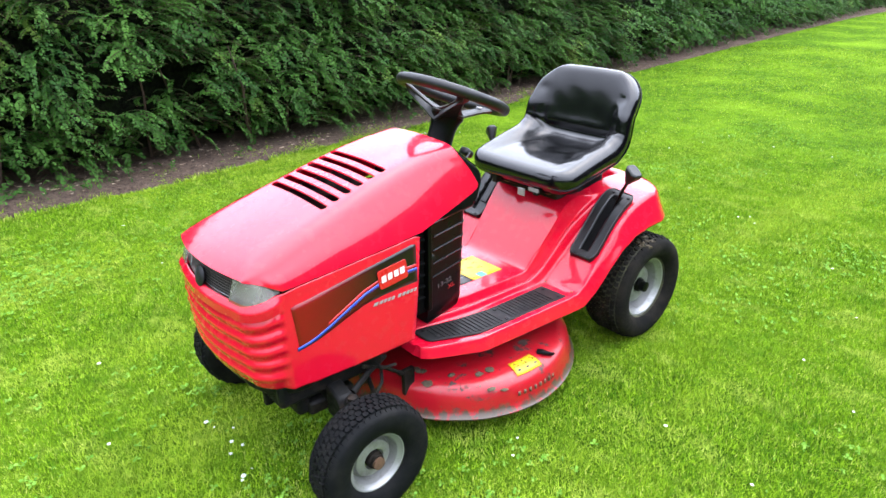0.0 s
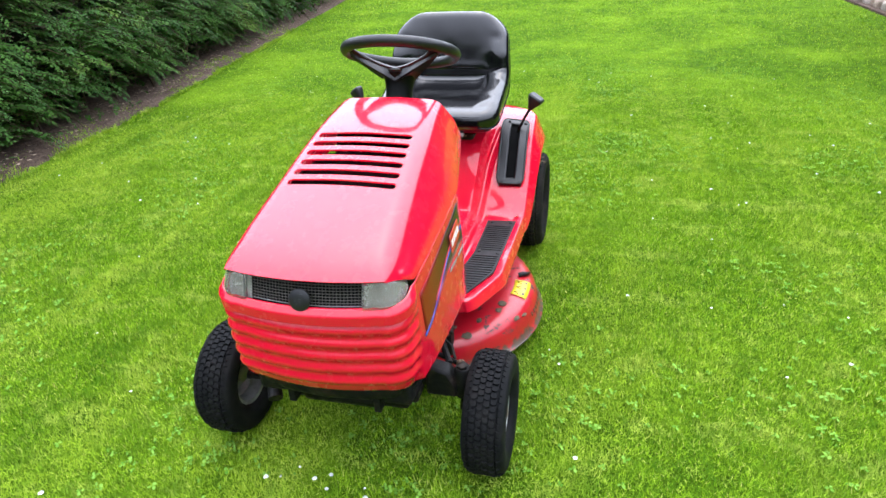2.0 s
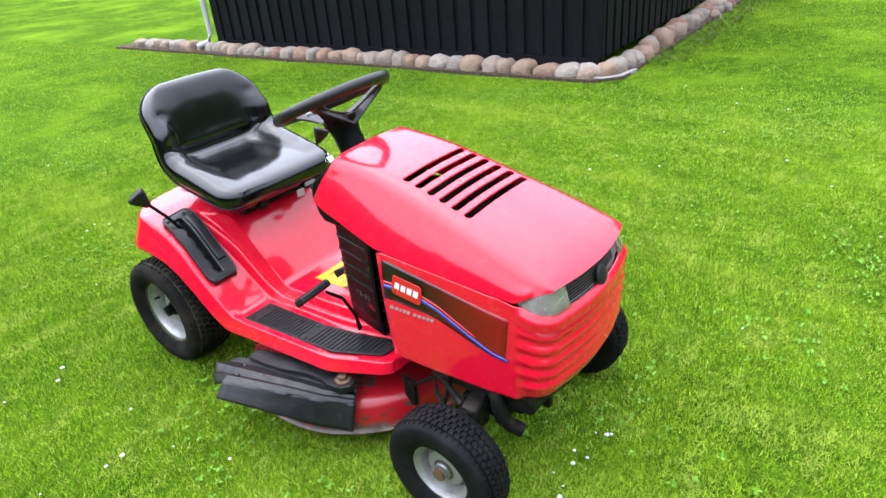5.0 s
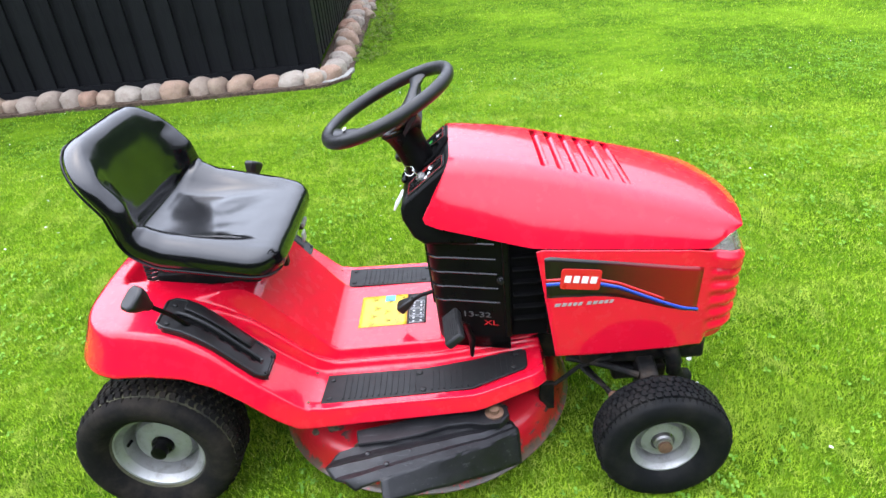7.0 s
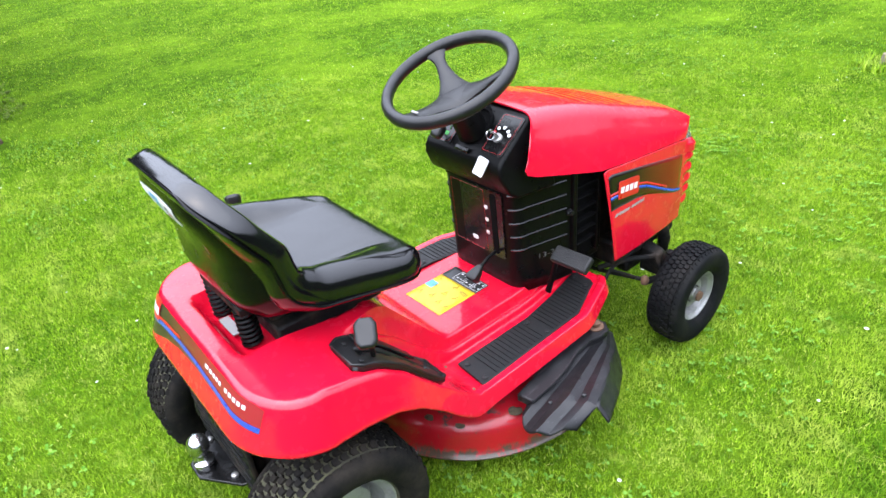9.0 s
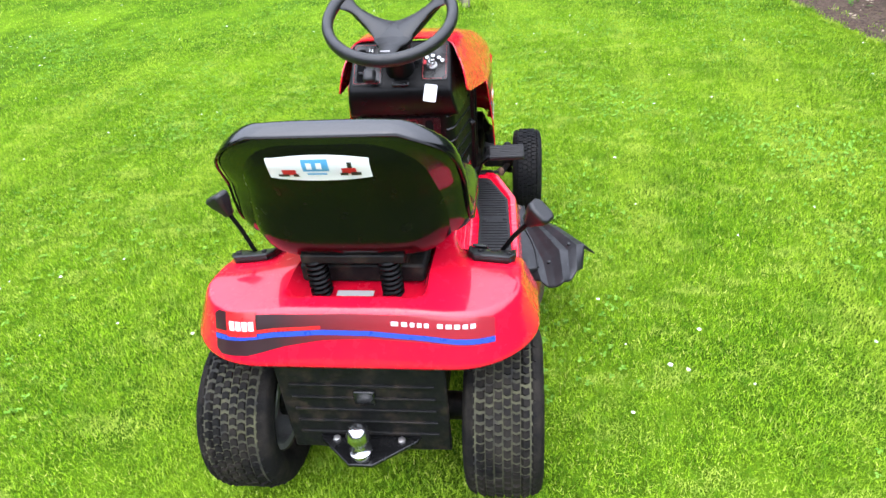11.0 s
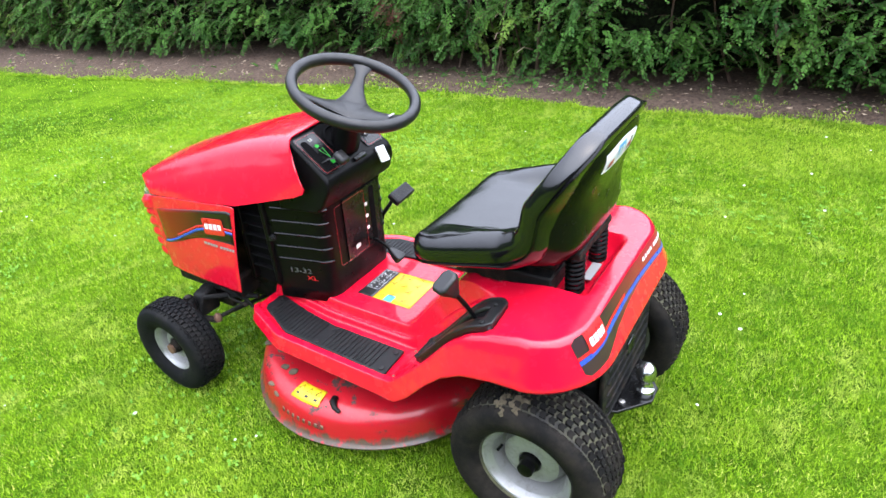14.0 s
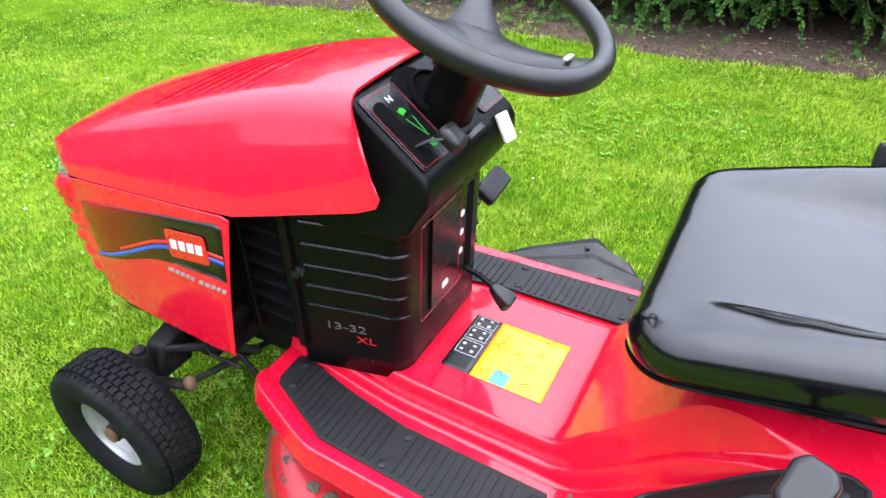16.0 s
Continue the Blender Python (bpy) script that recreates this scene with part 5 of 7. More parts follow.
def rear_decal():
    """Dark wavy decal with a blue stripe on the sloping rear face of the body."""
    def rear(y, z):
        hit = BODY.ray_cast(Vector((-1.2, y, z)), Vector((1, 0, 0)))
        while hit[0] is None:
            z -= 0.004
            hit = BODY.ray_cast(Vector((-1.2, y, z)), Vector((1, 0, 0)))
        return hit[0], hit[1] if hit[1].x < 0 else -hit[1]

    def film(top, bot, lift, material, name, parent, label="", nu=48, nv=5):
        rows = []
        for i in range(nu + 1):
            y = top[0][0] + (top[-1][0] - top[0][0]) * i / nu
            zt = float(np.interp(-y, [-p[0] for p in top], [p[1] for p in top]))
            zb = float(np.interp(-y, [-p[0] for p in bot], [p[1] for p in bot]))
            row = []
            for j in range(nv + 1):
                q, n = rear(y, zt + (zb - zt) * j / nv)
                row.append(q + n * lift)
            rows.append(row)
        bm = loft(rows)
        bmesh.ops.recalc_face_normals(bm, faces=bm.faces)
        if sum(f.normal.x for f in bm.faces) > 0:
            bmesh.ops.reverse_faces(bm, faces=bm.faces)
        return part(name, bm, material, parent, label)

    wave = [(0.296, 0.524), (0.24, 0.533), (0.16, 0.545), (0.06, 0.552), (-0.04, 0.551), (-0.14, 0.543), (-0.22, 0.534), (-0.290, 0.527)]
    top = [(0.296, 0.566), (0.285, 0.576), (0.16, 0.584), (0.0, 0.588), (-0.16, 0.584), (-0.27, 0.574), (-0.290, 0.566)]
    low = [(0.296, 0.500), (0.285, 0.492), (0.22, 0.500), (0.14, 0.522), (0.06, 0.536), (-0.04, 0.540), (-0.14, 0.534), (-0.22, 0.526), (-0.290, 0.520)]
    dec = film(top, low, 0.0012, M["reardecal"], "rear_decal", mower, "dark rear decal with a blue wavy stripe")
    film([(y, z + 0.005) for y, z in wave], [(y, z - 0.005) for y, z in wave], 0.0022, M["blue"], "stripe", dec, "blue wavy stripe", nv=1)
    film([(y, z + 0.013) for y, z in wave[:4]], [(y, z + 0.006) for y, z in wave[:4]], 0.0022, M["badge"], "stripe", dec, "red wavy stripe", nv=1)
    bd = film([(0.264, 0.578), (0.196, 0.585)], [(0.264, 0.532), (0.196, 0.540)], 0.0032, M["badge"], "badge", dec, "red badge with white marks", 8, 4)
    for k in range(4):
        y = 0.256 - 0.0145 * k
        film([(y, 0.564 + 0.0014 * k), (y - 0.0115, 0.565 + 0.0014 * k)], [(y, 0.546 + 0.0014 * k), (y - 0.0115, 0.547 + 0.0014 * k)], 0.0040, M["white"], "mark", bd, "", 2, 2)
    y = -0.085
    for k, w in enumerate((0.019, 0.015, 0.012, 0.012, 0.012, 0.010, 0.015, 0.015, 0.014, 0.013, 0.013)):
        z = 0.571 - 0.06 * (-0.085 - y)
        if k != 5:
            film([(y, z + 0.0042), (y - w * 0.76, z + 0.0038)], [(y + 0.002, z - 0.0042), (y + 0.002 - w * 0.76, z - 0.0046)], 0.0030, M["white"], "mark", dec, "", 2, 2)
        y -= w + 0.002


rear_decal()


# ---- mower deck and discharge chute ----
def build_deck():
    cx, cy = 0.032, 0.010
    m = Matrix.Translation((cx, cy, 0))
    prof = [(0.405, 0.062), (0.434, 0.060), (0.436, 0.066), (0.426, 0.074), (0.421, 0.090), (0.416, 0.112), (0.410, 0.132), (0.400, 0.148), (0.384, 0.158), (0.362, 0.164), (0.30, 0.170), (0.2, 0.178), (0.08, 0.182)]
    bm = lathe(prof, 96, "z", m=m)
    for v in bm.verts:
        dx, dy = v.co.x - cx, v.co.y - cy
        k = 1 + 0.004 * math.sin(5 * math.atan2(dy, dx) + 1)
        v.co.x, v.co.y = cx + dx * k, cy + dy * k
        v.co.z += 0.0015 * noise.noise(v.co * 14)
    deck = part("mower_deck", bm, M["worn"], mower, "round red mower deck with chipped paint", smooth=50)
    # belt covers and fittings below the body
    part("spindle_cover", lathe([(0.10, 0.17), (0.095, 0.205), (0.06, 0.215)], 28, "z", m=Matrix.Translation((0.03, 0.0, 0))), M["oily"], deck)
    part("belt_guard", box(0.02, 0.34, -0.05, 0.05, 0.175, 0.20), M["oily"], deck, bevel=0.006)
    # danger sticker on the left shoulder
    def on_deck(r, a, lift):
        z = float(np.interp(r, [p[0] for p in prof[2:]][::-1], [p[1] for p in prof[2:]][::-1])) + lift
        return Vector((cx + r * math.cos(a), cy + r * math.sin(a), z))

    rows = []
    for i in range(9):
        a = radians(79.5 + 16.0 * i / 8)
        rows.append([on_deck(r, a, 0.0042) for r in np.linspace(0.338, 0.392, 5)])
    bm = loft(rows)
    bmesh.ops.recalc_face_normals(bm, faces=bm.faces)
    if sum(f.normal.z for f in bm.faces) < 0:
        bmesh.ops.reverse_faces(bm, faces=bm.faces)
    st = part("danger_sticker", bm, M["yellow"], deck, "yellow danger sticker with three black triangles", thick=0.001)
    for k in range(3):
        a = radians(82.2 + 5.3 * k)
        pts = [on_deck(0.358 + 0.011 * math.sin(t + 0.5), a + 0.030 * math.cos(t + 0.5), 0.0056) for t in (0, 2.09, 4.19)]
        part("mark", tube(pts, 0.0011, 4, closed=True), M["ink"], st)
        rows = [[on_deck(r, a + d, 0.0058) for r in (0.374, 0.381)] for d in (-0.016, 0.016)]
        part("mark", loft(rows), M["ink"], st)
    # dark lettering worn off the rim, as plain bars
    for k in range(8):
        a = radians(78 + 3.0 * k)
        rows = [[on_deck(r, a + d, 0.002) + Vector((0.004 * math.cos(a), 0.004 * math.sin(a), 0)) for r in (0.4175, 0.4140)] for d in (-0.012, 0.012)]
        part("mark", loft(rows), M["rust"], deck, thick=0.001)
    # washout knob behind the sticker
    kn = part("wash_port", tube([on_deck(0.350, radians(101), 0.004), on_deck(0.368, radians(101.5), 0.010), on_deck(0.385, radians(103.5), 0.008), on_deck(0.392, radians(106), 0.006)], [0.011, 0.011, 0.008, 0.006], 8, flat=0.7), M["plastic"], deck, "small black wash port")
    # brackets at the front
    for y in (0.20, -0.20):
        part("bracket", box(0.36, 0.40, y - 0.008, y + 0.008, 0.12, 0.21), M["oily"], deck, bevel=0.003)
    # clumps of dried clippings on top
    random.seed(4)
    for k in range(16):
        a = radians(random.uniform(20, 75)) if k < 9 else radians(random.uniform(-150, -110))
        c = on_deck(random.uniform(0.33, 0.42), a, 0.002)
        bmx = bmesh.new()
        bmesh.ops.create_icosphere(bmx, subdivisions=2, radius=1, matrix=Matrix.Translation(c) @ Matrix.Diagonal((random.uniform(0.008, 0.02), random.uniform(0.008, 0.02), 0.003, 1)))
        for v in bmx.verts:
            v.co += 0.004 * noise.noise_vector(v.co * 90)
        part("dried_clipping", bmx, M["clip"], deck)
    return deck


def clippings():
    k = Mat("dried_grass_clippings", (0.06, 0.045, 0.025), 0.95)
    k.to("Base Color", k.mix(k.noise(140, 4), (0.03, 0.022, 0.014), (0.13, 0.105, 0.06)))
    k.bump(k.noise(300, 4), 0.9, 0.003)
    return k.m


M["clip"] = clippings()
deck = build_deck()


def build_chute():
    """Black plastic deflector hinged on the deck's right side: a creased top with a hanging front wall."""
    def along(keys, v):
        p, t = np.array(keys), np.linspace(0, 1, len(keys))
        return Vector([float(np.interp(v, t, p[:, i])) for i in range(3)])

    hinge = [(0.262, -0.300, 0.196), (0.19, -0.325, 0.208), (0.05, -0.345, 0.208), (-0.08, -0.362, 0.206), (-0.140, -0.386, 0.200)]
    fold = [(0.290, -0.340, 0.180), (0.212, -0.402, 0.206), (0.095, -0.470, 0.240), (-0.039, -0.540, 0.264), (-0.104, -0.532, 0.222)]
    foot = [(0.292, -0.372, 0.098), (0.212, -0.436, 0.138), (0.10, -0.505, 0.186), (-0.034, -0.574, 0.230)]
    # creases that run from the hinge end to the open end
    crease = [0, 0.012, 0.001, 0.006, 0.018, 0.004, 0.014, 0.0]
    rows = []
    for i in range(36):
        u = i / 35
        row = []
        for j in range(33):
            v = j / 32
            p = along(hinge, v).lerp(along(fold, v), u)
            p.x -= 0.062 * math.sin(math.pi * u) * smoothstep(np.array([v]), 0.72, 1.0)[0]
            p.z += float(np.interp(u, np.linspace(0, 1, len(crease)), crease)) * (0.25 + 0.75 * v) + 0.0025 * noise.noise(p * 22)
            row.append(p)
        rows.append(row)
    bm = loft(rows)
    wall = []
    for i in range(9):
        u = i / 8
        wall.append([along(fold, 0.75 * v).lerp(along(foot, v), u) + Vector((0, 0, 0.002 * noise.noise(Vector((9 * v, 5 * u, 1))))) for v in np.linspace(0, 1, 25)])
    loft(wall, bm)
    bmesh.ops.remove_doubles(bm, verts=bm.verts, dist=0.0008)
    bmesh.ops.recalc_face_normals(bm, faces=bm.faces)
    chute = part("discharge_chute", bm, M["flap"], mower, "scuffed black plastic discharge chute", smooth=24, thick=0.005)
    # raised hinge flange with its wavy outer edge
    edge = [(0.262, -0.292), (0.268, -0.330), (0.245, -0.356), (0.205, -0.360), (0.165, -0.350), (0.11, -0.356), (0.04, -0.378), (-0.03, -0.392), (-0.112, -0.397), (-0.122, -0.350), (0.0, -0.325)]
    part("flange", prism(edge, 0.206, 0.230, "z"), M["flap"], chute, bevel=0.004)
    part("rim", tube([(x, y, 0.231) for x, y in edge[2:9]], 0.0035, 6), M["flap"], chute)
    part("hinge_bolt", lathe([(0.024, 0.229), (0.024, 0.234), (0.013, 0.235), (0.013, 0.246), (0.004, 0.247)], 18, "z", m=Matrix.Translation((0.230, -0.322, 0))), M["rust"], chute, "dull rusty hinge bolt and washer")
    for x, y, z in ((-0.03, -0.492, 0.262), (-0.075, -0.462, 0.242), (-0.085, -0.43, 0.232), (0.02, -0.44, 0.243)):
        part("rivet", lathe([(0.006, z - 0.006), (0.006, z + 0.001), (0.003, z + 0.003)], 10, "z", m=Matrix.Translation((x, y, 0))), M["flap"], chute)


build_chute()


# ---- wheels ----
def lug(bm, m, w, l, h, skew):
    """One tread block: w across, l round the tyre, h high."""
    pts = [(-w / 2, -l / 2 + skew), (0, -l / 2), (w / 2, -l / 2 + skew), (w / 2, l / 2 + skew), (0, l / 2), (-w / 2, l / 2 + skew)]
    lo = [bm.verts.new(m @ Vector((p[0], p[1], -0.004))) for p in pts]
    hi = [bm.verts.new(m @ Vector((p[0] * 0.86, p[1] * 0.84, h))) for p in pts]
    bm.faces.new(hi)
    for i in range(6):
        bm.faces.new((lo[i], lo[(i + 1) % 6], hi[(i + 1) % 6], hi[i]))


def wheel(name, R, W, rim_r, x, y, z, s, rows, count, label):
    """A wheel with its rim, tyre, tread blocks and hub; s is the side it faces."""
    place = Matrix.Translation((x, s * y, z)) @ (Matrix.Identity(4) if s > 0 else Matrix.Rotation(math.pi, 4, "Z"))
    h = W / 2
    dish = [(0.026, 0.10 * h), (0.030, 0.30 * h), (rim_r * 0.45, 0.30 * h), (rim_r * 0.62, 0.22 * h), (rim_r * 0.70, -0.05 * h), (rim_r * 0.76, -0.08 * h), (rim_r * 0.84, 0.42 * h), (rim_r * 0.93, 0.52 * h), (rim_r * 0.97, 0.62 * h), (rim_r * 1.03, 0.64 * h), (rim_r * 1.03, 0.5 * h), (rim_r * 0.9, 0.3 * h), (rim_r * 0.9, -0.62 * h), (rim_r * 1.02, -0.66 * h)]
    rim = part(name, lathe(dish, 48, "y", m=place, cap=False), M["rim"], mower, label, smooth=35)
    base = R - 0.005
    skin = M["rubber"] if rows == 6 else M["muddy"]
    prof = [(rim_r * 0.98, 0.58 * h), (rim_r * 1.04, 0.70 * h), (rim_r * 1.12, 0.84 * h), (rim_r + (R - rim_r) * 0.36, 0.955 * h), (rim_r + (R - rim_r) * 0.58, 0.985 * h), (rim_r + (R - rim_r) * 0.76, 0.94 * h), (rim_r + (R - rim_r) * 0.88, 0.86 * h), (base - 0.002, 0.70 * h), (base, 0.45 * h), (base + 0.0015, 0)]
    full = prof + [(r, -v) for r, v in prof[-2::-1]]
    tyre = part("tyre", lathe(full, 64, "y", m=place, cap=False), M["rubber"] if rows == 6 else M["mud"], rim, smooth=50)
    part("sidewall", lathe([(r + 0.0008, v + 0.0012) for r, v in prof[:8]], 64, "y", m=place, cap=False), skin, rim, smooth=50)
    part("sidewall", lathe([(r + 0.0008, -v - 0.0012) for r, v in prof[:8]], 64, "y", m=place, cap=False), skin, rim, smooth=50)
    bm = bmesh.new()
    pitch = 2 * math.pi / count
    for k in range(count):
        for j in range(rows):
            u = (j + 0.5) / rows * 2 - 1
            yy = u * h * 0.86
            rr = base - 0.004 * max(0, abs(u) - 0.5) * 2 - 0.012 * max(0, abs(u) - 0.72) * 2.2
            a = pitch * (k + (0.5 if j % 2 else 0)) + 0.012 * math.sin(7 * k + j)
            lean = -u * 0.75 if abs(u) > 0.6 else -u * 0.12
            nrm = Matrix.Rotation(-a, 4, "Y") @ Matrix.Translation((rr, yy, 0)) @ Matrix.Rotation(-lean, 4, "Z") @ Matrix.Rotation(radians(90), 4, "Y")
            # local z outwards, x along the axle
            fit = nrm @ Matrix.Rotation(radians(90), 4, "Z")
            wear = 0.006 + 0.0012 * math.sin(3.1 * k + 5.7 * j)
            wide, long = (1.02, 0.80) if rows == 6 else (0.90, 0.74)
            lug(bm, place @ fit, 2 * h * 0.86 / rows * wide, pitch * R * long, wear, 0.15 * pitch * R)
    bmesh.ops.recalc_face_normals(bm, faces=bm.faces)
    part("tread", bm, skin, rim, "worn block tread", smooth=0)
    return rim, place, h


for s in (1, -1):
    rim, place, h = wheel("front_wheel", 0.163, 0.112, 0.084, 0.640, 0.372, 0.163 if s < 0 else 0.141, s, 6, 58, "front wheel with silver rim and black turf tyre")
    part("hub", lathe([(0.024, -0.2 * h), (0.024, 0.40 * h), (0.020, 0.46 * h), (0.020, 0.60 * h), (0.008, 0.66 * h)], 20, "y", m=place), M["muddy" if s > 0 else "steel"], rim)
    part("axle_cap", lathe([(0.017, 0.60 * h), (0.017, 0.74 * h), (0.006, 0.77 * h)], 16, "y", m=place), M["rust"], rim, "rusted axle cap")
    rim, place, h = wheel("rear_wheel", 0.2035, 0.178, 0.116, -0.637, 0.303, 0.204, s, 8, 56, "large rear wheel with silver rim and block tread")
    part("hub", lathe([(0.026, -0.2 * h), (0.026, 0.40 * h), (0.020, 0.44 * h), (0.020, 0.66 * h), (0.007, 0.70 * h)], 20, "y", m=place), M["plastic"], rim, "black hub cap")
    part("valve", tube([place @ Vector((0.070, 0.4 * h, 0.030)), place @ Vector((0.072, 0.62 * h, 0.031))], 0.004, 8), M["plastic"], rim)
    if s > 0:
        random.seed(8)
        for _ in range(14):
            bm = bmesh.new()
            c = Vector((-0.60 + random.gauss(0, 0.020), 0.348 + random.gauss(0, 0.012), 0))
            c.z = 0.204 + math.sqrt(0.205 ** 2 - (c.x + 0.637) ** 2) - 0.003 - 0.35 * max(0, c.y - 0.345)
            bmesh.ops.create_icosphere(bm, subdivisions=2, radius=1, matrix=Matrix.Translation(c) @ Matrix.Diagonal((random.uniform(0.006, 0.014), random.uniform(0.006, 0.013), 0.005, 1)))
            for v in bm.verts:
                v.co += 0.005 * noise.noise_vector(v.co * 110)
            part("dried_clipping", bm, M["clip"], rim, "dried grass clippings stuck to the tread")


# ---- undercarriage, bumper and hitch ----
def undercarriage():
    ax = part("front_axle", tube([(0.637, -0.30, 0.21), (0.637, -0.20, 0.235), (0.637, 0, 0.245), (0.637, 0.20, 0.235), (0.637, 0.30, 0.21)], 0.021, 10, flat=1.4), M["oily"], mower, "oily black front axle with tie rods")
    part("pivot_bracket", box(0.585, 0.690, -0.165, 0.165, 0.215, 0.300), M["oily"], ax, bevel=0.012)
    part("front_skirt", box(0.690, 0.735, -0.150, 0.175, 0.192, 0.290), M["oily"], ax, bevel=0.014)
    part("cross_plate", box(0.560, 0.705, -0.190, 0.190, 0.190, 0.232), M["oily"], ax, bevel=0.010)
    for s in (1, -1):
        hub_z = 0.163 if s < 0 else 0.141
        part("spindle", tube([(0.637, s * 0.296, 0.275), (0.637, s * 0.30, hub_z), (0.637, s * 0.345, hub_z)], 0.015, 10), M["oily"], ax)
        part("spindle_housing", lathe([(0.020, 0.185), (0.023, 0.19), (0.023, 0.270), (0.019, 0.276)], 16, "z", m=Matrix.Translation((0.637, s * 0.297, 0))), M["oily"], ax)
        part("spindle_cap", lathe([(0.015, 0.274), (0.015, 0.284), (0.007, 0.288)], 6, "z", m=Matrix.Translation((0.637, s * 0.296, 0))), M["oily"], ax)
        part("steering_arm", tube([(0.637, s * 0.300, 0.200), (0.59, s * 0.285, 0.200), (0.545, s * 0.270, 0.200)], 0.014, 8, flat=0.6), M["oily"], ax)
        part("axle_web", prism([(0.20, 0.190), (0.20, 0.285), (0.262, 0.268), (0.285, 0.225), (0.285, 0.190)] if s > 0 else [(-0.20, 0.190), (-0.20, 0.285), (-0.262, 0.268), (-0.285, 0.225), (-0.285, 0.190)], 0.612, 0.662, "x"), M["oily"], ax, bevel=0.008)
        part("drag_link", tube([(0.61, s * 0.255, 0.262), (0.53, s * 0.215, 0.272), (0.44, s * 0.165, 0.262)], 0.009, 8), M["oily"], ax)
        part("tie_rod", tube([(0.545, s * 0.27, 0.210), (0.49, s * 0.14, 0.215), (0.46, s * 0.04, 0.22)], 0.007, 8), M["oily"], ax)
        part("ball_joint", lathe([(0.012, 0.195), (0.014, 0.205), (0.012, 0.218), (0.005, 0.224)], 12, "z", m=Matrix.Translation((0.545, s * 0.27, 0))), M["rust"], ax)
    fr = part("frame", box(-0.72, 0.80, -0.125, -0.105, 0.235, 0.315), M["oily"], mower, "black steel frame and engine block under the hood", bevel=0.004)
    part("rail", box(-0.72, 0.80, 0.105, 0.125, 0.235, 0.315), M["oily"], fr, bevel=0.004)
    part("engine_block", box(0.42, 0.78, -0.14, 0.14, 0.29, 0.46), M["oily"], fr, bevel=0.02)
    part("engine_cover", lathe([(0.14, 0.46), (0.135, 0.52), (0.10, 0.57), (0.04, 0.585)], 28, "z", m=Matrix.Translation((0.55, 0, 0))), M["oily"], fr)
    part("oil_pan", box(0.45, 0.76, -0.11, 0.11, 0.205, 0.245), M["oily"], fr, bevel=0.015)
    part("chassis_plate", box(0.47, 0.795, -0.205, 0.205, 0.262, 0.350), M["oily"], fr, bevel=0.012)
    part("transaxle", box(-0.745, -0.45, -0.16, 0.16, 0.15, 0.36), M["oily"], fr, bevel=0.03)
    part("axle_tube", tube([(-0.637, -0.25, 0.204), (-0.637, 0.25, 0.204)], 0.035, 14), M["oily"], fr)
    back = part("rear_plate", box(-0.760, -0.748, -0.185, 0.185, 0.19, 0.47), M["oily"], fr, "black rear plate with embossed lines", bevel=0.004)
    for k in range(5):
        part("ridge", box(-0.765, -0.758, -0.16, 0.16, 0.245 + 0.038 * k, 0.251 + 0.038 * k), M["oily"], back, bevel=0.002)
    part("embossed_mark", box(-0.767, -0.759, -0.028, 0.02, 0.345, 0.385), M["gloss"], back, bevel=0.004)
    # front bumper bar
    path = [(0.74, 0.205, 0.305), (0.79, 0.195, 0.300), (0.822, 0.165, 0.297), (0.838, 0.10, 0.295), (0.845, 0, 0.294), (0.838, -0.10, 0.295), (0.822, -0.165, 0.297), (0.79, -0.195, 0.300), (0.74, -0.205, 0.305)]
    bp = part("front_bumper", tube([(x - 0.032, y * 0.96, z + 0.022) for x, y, z in path], 0.026, 12, flat=1.15), M["oily"], mower, "scuffed black front bumper")
    part("skid", box(0.66, 0.765, -0.11, 0.11, 0.268, 0.30), M["oily"], bp, bevel=0.010)
    # exhaust on the right, hose behind the nose
    ex = part("exhaust_pipe", tube([(0.66, -0.205, 0.345), (0.70, -0.222, 0.315), (0.708, -0.226, 0.275), (0.712, -0.220, 0.240), (0.728, -0.208, 0.213), (0.756, -0.194, 0.196)], [0.022, 0.022, 0.021, 0.020, 0.019, 0.020], 12), M["oily"], mower, "dark bent exhaust pipe")
    part("muffler", lathe([(0.055, -0.20), (0.06, -0.19), (0.06, -0.10), (0.055, -0.09)], 20, "y", m=Matrix.Translation((0.69, 0.0, 0.335))), M["oily"], ex)
    lk = part("deck_link", tube([(0.55, 0.22, 0.30), (0.47, 0.19, 0.25), (0.40, 0.20, 0.20)], 0.006, 8), M["oily"], mower, "thin steel deck lift link")
    part("link_end", tube([(0.47, 0.19, 0.25), (0.50, 0.235, 0.235), (0.53, 0.25, 0.215)], 0.005, 6), M["oily"], lk)
    lk2 = part("deck_link", tube([(0.55, -0.22, 0.30), (0.47, -0.19, 0.25), (0.40, -0.20, 0.20)], 0.006, 8), M["oily"], mower, "thin steel deck lift link")
    part("link_end", tube([(0.47, -0.19, 0.25), (0.50, -0.225, 0.235), (0.53, -0.24, 0.215)], 0.005, 6), M["oily"], lk2)
    part("fuel_hose", tube([(0.50, 0.19, 0.37), (0.52, 0.225, 0.32), (0.50, 0.235, 0.28), (0.44, 0.22, 0.26)], 0.005, 8), M["oily"], lk)
    # hitch
    hp = part("hitch_plate", prism([(-0.74, -0.125), (-0.74, 0.125), (-0.775, 0.110), (-0.842, 0.035), (-0.842, -0.018), (-0.775, -0.110)], 0.228, 0.237, "z"), M["gloss"], mower, "black triangular hitch plate with tow ball", bevel=0.002)
    part("fold", box(-0.752, -0.742, -0.12, 0.12, 0.232, 0.262), M["gloss"], hp, bevel=0.003)
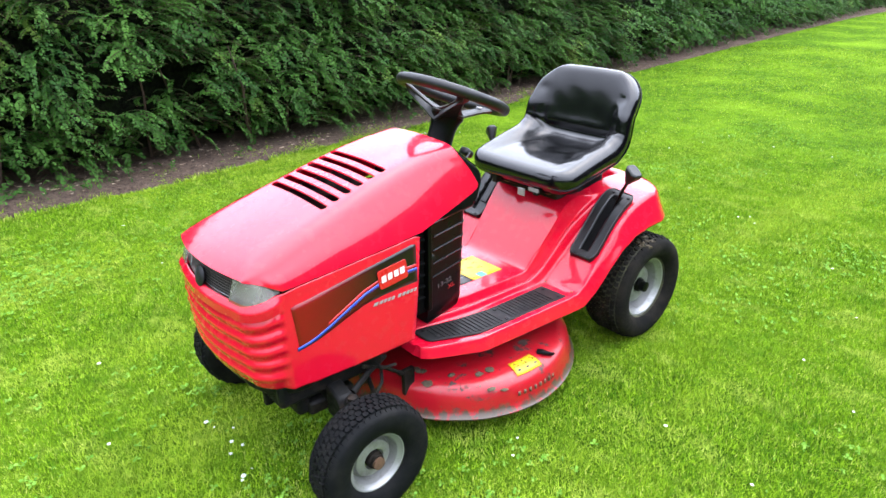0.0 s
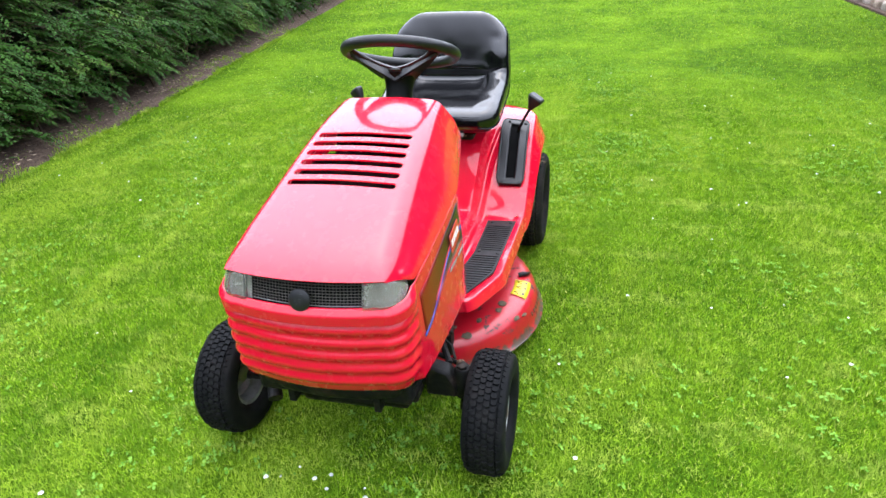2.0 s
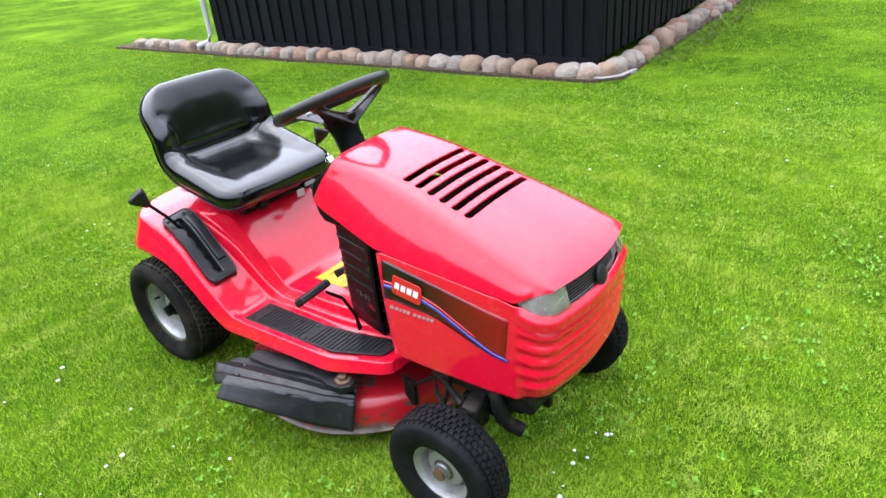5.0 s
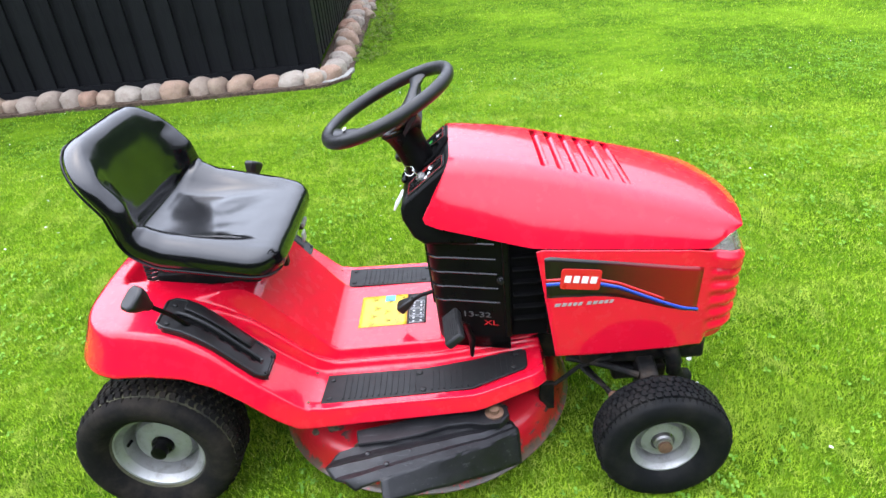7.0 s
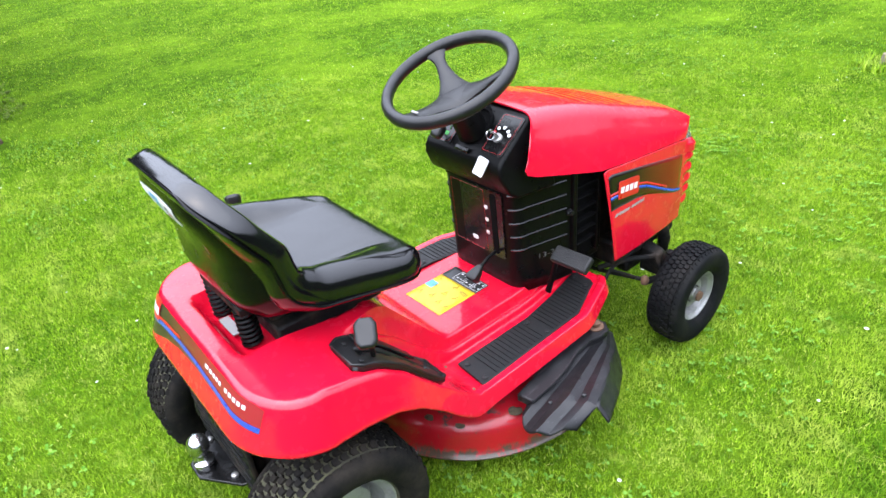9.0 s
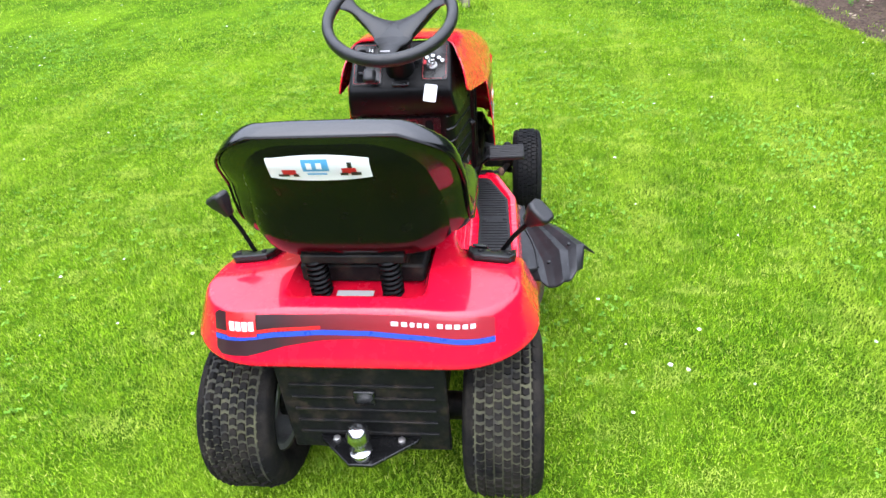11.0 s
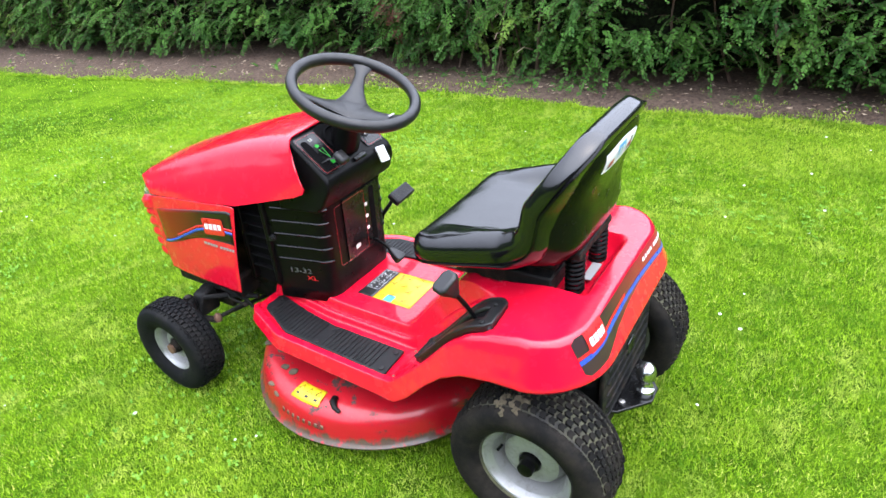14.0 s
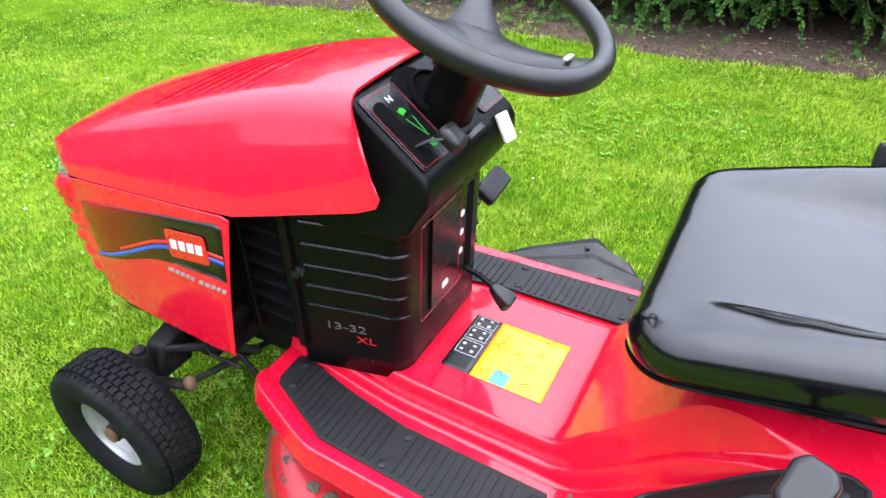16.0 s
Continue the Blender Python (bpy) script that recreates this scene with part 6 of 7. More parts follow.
    bx, by = -0.813, 0.010
    part("tow_ball", lathe([(0.003, 0.200), (0.010, 0.200), (0.010, 0.224), (0.021, 0.224), (0.021, 0.243), (0.025, 0.246), (0.025, 0.254), (0.014, 0.262), (0.013, 0.272), (0.019, 0.279), (0.0245, 0.290), (0.0262, 0.302), (0.0240, 0.315), (0.017, 0.325), (0.010, 0.328)], 28, "z", m=Matrix.Translation((bx, by, 0))), M["chrome"], hp, "shiny steel tow ball", smooth=50)
    for y in (0.075, -0.075):
        part("bolt", lathe([(0.009, 0.236), (0.009, 0.243), (0.004, 0.245)], 6, "z", m=Matrix.Translation((-0.775, y, 0))), M["steel"], hp)


undercarriage()


# ---- ground: lawn, bed of bare soil along the hedge ----
LAWN_EDGE = ([-60, -21, -13.7, -6.4, -3.1, -1.3, 0.0, 2.3, 3.6, 5.5, 7.6, 12, 60], [-9.2, -5.6, -4.65, -3.58, -3.12, -2.93, -2.78, -2.62, -2.36, -1.98, -1.74, -1.3, 3.5])
HEDGE_FOOT = ([-60, -28, -7.1, -3.8, -1.4, 0.0, 1.3, 2.6, 4.4, 6.5, 9.3, 12, 60], [-11.2, -7.1, -4.05, -3.45, -3.2, -3.14, -3.14, -3.2, -3.0, -2.6, -2.38, -2.1, 2.6])


def lawn_edge(x):
    return np.interp(x, *LAWN_EDGE)


def hedge_foot(x):
    return np.interp(x, *HEDGE_FOOT)


def lawn_material():
    """Short mown lawn: gap shade painted dark green, blades, yellow thatch and greener clover patches."""
    k = Mat("lawn", (0.10, 0.22, 0.02), 0.95, spec=0.03)
    fine = k.noise(150, 5, 0.75)
    mid = k.noise(9, 5, 0.65)
    wide = k.noise(0.9, 4)
    # the darkest green is painted in for shade between the blades
    c = k.mix(k.ramp(fine, 0.35, 0.68), (0.012, 0.034, 0.003), (0.088, 0.184, 0.007))
    c = k.mix(k.ramp(mid, 0.45, 0.70, 0, 0.40), c, (0.165, 0.315, 0.012))
    c = k.mix(k.ramp(wide, 0.45, 0.7, 0, 0.45), c, (0.225, 0.375, 0.018))
    k.to("Base Color", c)
    k.bump(k.mix(0.5, fine, k.noise(45, 4, 0.7)), 0.9, 0.03)
    return k.m


def blade_material():
    k = Mat("grass_blade", (0.10, 0.25, 0.02), 0.6, spec=0.03)
    r = k.island()
    c = k.mix(k.ramp(r, 0.0, 0.75), (0.042, 0.120, 0.006), (0.240, 0.405, 0.018))
    c = k.mix(k.ramp(r, 0.90, 0.98), c, (0.48, 0.52, 0.12))
    c = k.mix(k.ramp(k.noise(1.4, 4), 0.45, 0.66, 0, 0.50), c, (0.30, 0.45, 0.028))
    c = k.mix(k.ramp(k.noise(7.5, 5, 0.7, stretch=(1, 0.55, 1)), 0.52, 0.62, 0, 0.62), c, (0.37, 0.46, 0.075))
    c = k.mix(k.ramp(k.noise(2.6, 5, 0.7), 0.50, 0.68, 0, 0.50), c, (0.040, 0.130, 0.008))
    c = k.mix(k.ramp(k.noise(24, 3, 0.6), 0.50, 0.62, 0, 0.5), c, (0.060, 0.170, 0.008))
    # faint stripes left by mowing along the hedge
    c = k.mix(k.ramp(k.noise(2.4, 4, 0.6, stretch=(0.14, 1.0, 1)), 0.50, 0.66, 0, 0.45), c, (0.36, 0.47, 0.050))
    k.to("Base Color", c)
    tr = k.n.new("ShaderNodeBsdfTranslucent")
    k.l.new(c, tr.inputs["Color"])
    mx = k.n.new("ShaderNodeMixShader")
    mx.inputs[0].default_value = 0.12
    k.l.new(k.b.outputs[0], mx.inputs[1])
    k.l.new(tr.outputs[0], mx.inputs[2])
    k.l.new(mx.outputs[0], k.n["Material Output"].inputs["Surface"])
    return k.m


def soil_material():
    k = Mat("bare_soil", (0.10, 0.065, 0.045), 0.95, spec=0.15)
    c = k.mix(k.ramp(k.noise(38, 7, 0.75), 0.35, 0.65), (0.036, 0.025, 0.019), (0.150, 0.104, 0.078))
    c = k.mix(k.ramp(k.noise(3.0, 4), 0.45, 0.7, 0, 0.5), c, (0.100, 0.075, 0.055))
    k.to("Base Color", c)
    k.bump(k.noise(60, 8, 0.75), 0.9, 0.03)
    return k.m


def lumps(x, y):
    return 0.006 * np.sin(2.1 * x + 0.7 * y) * np.sin(1.7 * y - 0.4 * x) + 0.003 * np.sin(5.3 * x + 1.1) * np.sin(4.7 * y) - 0.020 * np.exp(-((x - 0.64) ** 2 + (y - 0.40) ** 2) / 0.11)


def sheet(name, xs, ys, zf, material, label, category=""):
    gx, gy = np.meshgrid(xs, ys, indexing="ij")
    gz = zf(gx, gy)
    me = bpy.data.meshes.new(name)
    n, m = gx.shape
    idx = np.arange(n * m).reshape(n, m)
    quads = np.stack([idx[:-1, :-1], idx[1:, :-1], idx[1:, 1:], idx[:-1, 1:]], -1).reshape(-1, 4)
    me.from_pydata(np.stack([gx, gy, gz], -1).reshape(-1, 3).tolist(), [], quads.tolist())
    me.materials.append(material)
    me.polygons.foreach_set("use_smooth", [True] * len(me.polygons))
    return tagged(new(name, me), label, category, kind="structure")


def spaced(lo, hi, near, n):
    """Grid lines, close together in the middle and wide apart outside."""
    t = np.linspace(-1, 1, n)
    return np.unique(np.concatenate([np.sinh(t * 4.2) / np.sinh(4.2) * (hi - lo) / 2 + (hi + lo) / 2, np.linspace(-near, near, 90)]))


lawn = sheet("ground", spaced(-1500, 1500, 7, 70), spaced(-1500, 1500, 7, 70), lambda x, y: np.where(np.hypot(x, y) < 40, lumps(x, y), 0.0) - 0.004, lawn_material(), "short green mown lawn reaching to the horizon")


def soil_bed():
    xs = np.concatenate([np.linspace(-60, -8, 40), np.linspace(-7.8, 10, 150), np.linspace(11, 60, 30)])
    rows = []
    for x in xs:
        e = float(lawn_edge(x)) + 0.05 * noise.noise(Vector((x * 3.1, 0, 0))) + 0.025 * noise.noise(Vector((x * 11, 3, 0)))
        b = float(hedge_foot(x)) - 1.6
        row = []
        for j in range(22):
            t = j / 21
            y = e + (b - e) * t ** 1.3
            h = 0.012 + 0.03 * min(1, t * 6) + 0.022 * noise.noise(Vector((x * 4, y * 4, 0))) + 0.012 * noise.noise(Vector((x * 13, y * 13, 5)))
            row.append(Vector((x, y, h if j else -0.01)))
        rows.append(row)
    bm = loft(rows)
    bmesh.ops.recalc_face_normals(bm, faces=bm.faces)
    if bm.faces[50].normal.z < 0:
        bmesh.ops.reverse_faces(bm, faces=bm.faces)
    me = mesh_of("soil_bed", bm, soil_material(), 60)
    return tagged(new("soil_bed", me), "strip of bare brown soil along the hedge", "soil", kind="structure")


soil_bed()


def stuff(name, verts, faces, material, label, category, smooth=False):
    """One joined mesh from arrays: verts (n, 3), faces (m, k)."""
    me = bpy.data.meshes.new(name)
    nv, (nf, k) = len(verts), faces.shape
    me.vertices.add(nv)
    me.vertices.foreach_set("co", verts.astype(np.float32).ravel())
    me.loops.add(nf * k)
    me.loops.foreach_set("vertex_index", faces.astype(np.int32).ravel())
    me.polygons.add(nf)
    me.polygons.foreach_set("loop_start", np.arange(0, nf * k, k, dtype=np.int32))
    me.update(calc_edges=True)
    me.validate()
    me.materials.append(material)
    if smooth:
        me.polygons.foreach_set("use_smooth", [True] * nf)
    return tagged(new(name, me), label, category, kind="stuff")


rng = np.random.default_rng(7)


def on_lawn(x, y):
    """Whether a place is grass: not in the bed, under the shed or in the stones."""
    ragged = 0.10 * (patches(x, x * 0, 0.40, 31) - 0.5) + 0.06 * (patches(x, y, 0.07, 33) - 0.5)
    return (y > lawn_edge(x) + 0.03 + ragged) & ~((y > 3.86 + 0.03 * (x + 1)) & (x < -0.72 - 0.045 * (y - 4.2)))


def blades(x, y, length, width):
    """Bent blades of three points a side, as triangles."""
    n = len(x)
    a = rng.uniform(0, 2 * np.pi, n)
    lean = rng.uniform(0.15, 1.0, n) ** 0.8 * 1.05
    h = length * np.cos(lean)
    d = length * np.sin(lean)
    ux, uy = np.cos(a), np.sin(a)
    tw = a + np.pi / 2 + rng.uniform(-0.6, 0.6, n)
    wx, wy = np.cos(tw) * width / 2, np.sin(tw) * width / 2
    z0 = lumps(x, y) - 0.006
    v = np.empty((n, 5, 3))
    v[:, 0] = np.stack([x - wx, y - wy, z0], 1)
    v[:, 1] = np.stack([x + wx, y + wy, z0], 1)
    mx, my, mz = x + ux * d * 0.32, y + uy * d * 0.32, z0 + h * 0.62
    v[:, 2] = np.stack([mx + wx * 0.85, my + wy * 0.85, mz], 1)
    v[:, 3] = np.stack([mx - wx * 0.85, my - wy * 0.85, mz], 1)
    v[:, 4] = np.stack([x + ux * d, y + uy * d, z0 + h], 1)
    b = np.arange(n)[:, None] * 5
    f = np.concatenate([b + [0, 1, 2], b + [0, 2, 3], b + [3, 2, 4]], 0)
    return v.reshape(-1, 3), f


def tufts(x, y, length, width):
    """Short mown blades, one tapered sliver each, leaning every way."""
    n = len(x)
    a, lean = rng.uniform(0, 2 * np.pi, n), rng.uniform(0.05, 1.2, n)
    tw = a + np.pi / 2 + rng.uniform(-0.9, 0.9, n)
    z0 = lumps(x, y) - 0.004
    v = np.empty((n, 3, 3))
    v[:, 0] = np.stack([x - np.cos(tw) * width / 2, y - np.sin(tw) * width / 2, z0], 1)
    v[:, 1] = np.stack([x + np.cos(tw) * width / 2, y + np.sin(tw) * width / 2, z0], 1)
    v[:, 2] = np.stack([x + np.cos(a) * length * np.sin(lean), y + np.sin(a) * length * np.sin(lean), z0 + length * np.cos(lean)], 1)
    return v.reshape(-1, 3), np.arange(3 * n).reshape(n, 3)


BLADE = blade_material()


def scatter(n, r0, r1, keep):
    """Places spread evenly over a ring, thinned by keep(radius)."""
    r, t = np.sqrt(rng.uniform(r0 ** 2, r1 ** 2, n)), rng.uniform(0, 2 * np.pi, n)
    x, y = r * np.cos(t), r * np.sin(t)
    ok = on_lawn(x, y) & (rng.uniform(0, 1, n) < keep(r))
    return x[ok], y[ok]


def patches(x, y, cell, seed):
    """Smooth random heights from 0 to 1 over the plan, in patches about as wide as cell."""
    table = np.random.default_rng(seed).uniform(0, 1, (256, 256))
    u, w = x / cell + 1000, y / cell + 1000
    i, j = np.floor(u).astype(int), np.floor(w).astype(int)
    fu, fw = smoothstep(u - i, 0, 1), smoothstep(w - j, 0, 1)
    at = lambda p, q: table[p % 256, q % 256]
    return (at(i, j) * (1 - fu) + at(i + 1, j) * fu) * (1 - fw) + (at(i, j + 1) * (1 - fu) + at(i + 1, j + 1) * fu) * fw


def grass():
    # close lawn round the mower in low uneven cushions, thinning outwards
    x, y = scatter(2700000, 0.0, 4.4, lambda r: 1 - smoothstep(r, 1.7, 4.4))
    n = len(x)
    cushion = 0.45 * patches(x, y, 0.045, 3) + 0.35 * patches(x, y, 0.13, 5) + 0.35 * patches(x, y, 0.5, 9)
    v, f = tufts(x, y, 0.0175 * np.clip(0.25 + 1.2 * cushion + rng.normal(0, 0.16, n), 0.25, 1.7), rng.uniform(0.0022, 0.0042, n))
    stuff("lawn_grass", v, f, BLADE, "short mown green grass blades", "grass")
    # wider ring, coarser, reaching far along the hedge
    x, y = scatter(620000, 2.0, 12.0, lambda r: smoothstep(r, 1.8, 3.2) * (1 - 0.55 * smoothstep(r, 5, 12)))
    x2, y2 = scatter(190000, 11.0, 42.0, lambda r: 11.5 / r)
    x, y = np.concatenate([x, x2]), np.concatenate([y, y2])
    n = len(x)
    far = np.clip(np.hypot(x, y) / 5, 1, 9)
    a, lean = rng.uniform(0, 2 * np.pi, n), rng.uniform(0.2, 1.0, n)
    ln, w = rng.uniform(0.010, 0.022, n) * far ** 0.5, rng.uniform(0.004, 0.007, n) * far
    z0 = lumps(x, y) - 0.004
    v = np.empty((n, 3, 3))
    tw = a + np.pi / 2
    v[:, 0] = np.stack([x - np.cos(tw) * w / 2, y - np.sin(tw) * w / 2, z0], 1)
    v[:, 1] = np.stack([x + np.cos(tw) * w / 2, y + np.sin(tw) * w / 2, z0], 1)
    v[:, 2] = np.stack([x + np.cos(a) * ln * np.sin(lean), y + np.sin(a) * ln * np.sin(lean), z0 + ln * np.cos(lean)], 1)
    stuff("lawn_grass", v.reshape(-1, 3), np.arange(3 * n).reshape(n, 3), BLADE, "grass further out on the lawn", "grass")
    # a ragged fringe of longer grass along the bed and the stones
    m = 34000
    x = rng.uniform(-6.5, 7.5, m)
    y = lawn_edge(x) + 0.05 - rng.exponential(0.085, m)
    ok = patches(x, y, 0.11, 21) + 0.35 * patches(x, y, 0.04, 23) > 0.45 + 1.6 * np.maximum(0, lawn_edge(x) - 0.04 - y)
    x, y = x[ok], y[ok]
    m = len(x)
    v, f = blades(x, y, rng.uniform(0.016, 0.038, m), rng.uniform(0.003, 0.006, m))
    v[:, 2] += np.repeat(np.clip((lawn_edge(x) - y) * 0.22, 0, 0.035), 5)
    stuff("edge_grass", v, f, BLADE, "longer grass fringe at the soil bed", "grass")


grass()


def unseen_tree_ring():
    """Unseen dark trees and hedges added far off on all sides, dimming the low sky."""
    k = Mat("unseen_trees", (0.04, 0.08, 0.025), 0.9, spec=0.1)
    k.to("Base Color", k.mix(k.ramp(k.noise(0.9, 6, 0.7), 0.4, 0.65), (0.012, 0.028, 0.010), (0.06, 0.11, 0.03)))
    k.bump(k.noise(1.6, 6, 0.7), 1.0, 0.5)
    rows = []
    for h, r in ((-0.2, 46), (3.5, 46.6), (8.0, 47.2), (11.4, 48.5), (13.0, 51), (12.4, 55)):
        rows.append([Vector((math.cos(a) * r, math.sin(a) * r, h * (1 + 0.16 * noise.noise(Vector((math.cos(a) * 4, math.sin(a) * 4, 0)))) - 0.1)) for a in np.linspace(0, 2 * math.pi, 120, endpoint=False)])
    bm = loft(rows, wrap=True)
    bmesh.ops.recalc_face_normals(bm, faces=bm.faces)
    tagged(new("backdrop", mesh_of("backdrop", bm, k.m, 60)), "unseen dark green tree ring added to dim the low sky", "trees", kind="structure")


unseen_tree_ring()


def clover_and_daisies():
    cm = Mat("clover_leaf", (0.075, 0.22, 0.02), 0.7, spec=0.06)
    cm.to("Base Color", cm.mix(cm.island(), (0.075, 0.19, 0.016), (0.15, 0.29, 0.040)))
    n = 11000
    cx, cy = rng.uniform(-4.5, 4.5, 150), rng.uniform(-2.6, 3.9, 150)
    pick = rng.integers(0, 150, n)
    x, y = cx[pick] + rng.normal(0, 0.16, n), cy[pick] + rng.normal(0, 0.16, n)
    ok = on_lawn(x, y)
    x, y = x[ok], y[ok]
    n = len(x)
    h = rng.uniform(0.006, 0.017, n) + lumps(x, y)
    verts, faces = [], []
    a0, s = rng.uniform(0, 6.28, n), rng.uniform(0.004, 0.010, n)
    ring = np.array([(0, 0), (0.7, -0.5), (1.25, -0.45), (1.45, 0), (1.25, 0.45), (0.7, 0.5)])
    v = np.empty((n, 3, 6, 3))
    for k in range(3):
        a = a0 + k * 2.094
        for i, (u, w) in enumerate(ring):
            v[:, k, i, 0] = x + s * (u * np.cos(a) - w * np.sin(a))
            v[:, k, i, 1] = y + s * (u * np.sin(a) + w * np.cos(a))
            v[:, k, i, 2] = h + 0.002 * np.sin(a * 3 + i) - 0.003 * (abs(w) > 0.3) * 0
    f = np.arange(n * 18).reshape(-1, 6)
    stuff("clover", v.reshape(-1, 3), f, cm.m, "small patches of clover leaves in the lawn", "clover")
    dm = plain("white_petal", (0.62, 0.62, 0.58), 0.6, 0, 0, 0.1)
    m = 260
    x, y = rng.uniform(-4.5, 5.0, m), rng.uniform(-2.7, 4.0, m)
    x[:9], y[:9] = rng.normal(0.85, 0.045, 9), rng.normal(-0.05, 0.075, 9)
    ok = on_lawn(x, y) & ~((np.abs(x) < 0.75) & (np.abs(y) < 0.3))
    x, y = x[ok], y[ok]
    vs, fs = [], []
    count = 0
    for px, py in zip(x, y):
        r = rng.uniform(0.003, 0.0075)
        z = rng.uniform(0.014, 0.026) + float(lumps(px, py))
        for k in range(7):
            a = 2 * math.pi * k / 7
            d, t = np.array([math.cos(a), math.sin(a)]), np.array([-math.sin(a), math.cos(a)])
            for u, w, dz in ((0.15, -0.1, 0.5), (1.0, -0.34, 0), (1.05, 0.34, 0), (0.15, 0.1, 0.5)):
                q = d * u * r + t * w * r
                vs.append((px + q[0], py + q[1], z + dz * r))
        fs += [[count + 4 * k + i for i in range(4)] for k in range(7)]
        count += 28
    stuff("daisies", np.array(vs), np.array(fs), dm, "scattered small white clover flowers and daisies", "daisies")
    lm = Mat("dry_leaf", (0.20, 0.11, 0.05), 0.8)
    lm.to("Base Color", lm.mix(lm.island(), (0.12, 0.06, 0.03), (0.40, 0.32, 0.22)))
    n = 1500
    x = rng.uniform(-7, 9, n)
    t = rng.uniform(0.02, 1.0, n)
    y = lawn_edge(x) * (1 - t) + (hedge_foot(x) - 0.3) * t
    z = 0.055 + rng.uniform(-0.008, 0.012, n)
    a, s = rng.uniform(0, 6.28, n), rng.uniform(0.008, 0.022, n)
    v = np.empty((n, 4, 3))
    for i, (u, w, dz) in enumerate(((-1, 0, 0.2), (0, -0.45, 0), (1, 0, 0.3), (0, 0.45, 0.1))):
        v[:, i] = np.stack([x + s * (u * np.cos(a) - w * np.sin(a)), y + s * (u * np.sin(a) + w * np.cos(a)), z + s * dz], 1)
    stuff("fallen_leaves", v.reshape(-1, 3), np.arange(4 * n).reshape(n, 4), lm.m, "dry leaves and chips on the soil", "leaves")


clover_and_daisies()


# ---- hedge ----
def leaf_material(name, lo, hi, tip):
    """Foliage whose tone drifts from branch to branch, with a little difference from leaf to leaf."""
    k = Mat(name, lo, 0.55, spec=0.09)
    drift = k.ramp(k.noise(3.2, 3, 0.6), 0.36, 0.66, 0, 0.75)
    add = k.n.new("ShaderNodeMath")
    k.l.new(drift, add.inputs[0])
    k.l.new(k.ramp(k.island(), 0, 1, 0, 0.3), add.inputs[1])
    c = k.mix(add.outputs[0], lo, hi)
    c = k.mix(k.ramp(k.noise(1.7, 4, 0.7), 0.58, 0.70, 0, 0.75), c, tip)
    k.to("Base Color", c)
    tr = k.n.new("ShaderNodeBsdfTranslucent")
    k.l.new(c, tr.inputs["Color"])
    mx = k.n.new("ShaderNodeMixShader")
    mx.inputs[0].default_value = 0.22
    k.l.new(k.b.outputs[0], mx.inputs[1])
    k.l.new(tr.outputs[0], mx.inputs[2])
    k.l.new(mx.outputs[0], k.n["Material Output"].inputs["Surface"])
    return k.m


def sprays(px, py, pz, heading, length, leaves, size, rise=(0.1, 0.8), fall=(0.5, 1.2)):
    """Arching fronds with leaves in pairs along a drooping twig; returns leaf quads and twig quads."""
    n = len(px)
    e0, e1 = rng.uniform(*rise, n), rng.uniform(*fall, n)
    bend = rng.normal(0, 0.35, n)
    roll = rng.normal(0, 0.45, n)
    steps = leaves // 2 + 1
    lv = np.empty((n, leaves, 4, 3))
    tv = np.empty((n, 5, 2, 3))
    p = np.stack([px, py, pz], 1).astype(float)
    marks = np.linspace(0, steps - 1, 5).astype(int)
    m = 0
    for k in range(steps):
        t = k / (steps - 1)
        e = e0 - (e0 + e1) * t ** 0.8
        a = heading + bend * t
        d = np.stack([np.cos(a) * np.cos(e), np.sin(a) * np.cos(e), np.sin(e)], 1)
        flat = np.stack([-np.sin(a), np.cos(a), np.zeros(n)], 1)
        up = np.cross(d, flat)
        side = flat * np.cos(roll)[:, None] + up * np.sin(roll)[:, None]
        if k in marks and m < 5:
            tv[:, m, 0], tv[:, m, 1] = p, p + up * 0.004
            m += 1
        if k < steps - 1:
            for q in (0, 1):
                sg = 1 if q else -1
                s = size * rng.uniform(0.60, 1.25, n) * (1.0 - 0.45 * t ** 2) * (0.6 + 0.4 * min(1, t * 6))
                ang = rng.uniform(0.55, 1.25, n)
                lift = rng.uniform(-0.6, 0.6, n)
                ld = d * np.cos(ang)[:, None] + side * (sg * np.sin(ang))[:, None] + up * (0.3 * lift)[:, None]
                wv = d * np.sin(ang)[:, None] - side * (sg * np.cos(ang))[:, None] + up * lift[:, None]
                c = p + d * (rng.uniform(-0.6, 0.6, n) * length / steps)[:, None]
                i = 2 * k + q
                lv[:, i, 0] = c
                lv[:, i, 1] = c + ld * (s * 0.5)[:, None] + wv * (s * 0.33)[:, None]
                lv[:, i, 2] = c + ld * s[:, None] - up * (s * 0.12)[:, None]
                lv[:, i, 3] = c + ld * (s * 0.5)[:, None] - wv * (s * 0.33)[:, None]
        p = p + d * (length / steps)[:, None]
    return lv, tv


def leafy(name, twigname, lv, tv, mat, twig, parent):
    """Joins leaves and twigs into two parts of the plant."""
    v = lv.reshape(-1, 3)
    ob = stuff(name, v, np.arange(len(v)).reshape(-1, 4), mat, "", "")
    ob.parent, ob["kind"] = parent, ""
    n = len(tv)
    b = np.arange(n)[:, None] * 10
    f = np.concatenate([b + [2 * i, 2 * i + 1, 2 * i + 3, 2 * i + 2] for i in range(4)], 0)
    ob = stuff(twigname, tv.reshape(-1, 3), f, twig, "", "")
    ob.parent, ob["kind"] = parent, ""


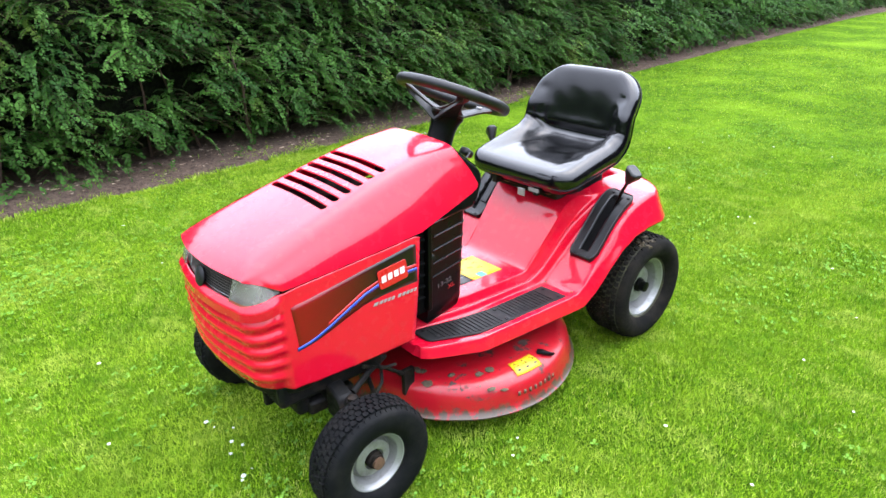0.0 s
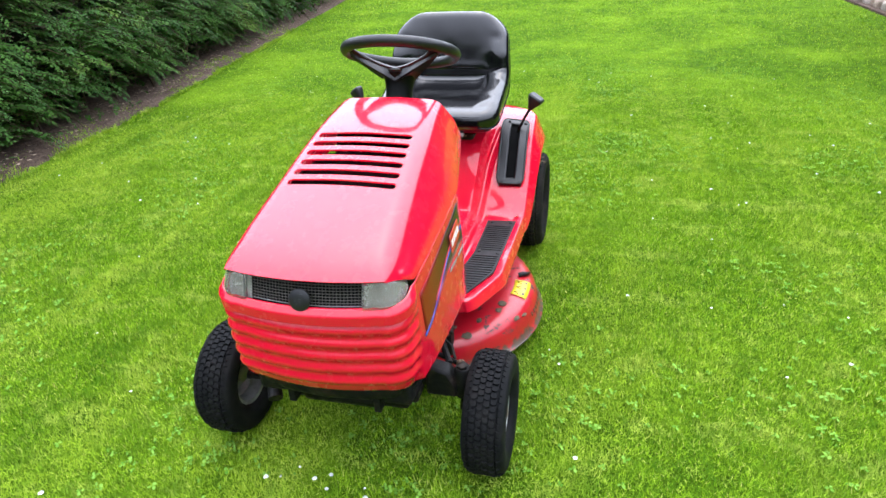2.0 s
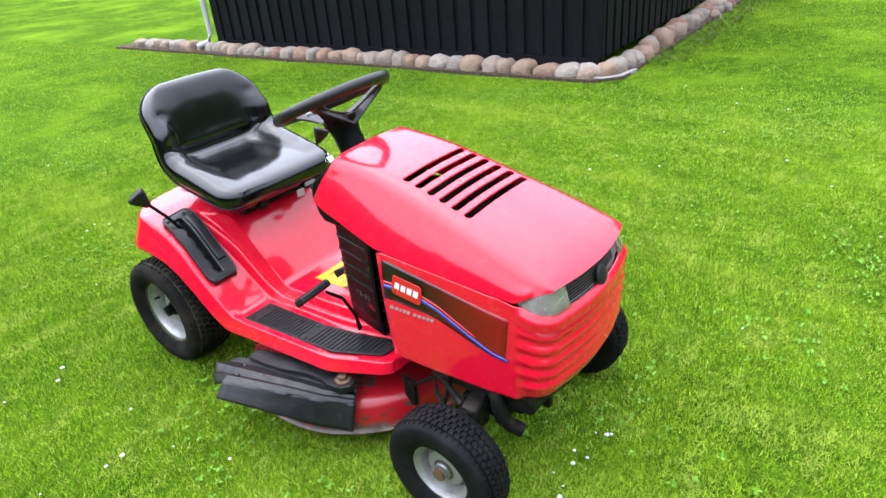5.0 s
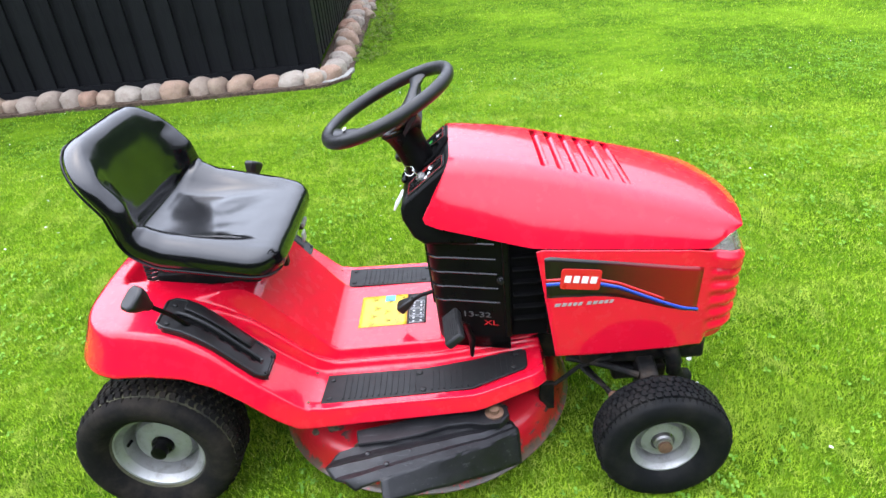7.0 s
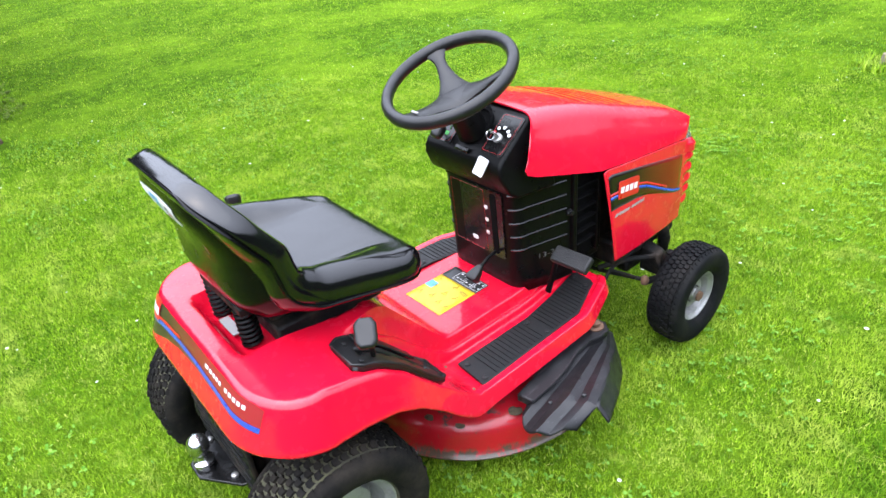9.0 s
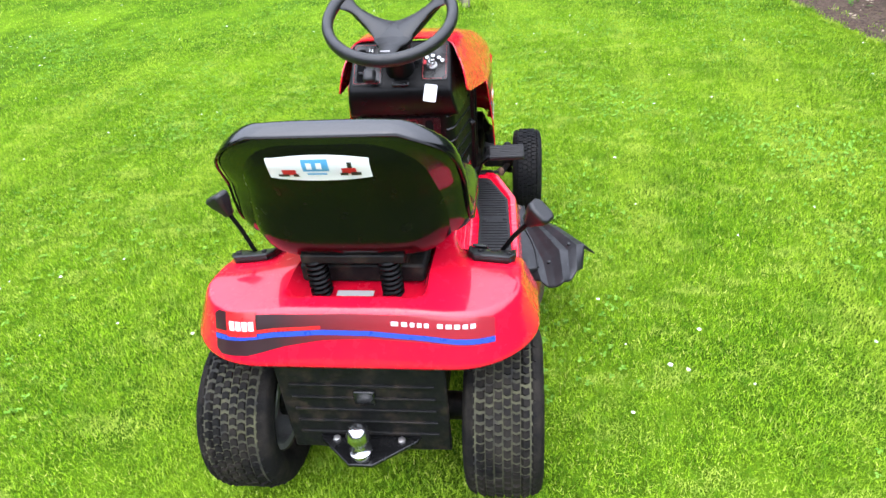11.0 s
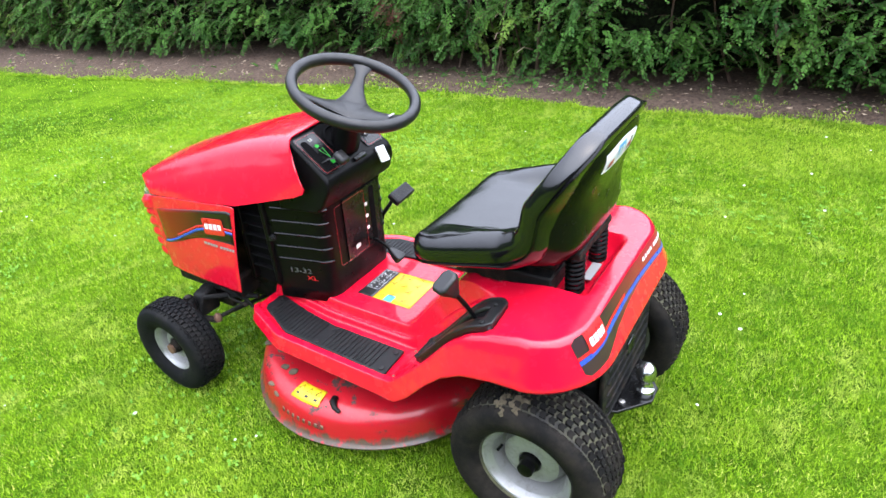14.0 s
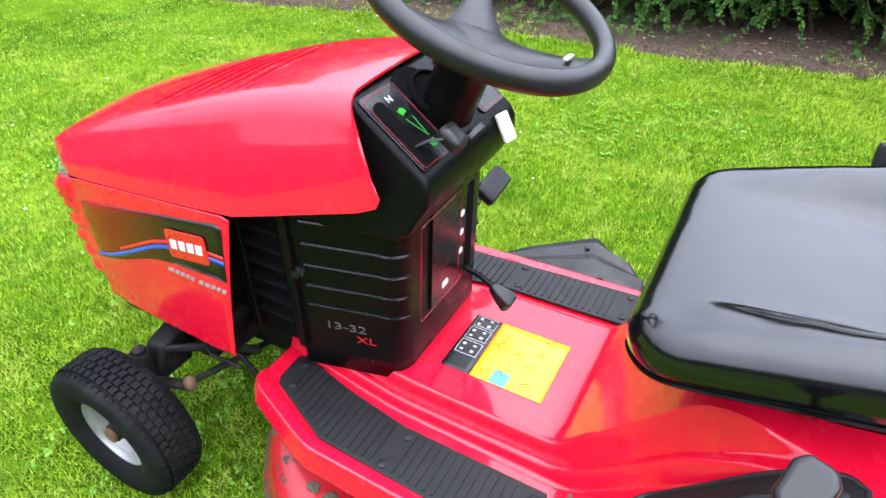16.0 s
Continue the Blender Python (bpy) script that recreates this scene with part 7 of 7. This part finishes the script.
def hedge_lump(x, z):
    """How far the clipped face swells out at a place along and up the hedge."""
    return np.array([noise.noise(Vector((a * 1.15 + 0.35 * b, b * 1.5, 0))) + 0.55 * noise.noise(Vector((a * 2.7, b * 2.4, 3))) for a, b in zip(x, z)])


def build_hedge():
    hedge = thing("hedge", "dense dark green hedge with arching leafy twigs", "hedge")
    # uneven inner mass of twigs, painted near-black for the shade behind the leaves
    core = Mat("hedge_depth_shade", (0.010, 0.016, 0.006), 0.95, spec=0.1)
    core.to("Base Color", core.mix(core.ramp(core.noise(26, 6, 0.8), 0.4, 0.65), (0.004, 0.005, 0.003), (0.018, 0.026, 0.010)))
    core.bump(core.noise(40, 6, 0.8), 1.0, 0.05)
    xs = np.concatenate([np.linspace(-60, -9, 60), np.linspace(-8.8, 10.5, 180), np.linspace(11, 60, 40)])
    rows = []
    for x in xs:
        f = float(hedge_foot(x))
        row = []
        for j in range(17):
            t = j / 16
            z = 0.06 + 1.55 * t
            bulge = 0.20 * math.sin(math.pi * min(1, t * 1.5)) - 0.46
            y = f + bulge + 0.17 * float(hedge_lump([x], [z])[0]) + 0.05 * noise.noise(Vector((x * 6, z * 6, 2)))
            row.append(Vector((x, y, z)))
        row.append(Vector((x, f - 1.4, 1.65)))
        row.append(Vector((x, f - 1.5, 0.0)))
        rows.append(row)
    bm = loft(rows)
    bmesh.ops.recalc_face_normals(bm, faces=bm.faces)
    part("core", bm, core.m, hedge, "near-black inner sheet standing for shade inside the hedge")
    leaf = leaf_material("hedge_leaf", (0.014, 0.052, 0.012), (0.070, 0.165, 0.026), (0.180, 0.270, 0.045))
    twig = plain("hedge_twig", (0.06, 0.035, 0.022), 0.85, 0, 0, 0.3)

    def face(x0, x1, n, low, high):
        x, zz = rng.uniform(x0, x1, n), rng.uniform(low, high, n)
        z = 0.12 + 1.48 * zz
        lump = hedge_lump(x, z)
        gap = np.array([noise.noise(Vector((a * 2.3, b * 2.6, 7))) for a, b in zip(x, z)]) + 0.35 * lump
        ok = gap > -0.40 + rng.normal(0, 0.08, n)
        x, z, zz, lump = x[ok], z[ok], zz[ok], lump[ok]
        y = hedge_foot(x) - 0.27 + 0.21 * np.sin(np.pi * np.minimum(1, zz * 1.6 + 0.12)) + 0.21 * lump + rng.normal(0, 0.045, len(x))
        return x, y, z

    # whole branches: a main frond with side fronds fanning from it
    x, y, z = face(-6.5, 9.5, 2000, 0.04, 1.0)
    lean = np.pi / 2 + 0.30 + 0.55 * np.array([noise.noise(Vector((a * 0.8, b * 0.8, 21))) for a, b in zip(x, z)]) + rng.normal(0, 0.35, len(x))
    for _ in range(3):
        m = len(x)
        lv, tv = sprays(x + rng.normal(0, 0.05, m), y + rng.normal(0, 0.03, m), z + rng.normal(0, 0.05, m), lean + rng.normal(0, 0.30, m), rng.uniform(0.20, 0.48, m), 40, 0.033)
        leafy("foliage", "twig_wood", lv, tv, leaf, twig, hedge)
    # shorter fill between the branches
    x, y, z = face(-6.5, 9.5, 9000, 0.0, 1.0)
    m = len(x)
    lv, tv = sprays(x, y - 0.05, z, np.pi / 2 + 0.2 + rng.normal(0, 0.8, m), rng.uniform(0.10, 0.24, m), 18, 0.033, (-0.2, 1.0), (0.1, 1.1))
    leafy("foliage", "twig_wood", lv, tv, leaf, twig, hedge)
    # the far reach of the hedge, coarser
    x, y, z = face(-30, -6.2, 3600, 0.0, 1.0)
    m = len(x)
    lv, tv = sprays(x, y, z, np.pi / 2 - 0.2 + rng.normal(0, 0.6, m), rng.uniform(0.35, 0.75, m), 26, 0.062)
    leafy("foliage", "twig_wood", lv, tv, leaf, twig, hedge)
    # one dead brown branch
    m = 26
    dead = leaf_material("dead_leaf", (0.055, 0.022, 0.016), (0.12, 0.050, 0.030), (0.16, 0.08, 0.045))
    lv, tv = sprays(rng.normal(2.10, 0.05, m), np.full(m, -2.98) + rng.normal(0, 0.03, m), rng.normal(0.52, 0.09, m), np.pi / 2 + rng.normal(0, 0.5, m), rng.uniform(0.10, 0.22, m), 18, 0.026, (-0.6, 0.4), (0.6, 1.3))
    leafy("foliage", "twig_wood", lv, tv, dead, twig, hedge)
    # bare stems near the ground, a few broken twigs pale at their ends
    random.seed(11)
    for k in range(46):
        x = random.uniform(-4.5, 8.5)
        f = float(hedge_foot(x)) - random.uniform(0.02, 0.3)
        a = random.uniform(-0.5, 0.5)
        pts = [(x, f, 0.02), (x + a * 0.15, f + random.uniform(-0.03, 0.06), 0.22), (x + a * 0.35, f + random.uniform(-0.05, 0.16), 0.5), (x + a * 0.5, f + random.uniform(-0.05, 0.2), 0.8)]
        r = random.uniform(0.006, 0.014)
        part("stem", tube(pts, [r, r * 0.85, r * 0.6, r * 0.35], 6), twig, hedge)
    pale = plain("bare_pale_twig", (0.26, 0.20, 0.14), 0.85, 0, 0, 0.3)
    for k in range(16):
        x = random.uniform(0.6, 3.6) if k < 9 else random.uniform(-3, 6)
        f = float(hedge_foot(x))
        z = random.uniform(0.12, 0.75)
        dx, dz = random.uniform(-0.14, 0.14), random.uniform(-0.10, 0.10)
        pts = [(x, f - 0.12, z), (x + dx * 0.5, f + 0.02, z + dz * 0.5 + 0.03), (x + dx, f + random.uniform(0.06, 0.16), z + dz)]
        part("bare_twig", tube(pts, [0.006, 0.005, 0.003], 6), pale, hedge)


build_hedge()


def weeds():
    """Low weeds growing out of the bare soil at the hedge's foot."""
    wm = leaf_material("weed_leaf", (0.03, 0.09, 0.014), (0.075, 0.18, 0.03), (0.14, 0.24, 0.06))
    n = 150
    x = np.concatenate([rng.uniform(-3, 8, n - 60), rng.normal(1.0, 0.5, 60)])
    t = rng.uniform(0.15, 1.1, n)
    y = lawn_edge(x) * (1 - t) + hedge_foot(x) * t
    lv, tv = sprays(x, y, np.full(n, 0.05), rng.uniform(0, 6.28, n), rng.uniform(0.05, 0.13, n), 12, 0.026, (0.5, 1.4), (-0.2, 0.5))
    v = lv.reshape(-1, 3)
    stuff("weeds", v, np.arange(len(v)).reshape(-1, 4), wm, "small green weeds on the soil bed", "weeds")


weeds()


# ---- black wooden shed with a border of field stones ----
def tarred_wood():
    k = Mat("black_tarred_wood", (0.012, 0.012, 0.013), 0.6, spec=0.08)
    g = k.noise(9, 6, 0.7, stretch=(14, 14, 0.6))
    c = k.mix(k.ramp(g, 0.35, 0.7), (0.003, 0.003, 0.004), (0.010, 0.011, 0.012))
    c = k.mix(k.ramp(k.chance(), 0.5, 1.0, 0, 0.5), c, (0.011, 0.012, 0.013))
    k.to("Base Color", c)
    k.bump(g, 0.5, 0.004)
    return k.m


def field_stone():
    k = Mat("field_stone", (0.3, 0.25, 0.2), 0.85)
    r = k.chance()
    c = k.mix(k.ramp(r, 0.0, 0.35), (0.25, 0.135, 0.090), (0.30, 0.215, 0.155))
    c = k.mix(k.ramp(r, 0.4, 0.7), c, (0.25, 0.215, 0.180))
    c = k.mix(k.ramp(r, 0.75, 0.90), c, (0.31, 0.270, 0.225))
    c = k.mix(k.ramp(k.noise(1.6, 7, 0.75), 0.46, 0.70, 0, 0.7), c, (0.150, 0.100, 0.075))
    c = k.mix(k.ramp(k.noise(7, 5), 0.6, 0.7, 0, 0.5), c, (0.38, 0.34, 0.30))
    k.to("Base Color", c)
    k.bump(k.noise(3.0, 7, 0.72), 0.8, 0.03)
    return k.m


WOOD, STONE = tarred_wood(), field_stone()
CORNER = (-1.05, 4.47)
TURN = math.atan2(0.13, 9.0)
# the shed's corner on the lawn, and its slight turn
SHED = Matrix.Translation((-0.99, 4.17, 0)) @ Matrix.Rotation(0.03, 4, "Z") @ Matrix.Translation((-CORNER[0], -CORNER[1], 0))


def side_x(y):
    return CORNER[0] - (y - CORNER[1]) * math.tan(TURN)


def build_shed():
    shed = thing("shed", "black tarred wooden shed with vertical board cladding", "shed")
    shed.matrix_basis = SHED
    x0, y1, h = -6.45, 13.5, 2.15
    part("wall", prism([(x0, 4.52), (-1.10, 4.52), (side_x(y1) - 0.05, y1), (x0, y1)], 0.10, h, "z"), WOOD, shed)
    roof = Mat("roof_felt", (0.03, 0.03, 0.03), 0.9)
    roof.bump(roof.noise(90, 4), 0.5, 0.004)
    part("roof", prism([(x0 - 0.25, 2.15), (-0.85, 2.15), (-0.85, 2.21), (-3.7, 2.75), (x0 - 0.25, 2.21)], 4.25, y1 + 0.3, "y"), roof.m, shed)
    part("sill", box(x0, -1.06, 4.46, 4.53, 0.04, 0.13), WOOD, shed)
    # front boards, each second one proud
    mesh_a = mesh_of("board", box(-0.065, 0.065, -0.012, 0.012, 0.13, h), WOOD, 0)
    k = 0
    x = x0 + 0.06
    while x < -1.07:
        ob = new("board", mesh_a)
        ob.parent = shed
        ob.location = (x, 4.502 if k % 2 else 4.478, 0.006 * math.sin(k * 3.7))
        ob.rotation_euler = (0, 0, 0.02 * math.sin(k * 2.3))
        x += 0.098
        k += 1
    y = 4.56
    while y < y1:
        ob = new("board", mesh_a)
        ob.parent = shed
        ob.location = (side_x(y) + (-0.032 if k % 2 else -0.008), y, 0.006 * math.sin(k * 3.7))
        ob.rotation_euler = (0, 0, math.pi / 2 + TURN + 0.02 * math.sin(k * 2.3))
        y += 0.098
        k += 1
    part("corner_board", box(-1.10, -1.035, 4.455, 4.52, 0.12, h), WOOD, shed, bevel=0.004)
    pipe = plain("grey_pipe", (0.45, 0.45, 0.44), 0.5)
    dp = part("downpipe", tube([(-6.50, 4.40, 2.1), (-6.50, 4.40, 0.22), (-6.50, 4.34, 0.12), (-6.56, 4.20, 0.08)], 0.035, 12), pipe, shed, "pale grey downpipe at the shed's corner")
    return shed


build_shed()


def stone_border():
    """A row of rounded field stones set along two walls of the shed."""
    border = thing("stone_border", "row of rounded field stones at the shed's foot", "stone border")
    border.matrix_basis = SHED
    random.seed(21)
    shapes = []
    for k in range(9):
        bm = bmesh.new()
        bmesh.ops.create_icosphere(bm, subdivisions=3, radius=1)
        off = Vector((k * 7.3, k * 3.1, 0))
        for v in bm.verts:
            p = v.co.copy()
            q = Vector([math.copysign(abs(c) ** 0.72, c) for c in p])
            v.co = q * (0.93 + 0.26 * noise.noise(p * 0.9 + off) + 0.10 * noise.noise(p * 2.4 + off))
            v.co.z = max(v.co.z, -0.6)
        shapes.append(mesh_of("stone", bm, STONE, 0))
        shapes[-1].polygons.foreach_set("use_smooth", [True] * len(shapes[-1].polygons))

    def put(x, y, a, w, d, h):
        ob = new("stone", random.choice(shapes))
        ob.parent = border
        ob.location = (x, y, h * 0.36)
        ob.rotation_euler = (random.uniform(-0.15, 0.15), random.uniform(-0.15, 0.15), a + random.choice((0, math.pi)) + random.uniform(-0.2, 0.2))
        ob.scale = (w, d, h)

    x = -8.2
    while x < -1.0:
        w = random.uniform(0.075, 0.135)
        x += w * 0.88
        put(x, 4.30 + random.uniform(-0.03, 0.03), 0, w * 1.05, random.uniform(0.09, 0.13), random.uniform(0.072, 0.108))
        x += w * 0.92
    y = 4.46
    while y < 13:
        w = random.uniform(0.075, 0.135)
        y += w * 0.9
        put(side_x(y) + 0.11 + random.uniform(-0.04, 0.04), y, math.pi / 2, w * 1.05, random.uniform(0.09, 0.13), random.uniform(0.085, 0.12))
        if random.random() < 0.35:
            put(side_x(y) + 0.25 + random.uniform(-0.04, 0.03), y + 0.05, math.pi / 2, w * 0.8, 0.08, 0.07)
        y += w * 0.9
    for x, y in ((-0.96, 4.36), (-0.92, 4.50), (-1.08, 4.30)):
        put(x, y, 0.8, 0.11, 0.10, 0.10)
    pave = plain("pale_slab", (0.28, 0.27, 0.25), 0.8, 0, 0, 0.3, 20)
    part("slab", prism([(-1.06, 4.20), (-0.92, 4.22), (-0.80, 4.36), (-0.765, 4.62), (-0.80, 4.62), (-0.84, 4.40), (-0.94, 4.26), (-1.06, 4.235)], 0.0, 0.030, "z"), pave, border, "thin pale slab at the corner", bevel=0.004)
    # gravelly soil under the stones
    bm = prism([(-8.5, 4.14), (-1.0, 4.14), (-0.78, 4.34), (side_x(13) + 0.34, 13.0), (side_x(13) - 0.1, 13.0), (-1.1, 4.56), (-8.5, 4.56)], -0.05, 0.022, "z")
    tagged(new("gravel_strip", mesh_of("gravel_strip", bm, bpy.data.materials["bare_soil"], 0)), "narrow strip of earth under the stones", "soil", kind="structure").matrix_basis = SHED


stone_border()


# ---- young tree on the lawn ----
def young_tree():
    tree = thing("young_tree", "slender young tree with thin grey trunk on the lawn", "tree")
    bark = Mat("grey_bark", (0.14, 0.11, 0.09), 0.9)
    bark.to("Base Color", bark.mix(bark.ramp(bark.noise(40, 6), 0.4, 0.65), (0.07, 0.055, 0.045), (0.22, 0.19, 0.16)))
    bark.bump(bark.noise(120, 5), 0.6, 0.004)
    bx, by = 3.94, 0.142
    trunk = [(bx, by, -0.02), (bx - 0.01, by - 0.012, 0.12), (bx - 0.03, by - 0.045, 0.30), (bx - 0.05, by - 0.07, 0.45), (bx - 0.06, by - 0.088, 0.58), (bx - 0.07, by - 0.10, 0.75), (bx - 0.08, by - 0.10, 1.2), (bx - 0.07, by - 0.09, 1.8), (bx - 0.06, by - 0.08, 2.4)]
    part("trunk", tube(trunk, [0.024, 0.018, 0.016, 0.015, 0.017, 0.013, 0.011, 0.008, 0.004], 10), bark.m, tree)
    random.seed(3)
    tips = []
    # one low limb drooping towards the hedge, the rest of the crown higher up
    low = [(Vector((bx - 0.06, by - 0.085, 0.53)), Vector((-0.03, -0.12, 0.06)), Vector((-0.08, -0.60, 0.02))), (Vector((bx - 0.065, by - 0.09, 0.64)), Vector((-0.06, -0.2, 0.04)), Vector((-0.10, -0.55, 0.08))), (Vector((bx - 0.07, by - 0.10, 0.78)), Vector((0.05, -0.2, 0.1)), Vector((0.06, -0.45, 0.16)))]
    for p0, d1, d2 in low:
        pts = [p0, p0 + d1, p0 + d2]
        part("branch", tube(pts, [0.008, 0.006, 0.002], 6), bark.m, tree)
        tips += [((p0 + d1).lerp(p0 + d2, t), -math.pi / 2) for t in np.linspace(-0.1, 1.0, 11)]
    for k in range(15):
        z = 0.95 + 0.1 * k
        a = k * 2.4 + random.uniform(-0.3, 0.3)
        ln = random.uniform(0.35, 0.6) * (1 - 0.035 * k)
        p0 = Vector((bx - 0.075, by - 0.095, z))
        pts = [p0, p0 + Vector((math.cos(a) * ln * 0.5, math.sin(a) * ln * 0.5, 0.10)), p0 + Vector((math.cos(a) * ln, math.sin(a) * ln, 0.12))]
        part("branch", tube(pts, [0.007, 0.005, 0.002], 6), bark.m, tree)
        tips += [(p0.lerp(pts[2], t), a) for t in np.linspace(0.3, 1.0, 9)]
    lf = leaf_material("tree_leaf", (0.06, 0.14, 0.02), (0.13, 0.23, 0.04), (0.26, 0.32, 0.09))
    p = np.array([t[0] for t in tips])
    lv, tv = sprays(p[:, 0], p[:, 1], p[:, 2], np.array([t[1] for t in tips]) + rng.normal(0, 0.9, len(tips)), rng.uniform(0.10, 0.17, len(tips)), 14, 0.040, rise=(-0.3, 0.4))
    v = lv.reshape(-1, 3)
    ob = stuff("crown", v, np.arange(len(v)).reshape(-1, 4), lf, "", "")
    ob.parent = tree
    ob["kind"] = ""
    stub = plain("cut_wood_stub", (0.22, 0.19, 0.13), 0.85, 0, 0, 0.5)
    for dx, dy, h, r in ((-0.13, -0.055, 0.075, 0.030), (-0.02, 0.075, 0.065, 0.026)):
        part("stub", lathe([(0.001, 0.0), (r * 1.1, 0.0), (r, h * 0.5), (r * 0.95, h), (0.001, h + 0.004)], 14, "z", m=Matrix.Translation((bx + dx, by + dy, 0)) @ Matrix.Rotation(0.08, 4, "X")), stub, tree, "short cut stub at the trunk's foot")
    n = 500
    a, r = rng.uniform(0, 6.28, n), 0.20 * np.sqrt(rng.uniform(0, 1, n))
    v, f = blades(bx - 0.08 + r * np.cos(a), by + 1.2 * r * np.sin(a), rng.uniform(0.05, 0.10, n), rng.uniform(0.004, 0.007, n))
    stuff("edge_grass", v, f, BLADE, "longer grass tuft round the young tree", "grass")


young_tree()


# ---- robot mower on its base plate beside the shed, and the weedy verge there ----
def robot_mower():
    turn = Matrix.Translation((-0.78, 12.30, 0)) @ Matrix.Rotation(radians(-16), 4, "Z")
    slab = prism(rounded(-0.42, 0.42, -0.40, 0.36, 0.06), 0.0, 0.035, "z", m=turn)
    grey = plain("grey_plastic_plate", (0.34, 0.34, 0.33), 0.6, 0, 0, 0.25, 25)
    tagged(new("charging_base", mesh_of("charging_base", slab, grey, 30)), "flat grey charging base plate on the lawn", "charging base")
    bot = thing("robot_mower", "orange and black robot mower docked on its plate", "robot mower")
    orange = plain("orange_plastic", (0.80, 0.16, 0.02), 0.35, 0, 0.3, 0.1)

    def ring(z, grow, n=28):
        return [turn @ Vector((x, y, z)) for x, y in rounded(-0.27 - grow, 0.27 + grow, -0.30 - grow, 0.26 + grow, 0.12, 6)]

    part("body", loft([ring(0.055, -0.03), ring(0.075, 0.0), ring(0.115, 0.0)], wrap=True), M["plastic"], bot)
    part("shell", loft([ring(0.112, 0.012), ring(0.16, 0.014), ring(0.215, -0.02), ring(0.25, -0.09), ring(0.258, -0.2)], wrap=True), orange, bot, "bright orange shell")
    for x in (-0.25, 0.25):
        part("wheel", lathe([(0.03, -0.025), (0.105, -0.025), (0.11, 0.0), (0.105, 0.025), (0.03, 0.025)], 20, "x", m=turn @ Matrix.Translation((x, 0.14, 0.145))), M["rubber"], bot)
    wm = leaf_material("verge_weed", (0.07, 0.12, 0.02), (0.16, 0.21, 0.04), (0.24, 0.24, 0.08))
    n = 700
    y = rng.uniform(4.6, 12.2, n)
    x = np.array([side_x(v) for v in y]) + rng.uniform(0.28, 0.62, n)
    lv, tv = sprays(x, y, np.full(n, 0.012), rng.uniform(0, 6.28, n), rng.uniform(0.04, 0.10, n), 10, 0.022, (0.4, 1.3), (-0.2, 0.5))
    v = lv.reshape(-1, 3)
    stuff("verge_weeds", v, np.arange(len(v)).reshape(-1, 4), wm, "yellow-green weeds along the stone border", "weeds")


robot_mower()
